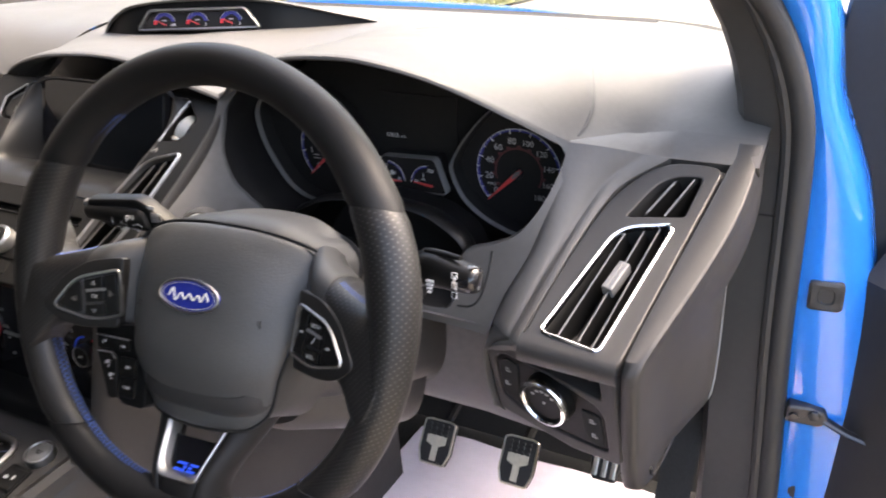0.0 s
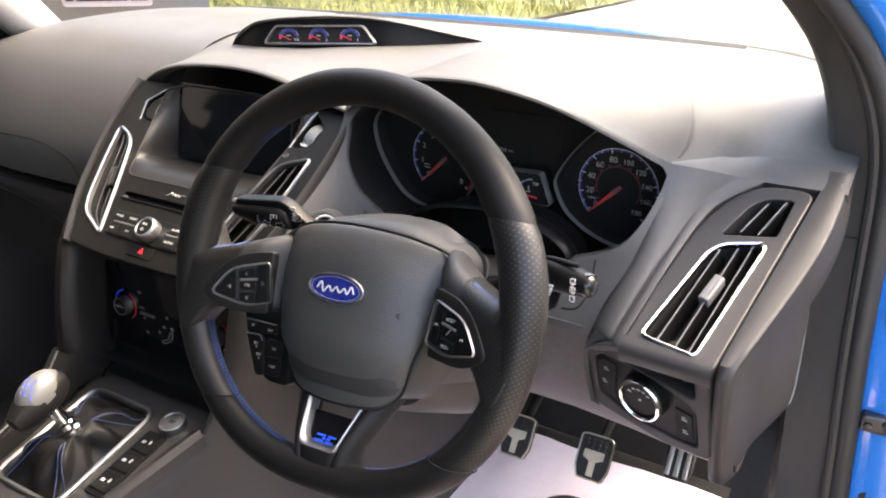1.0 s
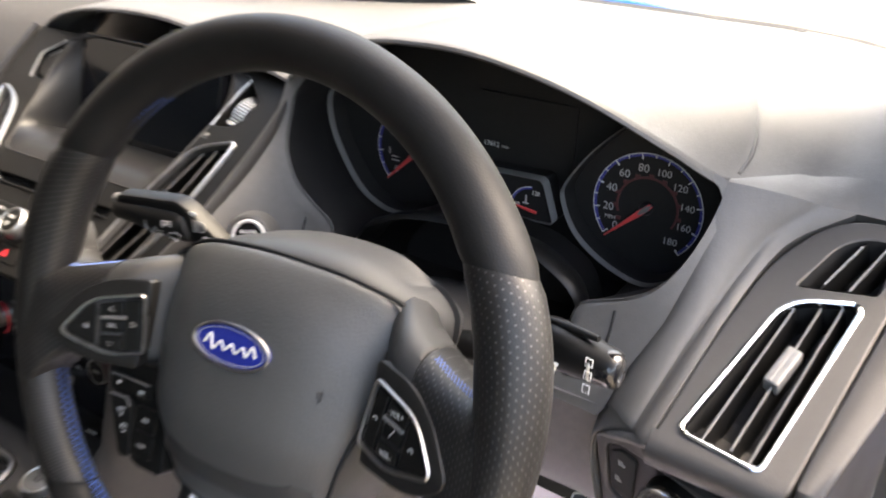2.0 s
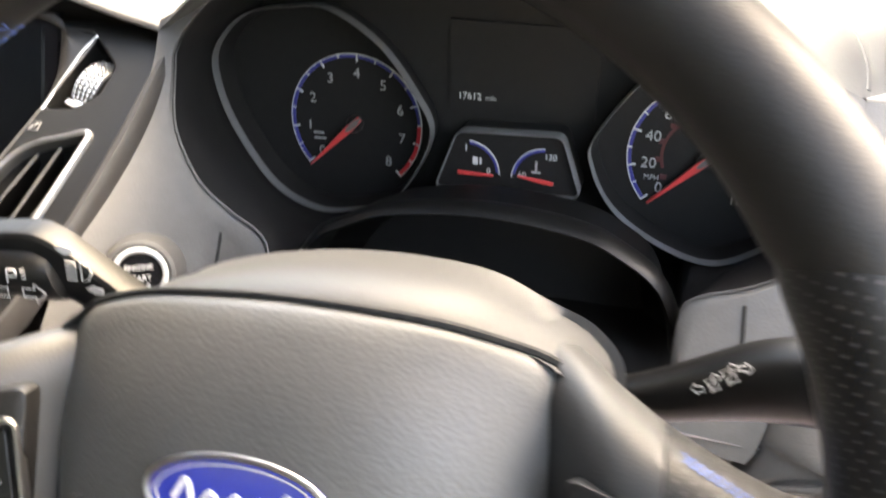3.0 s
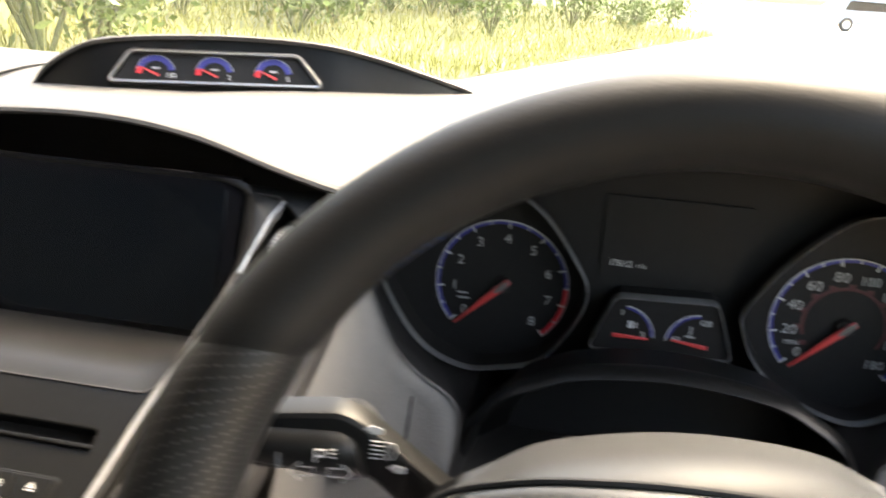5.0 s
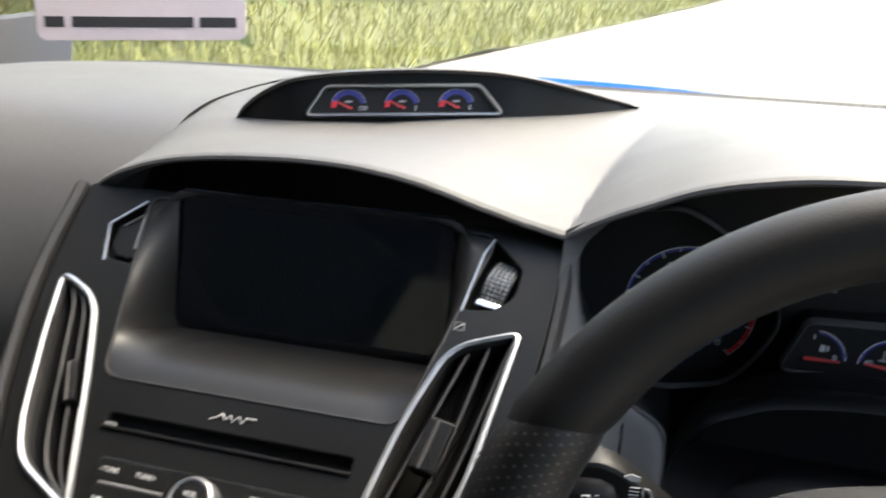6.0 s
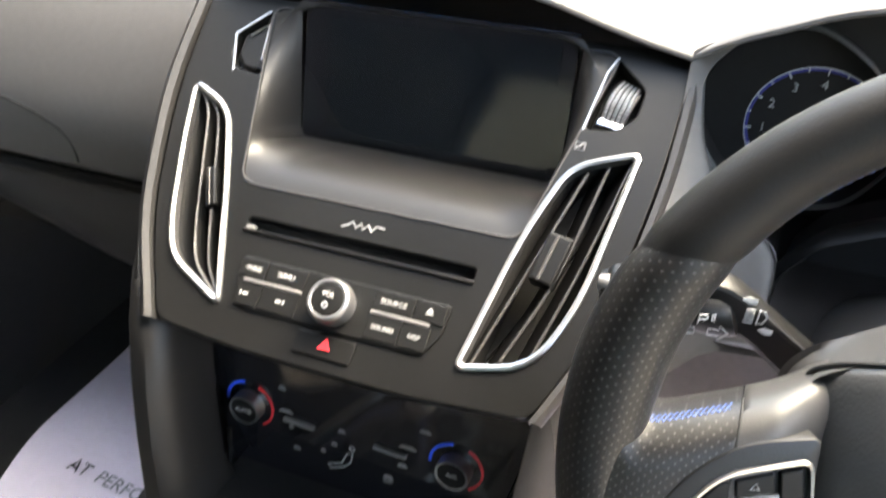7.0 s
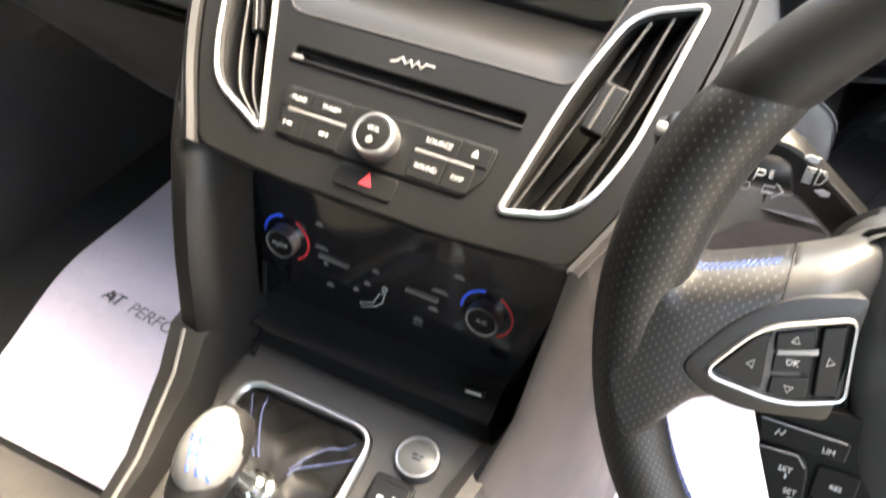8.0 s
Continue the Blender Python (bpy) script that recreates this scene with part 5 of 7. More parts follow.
    part("frame", loft([[PF(u, v, n) for u, v in offset(pod_out, d)] for d, n in ((-0.0013, -0.004), (-0.0013, 0.0), (-0.0006, 0.001), (0.0005, 0.0008), (0.0012, -0.004))]), SILVER, sp, "silver frame")
    part("floor", prism(PF, offset(pod_out, 0.0005), -0.008, -0.003), MATT, sp)
    keys = [[(0.152, -0.004), (0.134, 0.0175), (0.128, 0.0185), (0.124, -0.009), (0.132, -0.0095)],
            [(0.126, 0.0195), (0.1065, 0.025), (0.1045, 0.0147), (0.1245, 0.0105)],
            [(0.124, 0.0095), (0.1043, 0.0136), (0.1025, 0.0022), (0.1225, -0.0005)],
            [(0.122, -0.0015), (0.1022, 0.0012), (0.1005, -0.0092), (0.1125, -0.0115), (0.1215, -0.0105)],
            [(0.1045, 0.0255), (0.0925, 0.0285), (0.086, -0.006), (0.0985, -0.0085)]]
    for k, key in enumerate(keys):
        key = [(along(u), v) for u, v in key]
        kb = part("key", prism(PF, offset(rounded(key, 0.0015, 2), 0.0004), -0.006, -0.0002 - (0.0008 if k == 2 else 0), 0.0008), SATIN, sp)
        cu, cv = sum(p[0] for p in key) / len(key), sum(p[1] for p in key) / len(key)
        kf = PF.moved(cu, cv, 0.0)
        if k == 2:
            if s < 0:
                letters(kf.moved(0, 0, -0.0008), "OK", 0.0042, DIM, kb)
            else:
                part("symbol", tube([kf(-0.002, -0.002, -0.0005), kf(0.001, 0.0015, -0.0005), kf(0.002, 0.003, -0.0005)], 0.0004, seg=4), DIM, kb)
            part("key_edge", box(PF.moved(along(0.1125), 0.0118, 0.0).turned(-11 * s), -0.009, 0.009, -0.0012, 0.0012, -0.002, 0.0, 0.0005), GREYTRIM, kb)
        elif s < 0:
            pts = {0: [(-0.0018, 0), (0.0014, 0.002), (0.0014, -0.002)], 1: [(-0.002, -0.0012), (0.002, -0.0012), (0, 0.0018)],
                   3: [(-0.002, 0.0012), (0.002, 0.0012), (0, -0.0018)], 4: [(0.0018, 0), (-0.0014, 0.002), (-0.0014, -0.002)]}[k]
            part("symbol", tube([kf(u, v, 0.0) for u, v in pts], 0.0003, closed=True, seg=4), DIM, kb)
        elif k in (1, 3):
            letters(kf.moved(0, 0, -0.0002), "VOL+" if k == 1 else "VOL-", 0.0048, DIM, kb)
        else:
            part("symbol", tube([kf(0.0018 * math.cos(a), 0.0018 * math.sin(a), 0.0) for a in [0.4 * j for j in range(9)]], 0.0005, seg=4), DIM, kb)


spoke(-1)
spoke(1)
# speed control keys under the passenger-side spoke: a bevelled carrier, a top row and three keys
cc = part("speed_keys", prism(WHEEL, rounded([(-0.1245, -0.021), (-0.077, -0.017), (-0.06, -0.021), (-0.056, -0.087), (-0.084, -0.087), (-0.103, -0.067)], [0.004, 0.002, 0.002, 0.006, 0.008, 0.008]), -0.034, -0.022, 0.0012), SATIN, sw, "black speed control keys")
kf = WHEEL.moved(-0.003, 0.003, -0.0222)
row = part("key", prism(kf, rounded([(-0.1145, -0.0325), (-0.0735, -0.0325), (-0.0735, -0.0425), (-0.0885, -0.0435), (-0.1115, -0.0445)], 0.0015, 2), 0.0, 0.0028, 0.0008), SATIN, cc)
part("key_edge", tube([kf(-0.1135, -0.0331, 0.0028), kf(-0.075, -0.0331, 0.0028)], 0.0005, seg=5), FAINT, row)
part("symbol", tube([kf(u, v, 0.003) for u, v in ((-0.1055, -0.0395), (-0.1045, -0.0365), (-0.103, -0.039), (-0.1015, -0.036))], 0.0004, seg=4), DIM, row)
letters(kf.moved(-0.0815, -0.0395, 0.0028), "LIM", 0.0038, DIM, row)
outline = rounded([(-0.1115, -0.0465), (-0.0925, -0.0455), (-0.087, -0.0515), (-0.0825, -0.085), (-0.093, -0.0865), (-0.0995, -0.072)], [0.002, 0.004, 0.004, 0.003, 0.006, 0.006], 4)
rocker = part("key", prism(kf, outline, 0.0, 0.0036, 0.001), SATIN, cc)
part("key_edge", tube([kf(-0.1105, -0.0471, 0.0036), kf(-0.0932, -0.0463, 0.0036), kf(-0.0888, -0.0512, 0.0036)], 0.0005, seg=5), FAINT, rocker)
letters(kf.moved(-0.0965, -0.055, 0.0036), "SET", 0.004, DIM, rocker)
part("symbol", box(kf.moved(-0.0955, -0.0582, 0.0036), -0.0004, 0.0004, -0.0012, 0.0012, 0, 0.0004), DIM, rocker)
letters(kf.moved(-0.0915, -0.0655, 0.0036), "SET", 0.004, DIM, rocker)
part("symbol", box(kf.moved(-0.0905, -0.0688, 0.0036), -0.0012, 0.0012, -0.0004, 0.0004, 0, 0.0004), DIM, rocker)
for v, text in ((-0.0565, "RES"), (-0.074, "CAN")):
    k = part("key", box(kf, -0.0835 + 0.001 * (v < -0.06), -0.0645, v - 0.0085, v + 0.0085, 0.0, 0.0026, 0.0008, r=0.002), SATIN, cc)
    letters(kf.moved(-0.0735, v, 0.0026), text, 0.0036, DIM, k)
# airbag cover
BAG = [(0.0, 0.079), (0.045, 0.0765), (0.074, 0.0705), (0.089, 0.0645), (0.0965, 0.057), (0.0955, 0.042), (0.088, 0.01), (0.0775, -0.03), (0.0665, -0.064), (0.052, -0.081), (0.03, -0.0865), (0.0, -0.088)]
bag = ccw([(p.x, p.y) for p in spline([Vector(p) for p in BAG + [(-u, v) for u, v in BAG[-2:0:-1]]], 5, True)])


def bag_n(u, v):
    r = min(1.0, math.hypot(u / 0.1, (v + 0.005) / 0.085))
    return -0.001 - 0.008 * r ** 3 - side_drop(u) - top_drop(v) - 0.012 * smooth01((-0.028 - v) / 0.05) - 0.002 * math.exp(-(((u) / 0.04) ** 2 + ((v - 0.02) / 0.022) ** 2))


rings = [[WHEEL(u, v, -0.04) for u, v in bag], [WHEEL(u, v, bag_n(u, v) - 0.0028) for u, v in bag]]
for d in (0.001, 0.003):
    rings.append([WHEEL(u, v, bag_n(u, v) - 0.0028 * (1 - d / 0.003) ** 2) for u, v in offset(bag, d)])
base_ring = offset(bag, 0.003)
for s in (0.92, 0.82, 0.7, 0.58, 0.45, 0.32, 0.2, 0.1, 0.02):
    rings.append([WHEEL(u * s, 0.0 + v * s, bag_n(u * s, v * s)) for u, v in base_ring])
part("airbag_cover", loft(rings, True, False, True), AIRBAG, sw, "grained grey-black airbag cover")
part("cover_gap", tube([WHEEL(u, v, bag_n(u, v) - 0.0032) for u, v in offset(bag, -0.0013)], 0.0015, closed=True, seg=6), MATT, sw)
badge = part("badge", prism(WHEEL.moved(0.0, 0.02, -0.005), ellipse(0.0305, 0.0132, 48), -0.004, 0.0032, 0.0012), BADGE, sw, "dark blue oval badge with silver edge")
part("badge_rim", tube([WHEEL(u, 0.02 + v, -0.0018) for u, v in ellipse(0.0305, 0.0132, 48)], 0.0011, closed=True, seg=8), SILVER, badge)
part("badge_line", tube([WHEEL(u, 0.02 + v, -0.0016) for u, v in ellipse(0.0272, 0.0106, 48)], 0.0003, closed=True, seg=5), DIM, badge)
# a plain flowing band in place of the maker's name
bm = tube([WHEEL(p.x, 0.02 + p.y, -0.0016) for p in spline([Vector(q) for q in ((-0.021, -0.002), (-0.0165, 0.0045), (-0.0135, -0.0045), (-0.008, 0.0015), (-0.004, -0.003), (0.001, 0.0015), (0.005, -0.003), (0.01, 0.0015), (0.0135, -0.003), (0.0175, 0.004), (0.021, -0.002))], 5)], 0.0008, seg=6)
part("badge_mark", bm, WHITE, badge)
for s in (-1, 1):
    bm = bmesh.new()
    hf = WHEEL.moved(0.062 * s, 0.006, bag_n(0.062, 0.006) + 0.0002)
    for a, b in (((-0.004, 0.0015), (0.003, 0.0015)), ((-0.004, -0.0012), (0.002, -0.0012)), ((0.003, 0.003), (0.003, -0.003)), ((0.003, -0.003), (0.001, -0.003))):
        tube([hf(*a), hf(*b)], 0.0005, seg=5, bm=bm)
    part("horn_mark", bm, HARD, sw)
part("moulded_mark", box(WHEEL.moved(0, -0.062, bag_n(0, -0.062)), -0.014, 0.014, -0.002, 0.002, -0.001, 0.0003), AIRBAG, sw)
# lower spoke: two legs round a silver-edged opening, leaning out from the hub to the rim
def low_n(v):
    return curve_at([(-0.152, -0.0075), (-0.135, -0.006), (-0.12, -0.01), (-0.09, -0.026), (-0.07, -0.036)], v)


def low_u(v):
    return curve_at([(-0.16, 0.012), (-0.131, 0.0205), (-0.09, 0.0312), (-0.07, 0.036)], v)


for s in (-1, 1):
    rows = []
    for k in range(19):
        v = -0.07 - 0.084 * k / 18
        n, u = low_n(v), low_u(v)
        w = curve_at([(-0.155, 0.03), (-0.138, 0.017), (-0.12, 0.016), (-0.07, 0.026)], v)
        rows.append([WHEEL(s * (u + d * w), v, n + dn) for d, dn in ((0, -0.026), (0, -0.0025), (0.06, -0.0008), (0.2, 0.0), (0.5, -0.0028), (0.8, -0.009), (0.97, -0.0165), (1.0, -0.024), (0.9, -0.03))])
    part("lower_spoke", loft(rows, True, True, True), LEATHER, sw, "black leather lower spoke leg", angle=70)
rows = []
for k in range(13):
    v = -0.1305 - 0.026 * k / 12
    rows.append([WHEEL(u, v, low_n(v) + dn) for u, dn in ((-0.026, -0.012), (-0.0235, -0.003), (-0.012, 0.0), (0.0, 0.0006), (0.012, 0.0), (0.0235, -0.003), (0.026, -0.012))])
part("lower_spoke", loft(rows, closed=False), LEATHER, sw, angle=70)
VEE = rounded([(-0.0335, -0.08), (-0.0205, -0.131), (0.0205, -0.131), (0.0335, -0.08)], [0.0, 0.006, 0.006, 0.0], 6)[6:-6]
VEE = [Vector((-0.0335, -0.08))] + resample(VEE, 40, False)[1:-1] + [Vector((0.0335, -0.08))]


def inset(p, d):
    """A point of the insert's line moved inwards."""
    return (p.x - math.copysign(min(abs(p.x), d), p.x) * smooth01((abs(p.x) - 0.004) / 0.01), p.y + d * smooth01((-0.118 - p.y) / 0.012))


part("spoke_insert", loft([[WHEEL(u, v, low_n(v) + dn) for u, v in [inset(p, d) for p in VEE]] for d, dn in ((0.0, -0.012), (0.0, 0.0004), (0.0008, 0.0012), (0.0022, 0.0004), (0.0042, -0.0045), (0.0044, -0.014))], closed=False), SILVER, sw, "silver V-shaped spoke insert")
PL = Fr(WHEEL(0, -0.1245, low_n(-0.1245) - 0.0095), WHEEL.u, WHEEL.v - WHEEL.n * 0.42)
vee_in = part("insert_plate", prism(PL, [(-0.0225, 0.026), (-0.0175, -0.0045), (0.0175, -0.0045), (0.0225, 0.026)], -0.006, 0.0, 0.001), PIANO, sw, "gloss black insert plate")
# plain slanted strokes in place of the model's mark
bm = bmesh.new()
for u0, u1, v in ((-0.0105, -0.0005, 0.0042), (-0.0035, 0.0, 0.0014), (-0.0095, -0.0015, -0.0014), (-0.0125, -0.0095, -0.0014), (0.0025, 0.0115, 0.0042), (0.0015, 0.0055, 0.0014), (0.001, 0.0095, -0.0014)):
    prism(PL, [(u0, v - 0.001), (u1, v - 0.001), (u1 + 0.0009, v + 0.001), (u0 + 0.0009, v + 0.001)], 0.0, 0.0006, bm=bm)
part("insert_mark", bm, BRIGHTBLUE, vee_in, "small blue mark")

# steering column shroud
col = thing("steering_column", "dark plastic steering column shroud behind the wheel", "steering column", WHEEL(0, 0, -0.15))
sec = [(p.x, p.y) for p in spline([Vector(q) for q in [(0, 0.058), (0.05, 0.053), (0.075, 0.03), (0.078, -0.01), (0.07, -0.05), (0.045, -0.07), (0, -0.074), (-0.045, -0.07), (-0.07, -0.05), (-0.078, -0.01), (-0.075, 0.03), (-0.05, 0.053)]], 4, True)]
rings = []
for n, k in ((-0.07, 0.86), (-0.078, 0.97), (-0.09, 1.0), (-0.17, 1.08), (-0.24, 1.12), (-0.33, 1.1)):
    rings.append([WHEEL(u * k, v * k - 0.004, n) for u, v in sec])
part("shroud", loft(rings, True, True, True), HARD, col)
part("lower_shroud", loft([[WHEEL(u * k, v * k * 0.8 - 0.055 - 0.1 * (-n - 0.1), n) for u, v in sec] for n, k in ((-0.1, 0.7), (-0.11, 0.8), (-0.2, 0.88), (-0.3, 0.9))], True, True, True), HARD, col)


def stalk(name, label, stations):
    """A column lever: stations of (x, y, z, half height, half depth) from tip to root."""
    ob = thing(name, label, "column stalk", stations[-1][:3])
    rings = []
    S = spline([Vector(s[:3]) for s in stations], 4)
    H = spline([Vector((s[3], s[4], 0)) for s in stations], 4)
    for p, h in zip(S, H):
        ring = []
        for j in range(16):
            t = 2 * math.pi * j / 16
            c, q = math.cos(t), math.sin(t)
            ring.append(p + Vector((0, abs(c) ** 0.7 * math.copysign(h.y, c), abs(q) ** 0.8 * math.copysign(h.x, q))))
        rings.append(ring)
    part("lever", loft(rings, True, True, True), SATIN, ob)
    return ob


left = thing("indicator_stalk", "black indicator and headlight stalk with white symbols", "column stalk", (0.312, 0.165, 0.988))
ST = Fr((0.228, 0.125, 1.02), (1, 0.2, 0), (0, 0, 1))
arm = rounded([(-0.048, 0.01), (-0.046, 0.0225), (0.011, 0.0262), (0.021, 0.0215), (0.052, -0.0045), (0.08, -0.028), (0.068, -0.047), (0.033, -0.0145), (0.0235, -0.006), (-0.03, -0.004)], [0.006, 0.005, 0.01, 0.012, 0.02, 0.004, 0.004, 0.012, 0.008, 0.008])
part("lever", prism(ST, arm, -0.0155, -0.001, 0.003), SATIN, left)
# the turning grip stands proud of the arm, with a slanted end
rings = []
for u, lo, hi, front in ((-0.05, 0.003, 0.0165, 0.0), (-0.046, 0.0, 0.0185, 0.0035), (-0.02, -0.0035, 0.0192, 0.005), (0.004, -0.0085, 0.0194, 0.0055), (0.014, -0.0092, 0.019, 0.0055), (0.0195, -0.0085, 0.0165, 0.004), (0.022, -0.0078, 0.0145, -0.002)):
    mid, half = (lo + hi) / 2, (hi - lo) / 2
    rings.append([ST(u + (0.004 * (mid - (mid + half * q)) / half if u > 0.0 else 0.0), mid + half * q, -0.016 + (front + 0.016) * c) for q, c in
                  [(math.copysign(abs(math.sin(t)) ** 0.8, math.sin(t)), abs(math.cos(t)) ** 0.7 if math.cos(t) > 0 else -0.1) for t in [2 * math.pi * j / 20 for j in range(20)]]])
grip = part("turning_grip", loft(rings, True, True, True), SATIN, left, "black turning grip")


def arrow(fr, s):
    return [fr(s * u, abs(s) * v, 0) for u, v in ((0.0075, 0), (0.002, 0.0055), (0.002, 0.0025), (-0.0045, 0.0025), (-0.0045, -0.0025), (0.002, -0.0025), (0.002, -0.0055))]


LF = ST.moved(0.0045, -0.0015, 0.0054)
for s in (-1, 1):
    part("symbol", tube(arrow(LF.moved(0.0072 * s - 0.001, 0.0015, -0.0002), 0.85 * s), 0.0004, closed=True, seg=4), DIM, grip)
bm = tube([LF(u, v, 0.0) for u, v in ((-0.0035, 0.0065), (-0.003, 0.0125), (0.0006, 0.0125), (0.0012, 0.011), (0.0003, 0.0095), (-0.0032, 0.0092))], 0.0005, seg=4)
for v in (0.0092, 0.0108, 0.0124):
    tube([LF(0.003, v, -0.0002), LF(0.005, v + (v - 0.0108) * 0.4, -0.0002)], 0.0004, seg=4, bm=bm)
part("symbol", bm, DIM, grip)
part("grip_line", box(LF.moved(-0.0195, 0.006, -0.0006), -0.0007, 0.0007, -0.004, 0.004, -0.002, 0.0004), FAINT, grip)
KF = ST.moved(0.0305, 0.0085, -0.0008).turned(-4)
bm = tube([KF(u, v, 0.0) for u, v in ((0.0008, -0.0045), (0.0008, 0.0045), (0.0038, 0.0036), (0.0052, 0.0), (0.0038, -0.0036))], 0.00045, closed=True, seg=4)
for v in (-0.0042, -0.0021, 0.0, 0.0021, 0.0042):
    tube([KF(-0.006, v, 0.0), KF(-0.0012, v, 0.0)], 0.0004, seg=4, bm=bm)
part("symbol", bm, DIM, left)
for u, v in ((-0.0055, 0.0095), (0.0065, -0.0085)):
    part("symbol", prism(KF.moved(u, v, 0.0), [(-0.0042, 0.0005), (0.0, -0.0018), (0.0036, -0.0012), (0.0036, 0.0012), (-0.001, 0.0024)], 0, 0.0005), DIM, left)
part("reset_button", lathe(Fr((0.18, 0.122, 1.036), (0, -1, 0), (0, 0, 1)), [(0.0045, -0.004), (0.0047, 0.002), (0.0038, 0.0035), (0.0005, 0.0037)], 20), GREYTRIM, left, "grey end button")
right = stalk("wiper_stalk", "black wiper stalk with white symbols and a turning end", [(0.598, 0.131, 1.029, 0.008, 0.007), (0.594, 0.131, 1.03, 0.0105, 0.0105), (0.583, 0.132, 1.0305, 0.0118, 0.012), (0.56, 0.135, 1.0315, 0.0145, 0.013), (0.545, 0.139, 1.0285, 0.015, 0.013),
              (0.53, 0.146, 1.02, 0.014, 0.012), (0.512, 0.155, 1.006, 0.012, 0.01), (0.49, 0.163, 0.992, 0.01, 0.009), (0.465, 0.172, 0.98, 0.01, 0.009)])
part("turning_end", lathe(Fr((0.59, 0.131, 1.03), (0, 1, 0), (0, 0, 1)), [(0.0105, -0.01), (0.0115, -0.006), (0.0115, 0.003), (0.0102, 0.006), (0.007, 0.008), (0.0005, 0.0085)], 24), PIANO, right, "gloss black turning end")
part("end_band", lathe(Fr((0.59, 0.131, 1.03), (0, 1, 0), (0, 0, 1)), [(0.0114, -0.0095), (0.012, -0.0085), (0.0114, -0.0075)], 24, cap=False), SILVER, right)
WF = Fr((0.571, 0.119, 1.026), (1, -0.12, 0), (0, 0.15, 1))
part("upper_edge", tube([(0.548, 0.136, 1.0455), (0.565, 0.133, 1.0465), (0.582, 0.131, 1.0465)], [0.002, 0.003, 0.002], seg=10), SATIN, right)
for u, v in ((0.011, 0.011), (0.0115, 0.003), (0.012, -0.005)):
    part("symbol", tube([WF(u + a, v + b, 0.0) for a, b in ((-0.0022, -0.0024), (0.0022, -0.0024), (0.0022, 0.0024), (-0.0022, 0.0024))], 0.0004, closed=True, seg=4), WHITE, right)
for k in range(4):
    part("symbol", box(WF.moved(-0.012, -0.008 + 0.003 * k, 0.0), -0.0012 - 0.0007 * k, 0.0012 + 0.0007 * k, -0.0007, 0.0007, -0.002, 0.0006), WHITE, right)
RT = Fr((0.53, 0.1395, 1.022), (0.78, -0.35, 0.42), (-0.3, 0.25, 0.9))
for u, v, size in ((-0.0076, 0.0028, 1.0), (-0.0002, 0.0058, 1.15)):
    bm = tube([RT(u + a * size, v + b * size, 0.0045) for a, b in ((-0.0026, 0.0014), (0.0012, 0.0024), (0.0024, -0.0016), (-0.0008, -0.0026))], 0.00028, closed=True, seg=4)
    tube([RT(u - 0.0012 * size, v - 0.0032 * size, 0.0045), RT(u + 0.0006 * size, v + 0.0015 * size, 0.0045)], 0.00028, seg=4, bm=bm)
    tube([RT(u + a * size, v + b * size, 0.0045) for a, b in ((0.0004, 0.0026), (0.0012, 0.004), (0.0032, 0.003), (0.003, 0.0012))], 0.00028, seg=4, bm=bm)
    part("symbol", bm, DIM, right)
for u, v, s in ((-0.0136, 0.0011, -0.4), (0.0062, 0.0083, 0.4)):
    part("symbol", tube(arrow(RT.moved(u, v, 0.0045), s), 0.0003, closed=True, seg=4), DIM, right)



# ---- centre console ----
console = thing("centre_console", "dark plastic centre console with an open tray below the climate panel", "centre console", (0, 0.0, 0.4))
top = rounded([(-0.118, 0.045), (0.122, 0.045), (0.112, -0.01), (0.094, -0.13), (0.09, -0.42), (-0.1, -0.42), (-0.1, -0.13), (-0.112, -0.01)], 0.01)
boot_hole = rounded([(-0.084, -0.002), (0.03, -0.002), (0.032, -0.16), (-0.082, -0.16)], 0.02)
part("top", plate(CONSOLE, top, [boot_hole], 0.0, 0.03, 0.006), DECK, console)
for s in (-1, 1):
    rows = []
    for y in (-0.42, -0.3, -0.1, 0.0, 0.06, 0.1, 0.13, 0.2, 0.3, 0.45, 0.62):
        zt = curve_at([(-0.42, 0.63), (0.0, 0.71), (0.08, 0.73), (0.105, 0.80), (0.125, 0.90), (0.2, 0.93), (0.4, 0.9), (0.62, 0.86)], y)
        xt = curve_at([(-0.42, 0.095), (-0.05, 0.1), (0.08, 0.121), (0.125, 0.146), (0.2, 0.16), (0.62, 0.16)], y)
        lip = 0.15 if y > 0.09 else 1.0
        zt += 0.03 * smooth01((y - 0.09) / 0.04)
        rows.append([Vector((s * (xt + dx), y, z)) for dx, z in ((-0.01 * lip, zt - 0.004), (-0.002 * lip, zt), (0.004, zt - 0.006), (0.01, zt - 0.03), (0.02, zt - 0.1 if zt > 0.5 else 0.4), (0.03, 0.45), (0.035, 0.34))])
    part("side_panel", loft(rows, closed=False), HARD, console)
part("tray", loft([[Vector((x * k, y, z)) for x, z in ((-0.112, 0.744), (0.116, 0.744), (0.112, 0.765), (-0.11, 0.765))] for y, k in ((0.1, 1.0), (0.15, 0.96), (0.235, 0.85))], True, False, True), MATT, console)
part("tray_floor", box(Fr((0, 0.17, 0.739), (1, 0, 0), (0, 1, 0.1)), -0.115, 0.118, -0.075, 0.08, -0.01, 0.0), RUBBER, console)
part("tray_lip", tube([(-0.109, 0.138, 0.8), (-0.105, 0.125, 0.765), (-0.099, 0.108, 0.745), (-0.094, 0.09, 0.74)], 0.002, seg=8), SATIN, console)
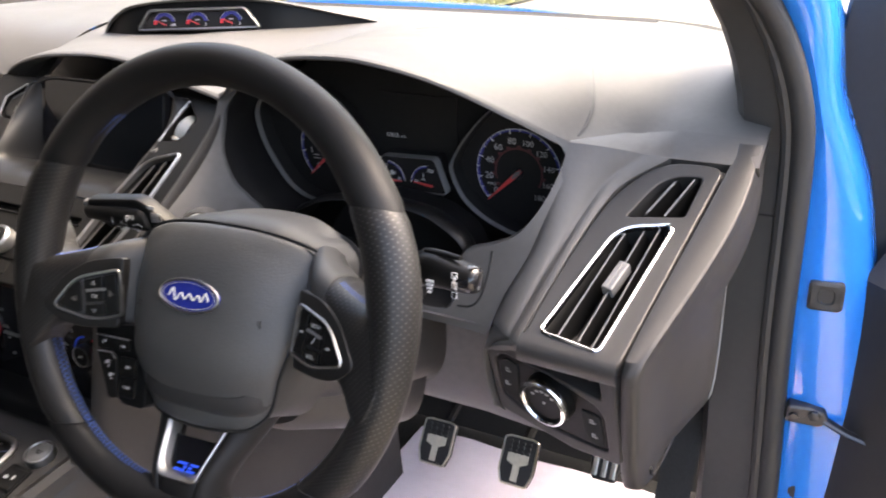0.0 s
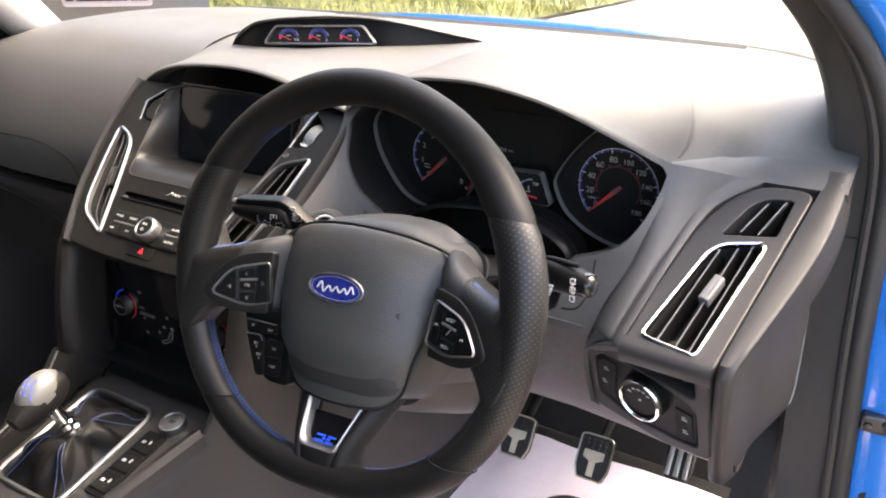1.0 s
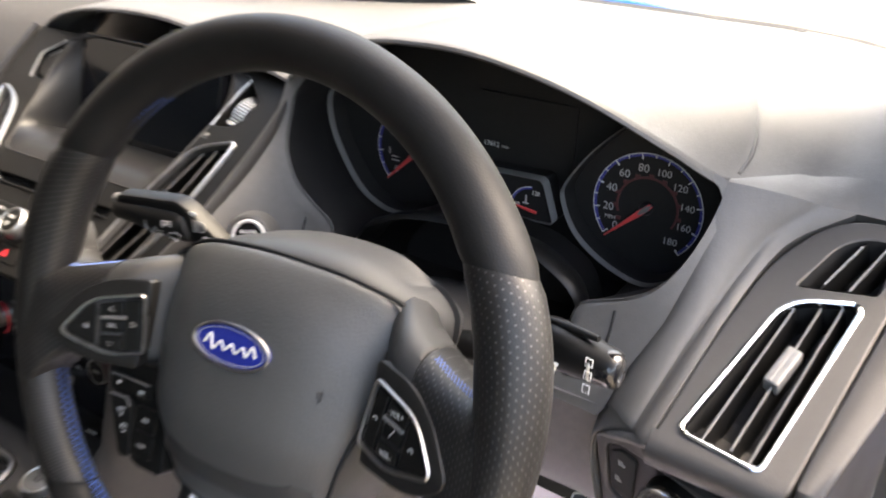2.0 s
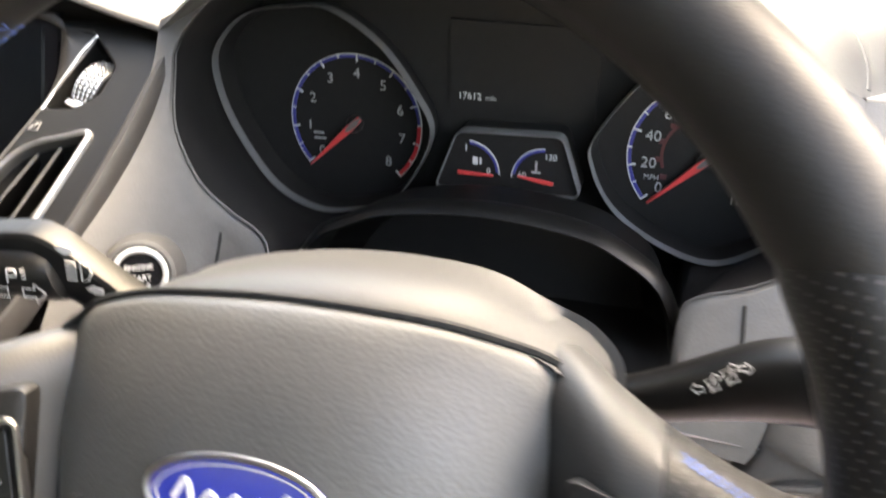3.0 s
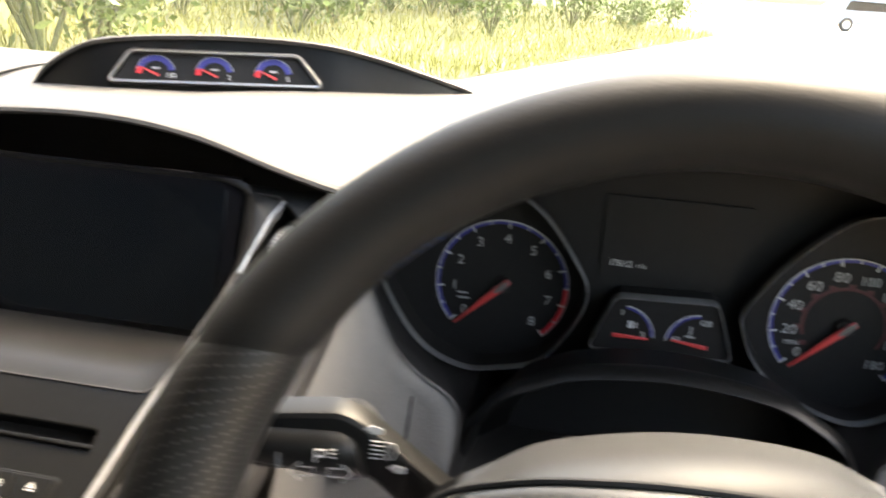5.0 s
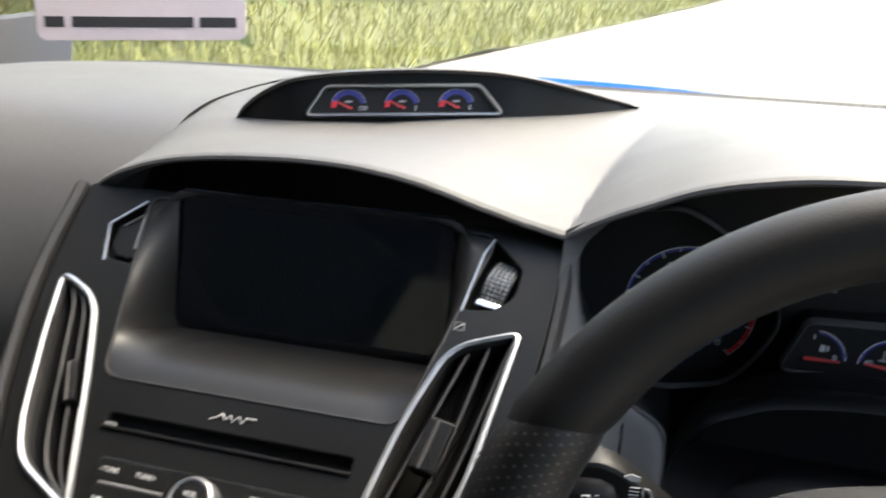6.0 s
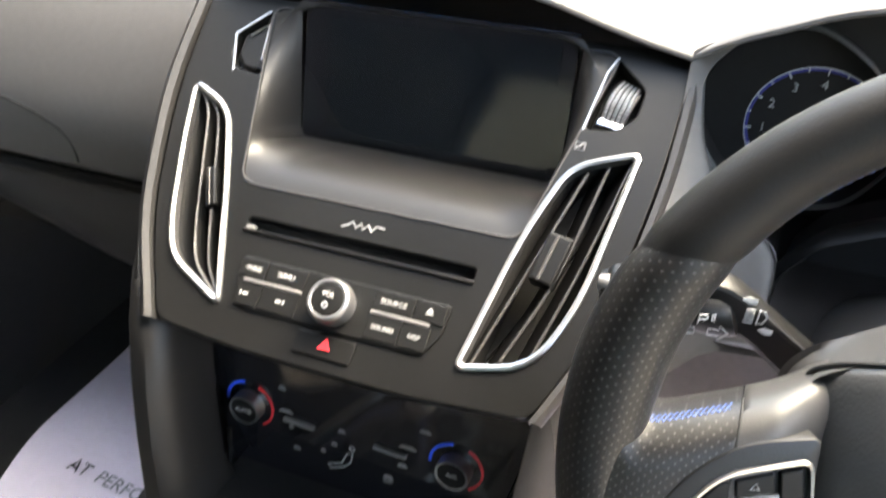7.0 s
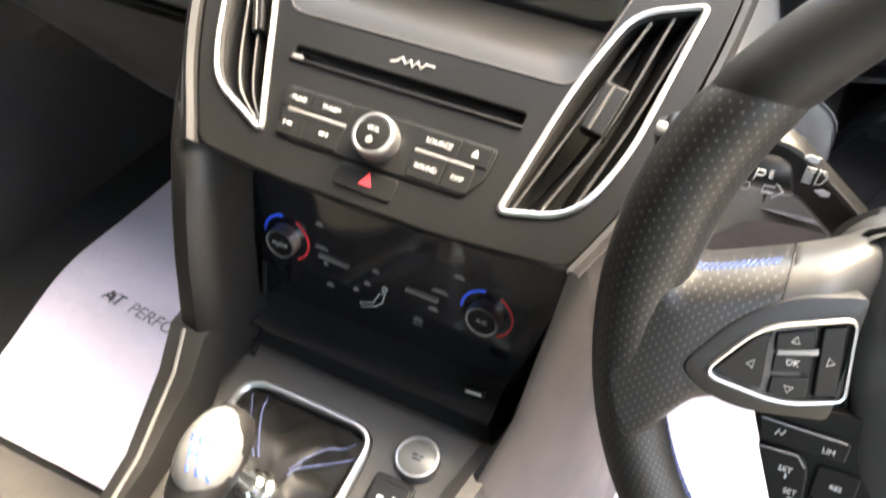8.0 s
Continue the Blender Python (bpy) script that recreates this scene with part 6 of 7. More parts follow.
part("usb_socket", box(Fr((0.092, 0.12, 0.772), (0.97, 0.1, 0), (0, 0.05, 1)), -0.008, 0.008, -0.004, 0.004, 0, 0.003, 0.001), SATIN, console)
part("usb_mark", box(Fr((0.092, 0.117, 0.772), (0.97, 0.1, 0), (0, 0.05, 1)), -0.006, 0.006, -0.0012, 0.0012, 0, 0.001), DIM, console)
# rounded wing that carries the stack's edge down to the console, passenger side
rows = []
for z, xo, xi, y in ((0.985, -0.19, -0.178, 0.192), (0.965, -0.179, -0.165, 0.158), (0.945, -0.167, -0.145, 0.126), (0.92, -0.157, -0.126, 0.102), (0.88, -0.15, -0.119, 0.083), (0.84, -0.146, -0.115, 0.071), (0.79, -0.142, -0.109, 0.06), (0.765, -0.139, -0.106, 0.066), (0.745, -0.136, -0.104, 0.085)):
    rows.append([Vector((xo + 0.006, y + 0.12, z)), Vector((xo, y + 0.03, z)), Vector((xo + 0.002, y + 0.008, z)), Vector((xo + 0.01, y, z)), Vector((xi - 0.008, y - 0.001, z)),
                 Vector((xi, y + 0.006, z)), Vector((xi + 0.004, y + 0.02, z)), Vector((xi + 0.006, y + 0.06, z))])
part("wing", loft(rows, closed=False), SURROUND, console)
rows = []
for y, z, xo, xi in ((0.1, 0.79, -0.145, -0.104), (0.058, 0.788, -0.142, -0.106), (0.03, 0.765, -0.135, -0.103), (-0.03, 0.738, -0.122, -0.1), (-0.15, 0.705, -0.113, -0.1), (-0.42, 0.65, -0.11, -0.1)):
    rows.append([Vector((xo - 0.02, y, z - 0.15)), Vector((xo - 0.004, y, z - 0.012)), Vector((xo, y, z - 0.002)), Vector((xo + 0.006, y, z)), Vector((xi - 0.004, y, z - 0.004)), Vector((xi, y, z - 0.014)), Vector((xi + 0.004, y, z - 0.05))])
part("side_rail", loft(rows, closed=False), SURROUND, console)
part("rail_line", tube([(-0.126, 0.055, 0.789), (-0.12, 0.03, 0.767), (-0.11, -0.03, 0.739), (-0.105, -0.1, 0.72)], 0.0016, seg=6), GREYTRIM, console)
rows = []
for y, z in ((0.12, 0.738), (0.06, 0.729), (-0.05, 0.709), (-0.2, 0.68), (-0.42, 0.638)):
    xo = curve_at([(-0.42, 0.098), (-0.05, 0.1), (0.06, 0.119), (0.12, 0.13)], y)
    rows.append([Vector((xo + dx, y, z + dz)) for dx, dz in ((-0.022, -0.004), (-0.018, 0.004), (-0.008, 0.007), (0.002, 0.003), (0.006, -0.01))])
part("side_rail", loft(rows, closed=False), HARD, console)

# gear lever: frame, gaiter, collar, knob
gear = thing("gear_lever", "gear lever with pearl silver knob and stitched leather gaiter", "gear lever", CONSOLE(-0.026, -0.08))
gf = ccw(rounded([(-0.088, 0.002), (0.034, 0.002), (0.036, -0.165), (-0.086, -0.165)], 0.022))
part("frame", loft([[CONSOLE(u, v, n) for u, v in offset(gf, d)] for d, n in ((-0.001, -0.002), (-0.001, 0.003), (0.0008, 0.005), (0.0035, 0.0052), (0.0055, 0.003), (0.006, -0.006))]), SILVER, gear, "silver gaiter frame")
neck = CONSOLE(-0.012, -0.085, 0.034)
base = resample(offset(gf, 0.006), 72)
rings = []
for k in range(13):
    s = k / 12
    ring = []
    for j, p in enumerate(base):
        a = 2 * math.pi * j / 72
        fold = 0.006 * math.sin(a * 7 + s * 4) * math.sin(math.pi * s) + 0.004 * math.sin(a * 11 - s * 7) * math.sin(math.pi * s)
        q = CONSOLE(p.x, p.y, -0.004)
        end = neck + (q - CONSOLE(-0.026, -0.08)) * 0.16
        w = s ** 1.25
        out = q.lerp(end, w) + CONSOLE.n * (0.016 * math.sin(math.pi * s) * 0.6 - 0.006 * math.sin(math.pi * s * 2)) + (q - CONSOLE(-0.026, -0.08)).normalized() * fold
        ring.append(out)
    rings.append(ring)
gaiter = part("gaiter", loft(rings, True, False, True), LEATHER, gear, "creased black leather gaiter")
for corner in ((-0.076, -0.004), (0.029, -0.012), (0.031, -0.159), (-0.08, -0.159)):
    j0 = min(range(72), key=lambda j: (base[j] - Vector(corner)).length)
    for dj in (-1, 1):
        bm = bmesh.new()
        pts = [rings[k][(j0 + dj) % 72].lerp(rings[k + 1][(j0 + dj) % 72], f) + CONSOLE.n * 0.001 for k in range(1, 11) for f in (0.0, 0.33, 0.66)]
        for a, b in zip(pts, pts[1:]):
            tube([a, a.lerp(b, 0.7)], 0.0008, seg=4, bm=bm)
        tagged(part("stitching", bm, GREYSTITCH, gaiter), "grey-blue stitching", kind="stuff")
KC = Vector((-0.028, -0.032, 0.803))
axis = (KC - neck).normalized()
LV = Fr(neck, Vector((1, 0, 0)) - axis * axis.x, axis.cross(Vector((1, 0, 0))))
part("collar", lathe(LV, [(0.0125, -0.008), (0.0145, -0.005), (0.0145, 0.004), (0.0115, 0.007), (0.011, 0.013), (0.0085, 0.0155), (0.0085, 0.04), (0.01, 0.045)], 28), CHROME, gear, "chrome lever collar")
rings = []
KN = Fr(KC, (1, 0.05, -0.05), (0, 0.9, 0.35))
for v, w, h in ((-0.048, 0.004, 0.004), (-0.046, 0.011, 0.011), (-0.03, 0.0165, 0.018), (-0.01, 0.0202, 0.0235), (0.008, 0.0202, 0.0225), (0.022, 0.0178, 0.0185), (0.031, 0.0125, 0.012), (0.034, 0.004, 0.004)):
    rings.append([KN(w * math.copysign(abs(math.cos(t)) ** 0.8, math.cos(t)), v, h * math.copysign(abs(math.sin(t)) ** 0.85, math.sin(t))) for t in [2 * math.pi * j / 24 for j in range(24)]])
knob_ob = part("knob", loft(rings, True, True, True), LEATHER, gear, "rounded knob with black leather lower half")


def cap_n(u, v):
    """Height of the knob's domed cap."""
    return 0.0285 * max(0.0, 1 - min(1.0, math.hypot(u / 0.0212, v / 0.0335)) ** 2.6) ** 0.5 + 0.0005


rings = []
for s in (1.0, 0.97, 0.9, 0.75, 0.5, 0.25, 0.03):
    ring = []
    for j in range(32):
        a = 2 * math.pi * j / 32
        u, v = 0.0206 * s * math.cos(a), 0.0325 * s * math.sin(a)
        ring.append(KN(u, v - 0.001, cap_n(u, v) if s < 1 else 0.003))
    rings.append(ring)
cap = part("cap", loft(rings, True, False, True), CAP, knob_ob, "pearl silver knob cap")
bm = bmesh.new()


def on_cap(u, v):
    """A point of the slanted shift pattern laid on the dome."""
    u, v = 0.003 + u - 0.35 * v, v - 0.006
    return KN(u, v - 0.001, cap_n(u, v) + 0.0002)


for u in (-0.0065, 0.0, 0.0065):
    tube([on_cap(u, v) for v in (-0.0045, 0.0, 0.0045)], 0.00045, seg=4, bm=bm)
    for v in (-0.009, 0.009):
        tube([on_cap(u + a, v + b) for a, b in ((-0.001, 0.0016), (0.001, 0.0016), (-0.0008, 0.0), (0.001, -0.0016), (-0.001, -0.0016))], 0.00045, seg=4, bm=bm)
tube([on_cap(u, 0.0) for u in (-0.0065, 0.0, 0.0065)], 0.00045, seg=4, bm=bm)
part("shift_pattern", bm, BRIGHTBLUE, cap, "blue shift pattern")

MK = CONSOLE.moved(0.0712, -0.0055)
mode = thing("mode_knob", "round satin silver push knob on the console", "push knob", MK.o)
part("ring", lathe(MK, [(0.0172, 0.0), (0.0172, 0.0072), (0.0164, 0.009), (0.0148, 0.0092), (0.0138, 0.0075)], 40, cap=False), SILVER, mode, "silver ring")
part("cap", lathe(MK, [(0.0142, 0.0), (0.014, 0.0078), (0.013, 0.0085), (0.0005, 0.0082)], 40), CAP, mode, "satin silver face")
for u, v, w in ((-0.0025, 0.0012, 0.0022), (0.0028, 0.0012, 0.0018), (0.0, -0.0018, 0.0035)):
    part("symbol", box(MK.moved(u, v, 0.0083), -w, w, -0.0008, 0.0008, 0, 0.0004), MATT, mode)
BP = Fr(CONSOLE(0.064, -0.075), (1, 0.0, 0), (0.03, 0.98, 0.196))
keys = thing("console_switches", "strip of dark console switches with white symbols", "switch strip", BP.o)
part("strip", box(BP, -0.0165, 0.0165, -0.055, 0.05, -0.002, 0.0025, 0.001, r=0.004), SATIN, keys)
for v in (-0.034, -0.001, 0.031):
    k = part("switch", box(BP, -0.0145, 0.0145, v - 0.0145, v + 0.0145, 0.002, 0.0045, 0.001, r=0.002), SATIN, keys)
    part("symbol", box(BP.moved(-0.004, v, 0.0045), -0.0028, 0.0022, -0.002, 0.002, 0, 0.0005), WHITE, k)
    part("symbol", box(BP.moved(0.0055, v + 0.002, 0.0045), -0.0012, 0.0012, -0.0028, 0.0028, 0, 0.0005), WHITE, k)

# ---- floor and footwells ----
UP = Fr((0, 0, 0.335), (1, 0, 0), (0, 1, 0))
floor = part("floor", box(UP, -0.8, 0.8, -1.9, 0.8, -0.02, 0.0), CARPET)
tagged(floor, "black carpeted car floor", "floor", kind="structure")
toe = part("toe_board", loft([[Vector((x, y, z)) for y, z in ((0.79, 0.336), (0.86, 0.42), (0.96, 0.6), (1.0, 0.8), (1.0, 1.05))] for x in (-0.8, 0.0, 0.8)], closed=False), CARPET)
tagged(toe, "black carpeted toe board in the footwell", "wall", kind="structure")
kick = part("kick_panel", loft([[Vector((x, y, z)) for y, z in ((0.2, 0.3), (0.2, 0.34), (0.5, 0.72), (0.9, 0.72))] for x in (0.68, 0.72)], closed=False), CARPET)
tagged(kick, "black lining at the side of the footwell", "wall", kind="structure")
for s, name, cx in ((1, "driver", 0.385), (-1, "passenger", -0.5)):
    mat_ob = thing("paper_mat", "white printed paper mat lying on the driver's footwell floor" if s > 0 else "white printed paper mat lying on the passenger footwell floor", "floor mat", (cx, 0.4, 0.337), "paper floor mats")
    x0, x1, y0, y1 = (0.16, 0.612, -0.25, 0.752) if s > 0 else (-0.7, -0.28, 0.083, 0.66)
    rows = []
    for i in range(25):
        x = x0 + (x1 - x0) * i / 24
        row = []
        for j in range(33):
            y = y0 + (y1 - y0) * j / 32
            z = 0.341 + 0.004 * noise.noise(Vector((x * 6, y * 6, s))) + 0.003 * noise.noise(Vector((x * 17, y * 3, 4 + s)))
            xx = x
            if s < 0:
                xx = x + 0.08 * smooth01((0.4 - y) / 0.35) * (i < 25) * (1 - i / 24)
            row.append(Vector((xx, y, max(0.338, z))))
        rows.append(row)
    sheet = part("sheet", loft(rows, closed=False), PAPER, mat_ob)
    MF = Fr((0, 0, 0.3475), (1, 0, 0), (0, 1, 0))
    if s > 0:
        part("printed_disc", sector(MF.moved(0.398, 0.563), 0.0, 0.056, 62, 332, 0.0, 0.0004, 40), INK, mat_ob, "black printed disc")
        part("printed_segment", sector(MF.moved(0.398, 0.563), 0.0, 0.056, -28, 62, 0.0, 0.0004, 16), LIGHTBLUE, mat_ob, "light blue segment of the disc")
    else:
        TX = MF.moved(-0.53, 0.331).turned(-5)
        letters(TX.moved(-0.05, 0.0, 0.0), "AT", 0.03, INK, mat_ob)
        letters(TX.moved(0.028, 0.0, 0.0), "PERFO", 0.03, GREYINK, mat_ob)


def pedal(name, label, at, w, h, kind):
    ob = thing(name, label, "pedal", at, "foot pedals")
    fr = Fr(at, (1, 0.02, 0), (0, 0.62, 0.78))
    out = ccw(rounded([(-w * 0.75, -h), (w * 0.75, -h), (w, -h * 0.45), (w, h * 0.9), (w * 0.7, h), (-w * 0.7, h), (-w, h * 0.9), (-w, -h * 0.45)], 0.003, 3))
    part("pad", prism(fr, out, -0.012, 0.0, 0.002), RUBBER, ob, "black rubber pedal pad")
    if kind == "pad":
        part("edge", tube([fr(u, v, -0.001) for u, v in offset(out, 0.0006)], 0.0018, closed=True, seg=6), METALPEDAL, ob, "bright metal pedal edge")
        part("grip", prism(fr, [(-w * 0.62, -h * 0.05), (-w * 0.62, h * 0.3), (w * 0.62, h * 0.3), (w * 0.62, -h * 0.05), (w * 0.2, -h * 0.2), (w * 0.2, -h * 0.85), (-w * 0.2, -h * 0.85), (-w * 0.2, -h * 0.2)], -0.001, 0.0015, 0.0006), BEIGE, ob, "pale worn metal tread")
        for k in range(4):
            for j in range(3):
                part("stud", lathe(fr.moved(-w * 0.55 + w * 0.37 * k, h * 0.36 + j * h * 0.2), [(0.0028, -0.001), (0.0026, 0.003), (0.0018, 0.0036)], 10), RUBBER, ob)
    else:
        for k in range(3):
            part("bar", box(fr, -w * 0.8 + w * 0.62 * k, -w * 0.45 + w * 0.62 * k, -h * 0.85, h * 0.85, -0.001, 0.004, 0.0015), METALPEDAL, ob, "bright metal pedal bar")
    part("arm", tube([fr(0, 0.01, -0.012), fr(0, 0.05, -0.05) + Vector((0, 0.03, 0.02)), Vector((at[0], at[1] + 0.16, at[2] + 0.14)), Vector((at[0], at[1] + 0.2, at[2] + 0.3))], 0.008, seg=8), MATT, ob)
    return ob


pedal("clutch_pedal", "black rubber clutch pedal with a pale metal tread", (0.318, 0.531, 0.509), 0.026, 0.034, "pad")
pedal("brake_pedal", "black rubber brake pedal with a pale metal tread", (0.443, 0.556, 0.496), 0.027, 0.036, "pad")
pedal("accelerator_pedal", "black accelerator pedal with bright metal bars", (0.568, 0.6, 0.515), 0.022, 0.036, "bars")

bracket = part("pedal_bracket", box(Fr((0.45, 0.78, 0.82), (1, 0, 0), (0, 0, 1)), -0.2, 0.2, -0.08, 0.06, -0.1, 0.06), MATT)
tagged(bracket, "black pedal bracket under the dashboard", "bracket", kind="structure")

# ---- passenger side ----
glove = thing("glovebox", "dark plastic glovebox lid below the passenger dash pad", "glovebox", (-0.47, 0.38, 0.75))
rows = []
for x in [-0.72 + 0.0512 * k for k in range(11)]:
    e = 0.012 * smooth01(min(x + 0.72, -0.208 - x) / 0.05)
    zb = curve_at([(-0.72, 0.825), (-0.59, 0.805), (-0.5, 0.77), (-0.39, 0.728), (-0.21, 0.7)], x)
    h = (0.866 - zb) / 0.2
    prof = [(0.42, 0.868), (0.352 - e, 0.866), (0.342 - e, 0.858), (0.338 - e, 0.866 - 0.06 * h), (0.345 - e, 0.866 - 0.13 * h), (0.37 - e, 0.866 - 0.18 * h), (0.42, zb), (0.5, zb)]
    rows.append([Vector((x, p.x, p.y)) for p in spline([Vector(q) for q in prof], 4)])
part("lid", loft(rows, closed=False), HARD, glove)
part("top_seam", tube([(x, 0.341, 0.867) for x in (-0.72, -0.5, -0.3, -0.21)], 0.0016, seg=6), MATT, glove)
part("lower_lip", tube([(x, 0.385, curve_at([(-0.72, 0.825), (-0.59, 0.805), (-0.5, 0.77), (-0.39, 0.728), (-0.21, 0.7)], x) + 0.006) for x in [-0.72 + 0.051 * k for k in range(11)]], 0.006, seg=8), HARD, glove)
lower = part("dash_underside", loft([[Vector((x, y, z)) for y, z in ((0.48, 0.66), (0.7, 0.66), (1.0, 0.72))] for x in (-0.78, -0.2)], closed=False), MATT)
tagged(lower, "black underside of the dashboard", "panel", kind="structure")
seat = thing("passenger_seat", "dark grey cloth front passenger seat cushion", "car seat", (-0.4, -0.3, 0.34))
rows = []
for x, dz in ((-0.65, -0.05), (-0.63, 0.0), (-0.56, 0.02), (-0.4, 0.0), (-0.24, 0.02), (-0.17, 0.0), (-0.15, -0.05)):
    prof = [(0.0, 0.36), (0.022, 0.44), (0.026, 0.47 + dz * 0.5), (0.0, 0.497 + dz), (-0.06, 0.505 + dz), (-0.3, 0.485 + dz), (-0.5, 0.475 + dz), (-0.55, 0.45), (-0.55, 0.36)]
    rows.append([Vector((x, p.x, p.y)) for p in spline([Vector(q) for q in prof], 4)])
part("cushion", loft(rows, closed=False), SEATCLOTH, seat)
part("base", box(Fr((-0.4, -0.27, 0.337), (1, 0, 0), (0, 1, 0)), -0.2, 0.2, -0.25, 0.2, 0.0, 0.06), MATT, seat)


# ---- body shell round the driver's door opening ----
TRIM_X = [(0.3, 0.815), (0.65, 0.808), (0.85, 0.799), (0.98, 0.796), (1.05, 0.794), (1.1, 0.788), (1.15, 0.773), (1.2, 0.75), (1.28, 0.70), (1.36, 0.64), (1.43, 0.57)]
TRIM_Y = [(0.3, 0.45), (0.85, 0.45), (1.0, 0.46), (1.1, 0.455), (1.2, 0.425), (1.3, 0.31), (1.38, 0.17), (1.43, 0.05)]
pillar = thing("windscreen_pillar", "dark windscreen pillar trim with a rubber door seal", "pillar", (0.76, 0.5, 0.4), kind="structure")
zs = [0.3 + 0.0235 * k for k in range(49)]
rows = []
for z in zs:
    xr, y = curve_at(TRIM_X, z), curve_at(TRIM_Y, z)
    w = curve_at([(0.3, 0.1), (0.95, 0.085), (1.03, 0.075), (1.08, 0.075), (1.2, 0.07), (1.43, 0.06)], z)
    rows.append([Vector((xr - w - 0.015, y + 0.17, z)), Vector((xr - w, y + 0.1, z)), Vector((xr - w + 0.003, y + 0.03, z)), Vector((xr - w + 0.012, y + 0.012, z)), Vector((xr - 0.035, y + 0.004, z)), Vector((xr - 0.02, y + 0.002, z)), Vector((xr - 0.012, y + 0.015, z))])
part("pillar_trim", loft(rows, closed=False), TRIM, pillar)
part("door_seal", tube([(curve_at(TRIM_X, z) - 0.007, curve_at(TRIM_Y, z) + 0.002, z) for z in zs], 0.0115, seg=12), RUBBER, pillar, "black rubber door seal")
part("seal_lip", tube([(curve_at(TRIM_X, z) - 0.021, curve_at(TRIM_Y, z) - 0.0005, z) for z in zs], 0.006, seg=8), RUBBER, pillar)
part("trim_seam", tube([(0.735, 0.465, 0.985), (0.75, 0.462, 0.983), (0.772, 0.461, 0.984)], 0.0012, seg=5), MATT, pillar)
JAMB = [(0.2, 0.905), (0.65, 0.9), (0.8, 0.886), (0.9, 0.872), (1.0, 0.853), (1.05, 0.836), (1.1, 0.815), (1.2, 0.795), (1.28, 0.75), (1.36, 0.69), (1.43, 0.62)]
rows = []
for z in [0.2] + zs:
    x0, x1, y = curve_at(TRIM_X, z) - 0.002, curve_at(JAMB, z), curve_at(TRIM_Y, z)
    e = x1 - x0
    rows.append([Vector((x0 + e * f, y + d, z)) for f, d in ((0, 0.012), (0.2, 0.008), (0.38, 0.006), (0.55, 0.009), (0.75, 0.016), (0.92, 0.027), (1.0, 0.05), (1.02, 0.1), (1.0, 0.3))])
jamb = thing("door_jamb", "bright blue painted door pillar of the car body", "car body", (0.84, 0.47, 0.3), kind="structure")
part("panel", loft(rows, closed=False), BLUEPAINT, jamb)
LT = Fr((0.828, 0.462, 0.905), (1, 0.12, 0), (0, 0, 1))
part("hole_trim", loft([[LT(u, v, n) for u, v in rounded([(-a, -b), (a, -b), (a, b), (-a, b)], 0.006)] for a, b, n in ((0.017, 0.016, -0.006), (0.017, 0.016, 0.004), (0.014, 0.013, 0.006), (0.0085, 0.0085, 0.005), (0.0075, 0.0075, 0.003))], True, False, True), RUBBER, jamb, "black rubber buffer")
LT2 = Fr((0.835, 0.462, 0.655), (1, 0.12, 0), (0, 0, 1))
part("plug", lathe(LT2, [(0.014, -0.004), (0.014, 0.003), (0.011, 0.005), (0.0005, 0.005)], 24), RUBBER, jamb)
strap = thing("door_check_strap", "dark metal door check strap bolted to the blue pillar", "door check", (0.83, 0.45, 0.765))
CS = Fr((0.826, 0.458, 0.765), (1, 0.1, 0.03), (0, 0, 1))
part("bracket", prism(CS, rounded([(-0.02, -0.01), (-0.018, 0.012), (0.004, 0.012), (0.02, 0.008), (0.024, -0.004), (0.016, -0.012)], 0.004), -0.004, 0.012, 0.003), BRASS, strap)
part("bolt", lathe(CS.moved(0.009, 0.004, 0.012), [(0.006, 0.0), (0.006, 0.004), (0.004, 0.005), (0.0005, 0.005)], 6), BRASS, strap)
part("bolt", lathe(CS.moved(-0.011, -0.001, 0.012), [(0.005, 0.0), (0.005, 0.004), (0.0005, 0.0045)], 12), BRASS, strap)
part("arm", tube([CS(0.016, -0.002, 0.006), CS(0.04, -0.012, 0.012), CS(0.075, -0.02, 0.02), CS(0.13, -0.026, 0.05)], 0.0055, seg=8, flat=0.7), BRASS, strap)
door = thing("car_door", "open driver's door with black inner edge and blue hinge brackets", "car door", (0.9, 0.5, 0.3))
DR = Fr((0.925, 0.56, 0.3), (0.76, -0.65, 0), (0, 0, 1))
part("shell", loft([[DR(u, v, n) for v, n in ((0, -0.02), (0, 0.05), (0.5, 0.075), (0.66, 0.06), (0.67, -0.02), (0.5, -0.04))] for u in (0.0, 0.012, 0.5, 0.98, 1.0)], True, True, True), BLUEPAINT, door)
part("inner_trim", loft([[DR(u, v, n) for v, n in ((0.0, 0.045), (0.0, 0.055), (0.35, 0.12), (0.62, 0.1), (0.675, 0.05))] for u in (0.0, 0.03, 0.5, 1.0)], True, True, True), HARD, door)
part("edge_rubber", loft([[Vector((x, y, z)) for x, y in ((a, 0.53), (a + 0.004, 0.522), (a + 0.06, 0.51), (a + 0.06, 0.54))] for a, z in ((0.912, 0.35), (0.904, 0.6), (0.889, 0.78), (0.872, 0.9), (0.852, 0.985), (0.845, 1.02), (0.81, 1.1), (0.8, 1.15), (0.806, 1.21))], True, True, True), RUBBER, door, "black rubber and trim at the door's leading edge")
for z in (0.9, 0.62):
    part("hinge", box(Fr((0.872, 0.5, z), (1, 0.1, 0), (0, 0, 1)), -0.004, 0.05, -0.022, 0.022, -0.01, 0.012, 0.004), BLUEPAINT, door, "blue door hinge")
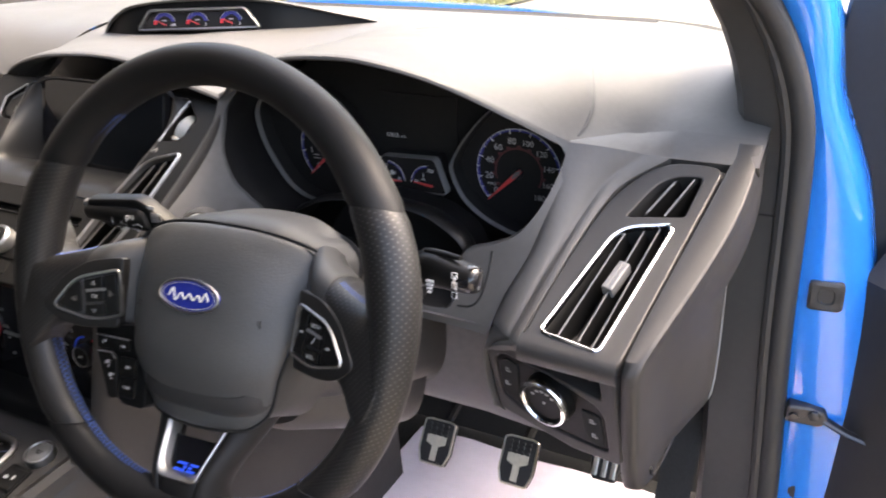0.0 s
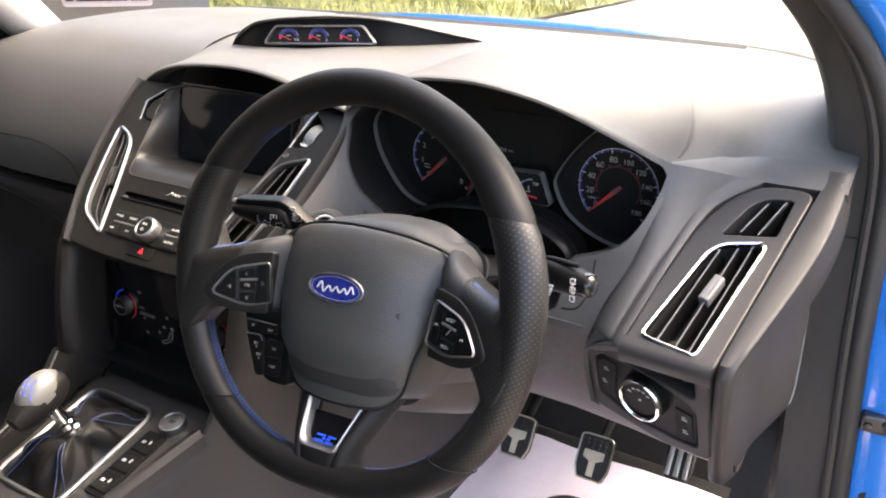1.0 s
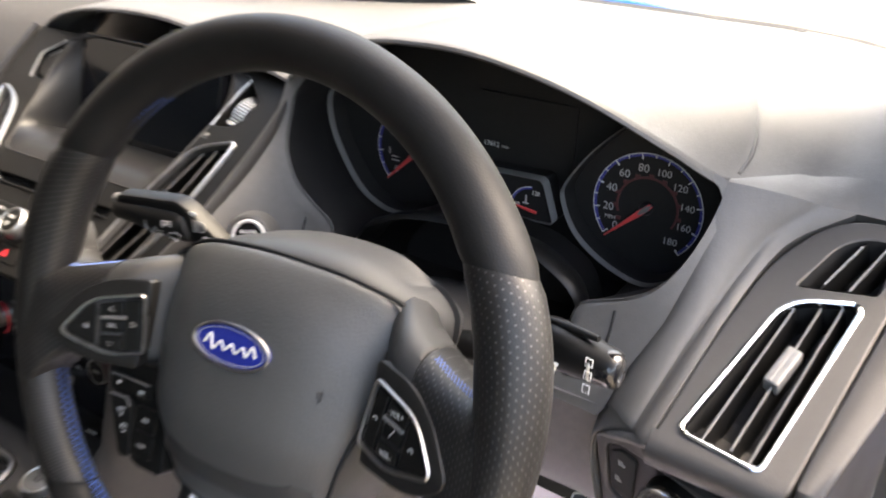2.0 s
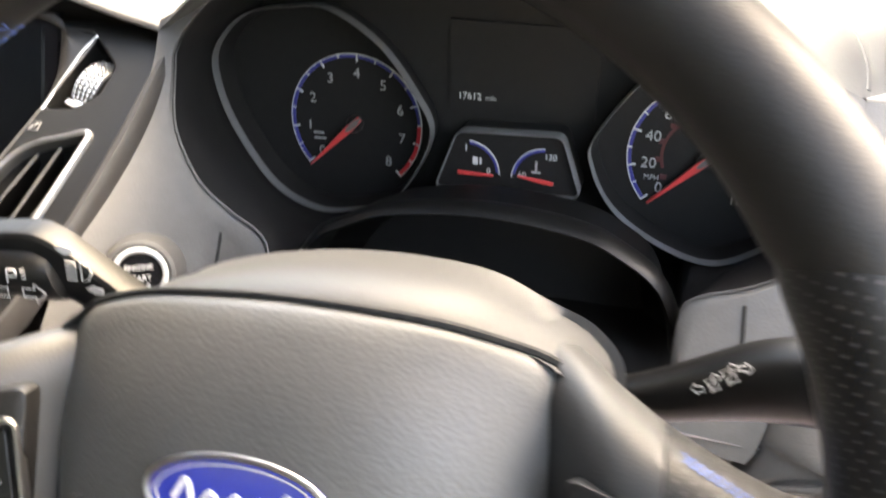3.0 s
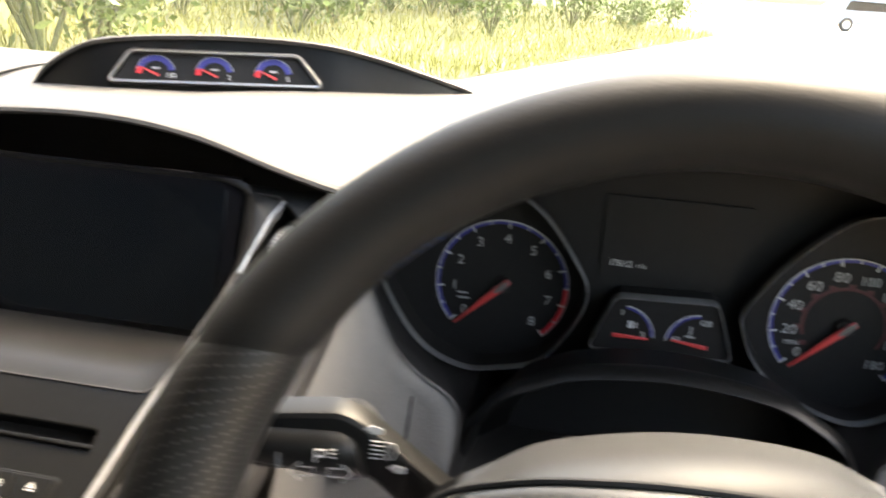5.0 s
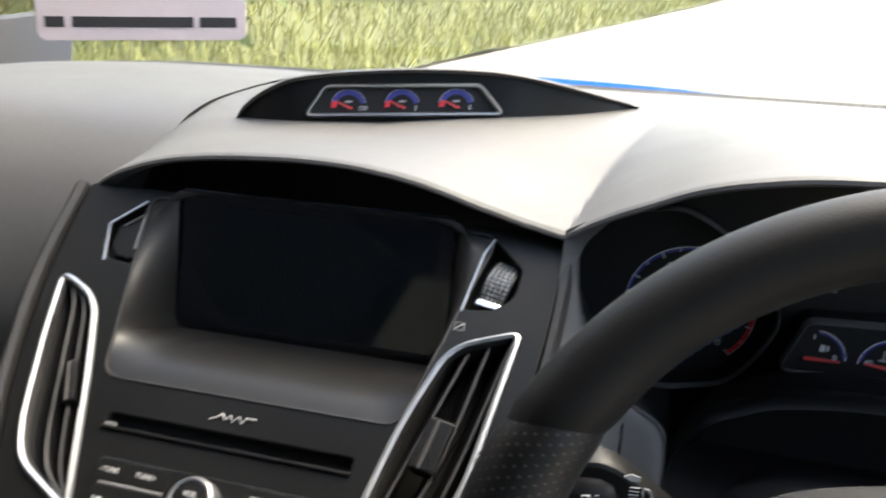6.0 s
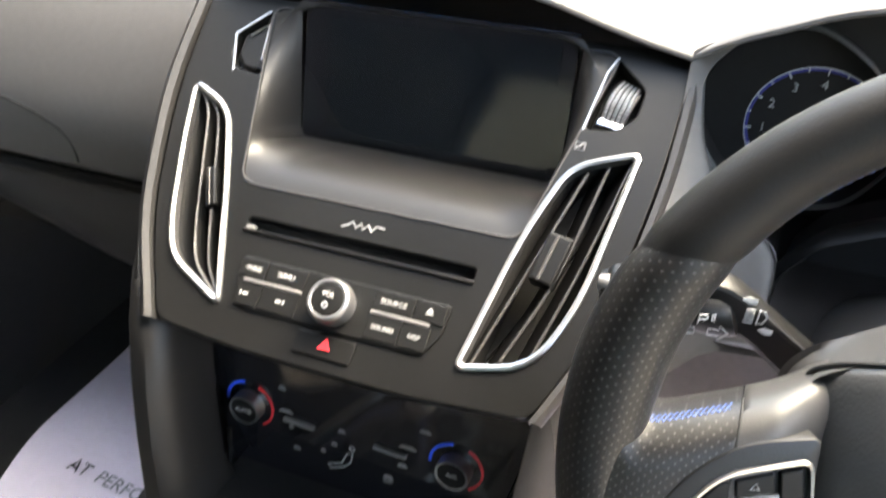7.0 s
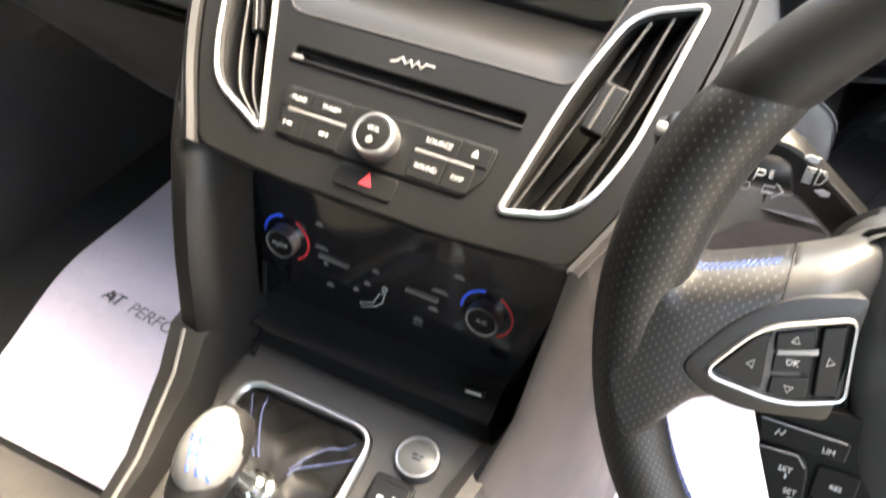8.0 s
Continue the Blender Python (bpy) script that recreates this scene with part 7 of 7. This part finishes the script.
part("window_frame", tube([DR(0.03, 0.66, 0.0), DR(0.12, 0.8, 0.0), DR(0.35, 1.02, -0.01), DR(0.6, 1.1, -0.02), DR(0.95, 1.1, -0.02), DR(1.0, 0.66, 0.0)], 0.02, seg=8), RUBBER, door)

roof = part("ceiling", loft([[Vector((x, y, 1.46 - 0.05 * abs(x) ** 2 - 0.05 * max(0, -y - 0.9) ** 2)) for x in (-0.62, -0.4, 0, 0.4, 0.62)] for y in (0.06, -0.3, -0.8, -1.3, -1.9)], closed=False), FABRIC)
tagged(roof, "black cloth headliner", "ceiling", kind="structure")
rx = part("roof_panel", loft([[Vector((x, y, 1.49 - 0.05 * abs(x) ** 2 - 0.05 * max(0, -y - 0.9) ** 2)) for x in (-0.66, -0.4, 0, 0.4, 0.66)] for y in (0.08, -0.3, -0.8, -1.3, -1.9)], closed=False), BLUEPAINT)
tagged(rx, "bright blue car roof", "car body", kind="structure")
lwall = part("wall_left", loft([[Vector((x, y, z)) for x, z in ((-0.8, 0.3), (-0.8, 0.6), (-0.77, 1.05), (-0.75, 1.15), (-0.8, 1.15), (-0.86, 0.6))] for y in (-1.9, -0.8, 0.3, 1.0)], closed=False), TRIM)
tagged(lwall, "dark passenger door lining", "wall", kind="structure")
lw = part("wall_left_rear", loft([[Vector((x, y, z)) for x, z in ((-0.76, 1.1), (-0.72, 1.3), (-0.6, 1.47), (-0.62, 1.49), (-0.78, 1.2))] for y in (-1.9, -1.2, -0.35)], closed=False), TRIM)
tagged(lw, "dark rear side lining above the passenger door", "wall", kind="structure")
lp = part("pillar_left", tube([(-0.76, 0.62, 0.98), (-0.74, 0.5, 1.12), (-0.67, 0.25, 1.33), (-0.6, 0.04, 1.45)], 0.045, seg=10), PALETRIM)
tagged(lp, "light grey windscreen pillar trim on the passenger side", "pillar", kind="structure")
BACK = Fr((0, -1.9, 0.3), (1, 0, 0), (0, 0, 1))
bw = part("wall_back", plate(BACK, [(-0.85, 0.0), (0.85, 0.0), (0.85, 0.7), (0.66, 1.2), (-0.66, 1.2), (-0.85, 0.7)], [rounded([(-0.72, 0.8), (0.72, 0.8), (0.6, 1.09), (-0.6, 1.09)], 0.04)], 0.0, 0.04, 0.004), SEATCLOTH)
rear = part("window_rear", box(BACK, -0.73, 0.73, 0.79, 1.1, -0.02, -0.016), TINTED)
rear.visible_shadow = False
tagged(rear, "dark tinted tailgate window", "window", kind="structure")
tagged(bw, "dark rear bulkhead round the tailgate window", "wall", kind="structure")
rw = part("wall_right", loft([[Vector((x, y, z)) for x, z in ((0.86, 0.3), (0.86, 0.6), (0.8, 1.05), (0.72, 1.3), (0.6, 1.47), (0.62, 1.49), (0.76, 1.3), (0.84, 1.05), (0.9, 0.6), (0.9, 0.3))] for y in (-1.9, -1.3, -0.94, -0.9)], True, True, True), TRIM)
tagged(rw, "dark rear door and centre pillar lining", "wall", kind="structure")
sill = part("sill", box(Fr((0.8, -0.2, 0.3), (1, 0, 0), (0, 1, 0)), -0.06, 0.09, -0.65, 0.68, 0.0, 0.06, 0.01), TRIM)
tagged(sill, "dark door sill trim", "sill", kind="structure")

# unseen pale wall, added to bounce fill light through the open door
yard = part("wall_bounce", box(Fr((5.0, 0, 0), (0, 1, 0), (0, 0, 1)), -9.0, 4.0, 0.0, 1.8, -0.3, 0.0), material("pale_bounce_wall", (0.5, 0.47, 0.43), 0.9, vary=0.15, scale=1.5))
tagged(yard, "unseen pale wall added to bounce light in at the open door", "wall", kind="structure")

# unseen dark wall, added to block sky light from the passenger side
light_block = part("wall_light_block", box(Fr((-1.9, 0, 0), (0, -1, 0), (0, 0, 1)), -1.0, 9.0, 0.0, 3.4, -0.3, 0.0), material("dark_block_wall", (0.10, 0.095, 0.085), 0.9, vary=0.15, scale=1.5))
tagged(light_block, "unseen dark wall added to keep light off the passenger side", "wall", kind="structure")

# windscreen, cowl and bonnet
rows = []
for x in [-0.7 + 0.1 * k for k in range(15)]:
    yb = back_y(x) + 0.02
    rows.append([Vector((x * (1 - 0.17 * s), yb + (0.1 - yb) * s, 1.07 - 0.55 * max(0, abs(x) - 0.5) ** 2 + 0.37 * s + 0.03 * math.sin(math.pi * s))) for s in [k / 10 for k in range(11)]])
screen = part("windscreen", loft(rows, closed=False), GLASS)
if sum((p.normal.z for p in screen.data.polygons), 0.0) > 0:
    screen.data.flip_normals()
screen.visible_shadow = False
tagged(screen, "clear laminated windscreen", "windscreen", kind="structure")
rows = []
for x in [-0.7 + 0.1 * k for k in range(15)]:
    yb = back_y(x)
    rows.append([Vector((x, yb + d, top_z(x, yb) + h)) for d, h in ((-0.012, 0.001), (0.0, 0.0035), (0.012, 0.002), (0.06, -0.012))])
cowl = part("windscreen_border", loft(rows, closed=False), MATT)
tagged(cowl, "black border along the foot of the windscreen", "trim", kind="structure")
bm = bmesh.new()
for x in [-0.3 + 0.012 * k for k in range(70)]:
    yb = back_y(x) - 0.055
    box(Fr((x, yb, top_z(x, yb) + 0.0005), (1, 0, 0), (0, 1, 0)), -0.0055, 0.0055, -0.009, 0.009, -0.003, 0.0012, bm=bm)
part("demister_slot", bm, MATT, dash, "black windscreen demister slot")
rows = []
for x in [-0.75 + 0.1 * k for k in range(16)]:
    yb = back_y(x) + 0.07
    rows.append([Vector((x, y, z - 0.06 * x * x)) for y, z in ((yb, 1.05), (yb + 0.015, 1.075), (yb + 0.06, 1.07), (yb + 0.4, 0.98), (yb + 0.75, 0.88), (yb + 0.9, 0.75))])
bonnet = part("bonnet", loft(rows, closed=False), BLUEPAINT)
tagged(bonnet, "bright blue car bonnet beyond the windscreen", "car body", kind="structure")
card = thing("hanging_tag", "pale pink printed card tag hanging above the dashboard", "hanging tag", (0.0, 0.14, 1.23))
CD = Fr((0.0005, 0.1385, 1.2325), (0.075, 0.061, -0.003), (0, 0, 1))
part("board", box(CD, -0.0485, 0.0485, 0.0, 0.13, -0.001, 0.0, 0.0003, r=0.005), CARD, card)
for u0, u1 in ((-0.045, -0.0365), (-0.033, 0.0225), (0.0255, 0.0435)):
    part("text_bar", box(CD, u0, u1, 0.0062, 0.0112, 0.0, 0.0003), INK, card)
part("cord", tube([CD(0, 0.126, -0.0005), CD(0.0, 0.16, 0.0), (0.0, 0.125, 1.432)], 0.0012, seg=6), INK, card)

# ---- outside ----
GRAVEL = material("sunlit_gravel", (0.3, 0.27, 0.22), 0.95, vary=0.2, scale=0.8, grain=0.6, grain_size=0.03)
GRASSM = material("dry_grass", (0.22, 0.22, 0.06), 0.8, vary=0.4, scale=2.0)
LEAFM = material("bush_leaves", (0.11, 0.15, 0.03), 0.6, vary=0.5, scale=3.0)
EARTH = material("verge_earth", (0.12, 0.13, 0.05), 0.95, vary=0.3, scale=1.5)
g = part("ground", box(Fr((0, 0, 0), (1, 0, 0), (0, 1, 0)), -400, 400, -400, 400, -0.2, 0.0), GRAVEL)
tagged(g, "tan gravel and tarmac yard", "ground", kind="structure")


def verge_edge(y):
    return -2.6 + (y - 7.0) * 0.27


def verge_h(x, y):
    d = verge_edge(y) - x
    return 0.02 + 0.5 * smooth01(d / 6.0) + 0.06 * noise.noise(Vector((x * 0.7, y * 0.7, 0)))


rows = []
for i in range(40):
    y = 5.0 + 45 * (i / 39) ** 1.4
    rows.append([Vector((verge_edge(y) - 30 * (j / 19) ** 1.5, y, verge_h(verge_edge(y) - 30 * (j / 19) ** 1.5, y))) for j in range(20)])
v = part("verge", loft(rows, closed=False), EARTH)
tagged(v, "grassy bank beside the yard", "ground", kind="structure")
rng = random.Random(7)
verts, faces = [], []
for k in range(26000):
    y = 5.2 + 24 * rng.random() ** 1.6
    x = verge_edge(y) - 14 * rng.random() ** 1.3
    z = verge_h(x, y)
    a, h, w = rng.random() * 6.283, 0.12 + 0.3 * rng.random() ** 2, 0.008 + 0.008 * rng.random()
    lean = Vector((rng.gauss(0, 0.12), rng.gauss(0, 0.12), 0))
    n0 = len(verts)
    verts += [(x - w * math.cos(a), y - w * math.sin(a), z), (x + w * math.cos(a), y + w * math.sin(a), z), (x + lean.x, y + lean.y, z + h)]
    faces.append((n0, n0 + 1, n0 + 2))
me = bpy.data.meshes.new("grass")
me.from_pydata(verts, [], faces)
grass = link("grass", me, GRASSM, smooth=False)
tagged(grass, "long yellow-green summer grass", "grass", kind="stuff")


def shrub(at, r, h, seed, label):
    """A shrub: forked stems and a loose, uneven crown of small leaves."""
    rg = random.Random(seed)
    ob = thing("shrub", label, "shrub", at, "shrubs along the bank")
    bm = bmesh.new()
    tips = []
    for k in range(7):
        a = rg.random() * 6.283
        p0 = Vector(at)
        p1 = p0 + Vector((math.cos(a) * r * 0.35, math.sin(a) * r * 0.35, h * (0.4 + 0.2 * rg.random())))
        p2 = p1 + Vector((math.cos(a) * r * 0.45 * rg.random(), math.sin(a) * r * 0.45, h * (0.25 + 0.3 * rg.random())))
        tube([p0, p1, p2], [0.03, 0.018, 0.006], seg=6, bm=bm)
        tips += [p1, p2, p1.lerp(p2, 0.5)]
    part("trunk", bm, EARTH, ob)
    verts, faces = [], []
    for k in range(1500):
        c = rg.choice(tips)
        p = c + Vector((rg.gauss(0, r * 0.3), rg.gauss(0, r * 0.3), rg.gauss(0, h * 0.17)))
        if p.z < at[2] + 0.05:
            continue
        s = (0.03 + 0.05 * rg.random()) * (0.6 + 0.5 * r)
        d1 = Vector((rg.gauss(0, 1), rg.gauss(0, 1), rg.gauss(0, 1))).normalized()
        d2 = d1.cross(Vector((rg.gauss(0, 1), rg.gauss(0, 1), rg.gauss(0, 1)))).normalized()
        n0 = len(verts)
        verts += [tuple(p - d1 * s), tuple(p + d2 * s * 0.45), tuple(p + d1 * s), tuple(p - d2 * s * 0.45)]
        faces.append((n0, n0 + 1, n0 + 2, n0 + 3))
    me = bpy.data.meshes.new("crown")
    me.from_pydata(verts, [], faces)
    link("crown", me, LEAFM, ob, smooth=False)


for k in range(26):
    y = 8.5 + k * 0.95 + rng.gauss(0, 0.5)
    x = verge_edge(y) - 1.2 - 3.5 * rng.random() - (k % 3) * 1.2
    tall = 1.0 + 3.0 * (k % 3 == 2)
    shrub((x, y, verge_h(x, y) - 0.05), (0.6 + 0.5 * rng.random()) * tall, (0.9 + 0.9 * rng.random()) * tall, 40 + k, "leafy green shrub on the grassy bank")

# extra tall shrubs, added to block low sky from reflecting in the dash top
for k in range(14):
    y = 4.0 + 6.0 * rng.random()
    x = -5.0 - 0.75 * k
    shrub((x, y, 0.0 if y < 5 else verge_h(x, y) - 0.05), 1.6 + rng.random(), 2.6 + 1.6 * rng.random(), 90 + k, "tall leafy green shrub beside the yard")

for k, (x, y) in enumerate(((6.75, 18.9), (7.6, 18.5), (8.5, 19.4), (9.6, 18.6))):
    shrub((x, y, 0.0), 0.75 + 0.1 * (k % 2), 1.25 + 0.25 * k, 140 + k, "low leafy green shrub at the edge of the yard")

PALEPAINT = material("pale_blue_vehicle_paint", (0.22, 0.27, 0.36), 0.3, coat=0.5)
van = thing("parked_vehicle", "pale blue vehicle parked far across the yard", "vehicle", (12.4, 46, 0))
VF = Fr((12.4, 46.0, 0.0), (0.97, 0.2, 0), (0, 0, 1))
vp = rounded([(-2.1, 0.35), (2.1, 0.35), (2.15, 0.9), (1.4, 1.05), (0.8, 1.55), (-1.4, 1.6), (-2.1, 1.0)], 0.15)
part("body", prism(VF, vp, -1.6, 0.0, 0.1), PALEPAINT, van)
part("window", prism(VF, rounded([(-1.5, 1.0), (1.1, 1.0), (0.65, 1.42), (-1.3, 1.46)], 0.08), -0.05, 0.012), PIANO, van)
for u in (-1.3, 1.3):
    w = part("wheel", lathe(VF.moved(u, 0.33, -0.1), [(0.32, -0.1), (0.33, 0.0), (0.33, 0.1), (0.28, 0.13), (0.2, 0.12), (0.0005, 0.12)], 24), RUBBER, van)
    part("rim", lathe(VF.moved(u, 0.33, 0.0), [(0.2, 0.0), (0.2, 0.03), (0.15, 0.025), (0.0005, 0.025)], 20), SILVER, w)
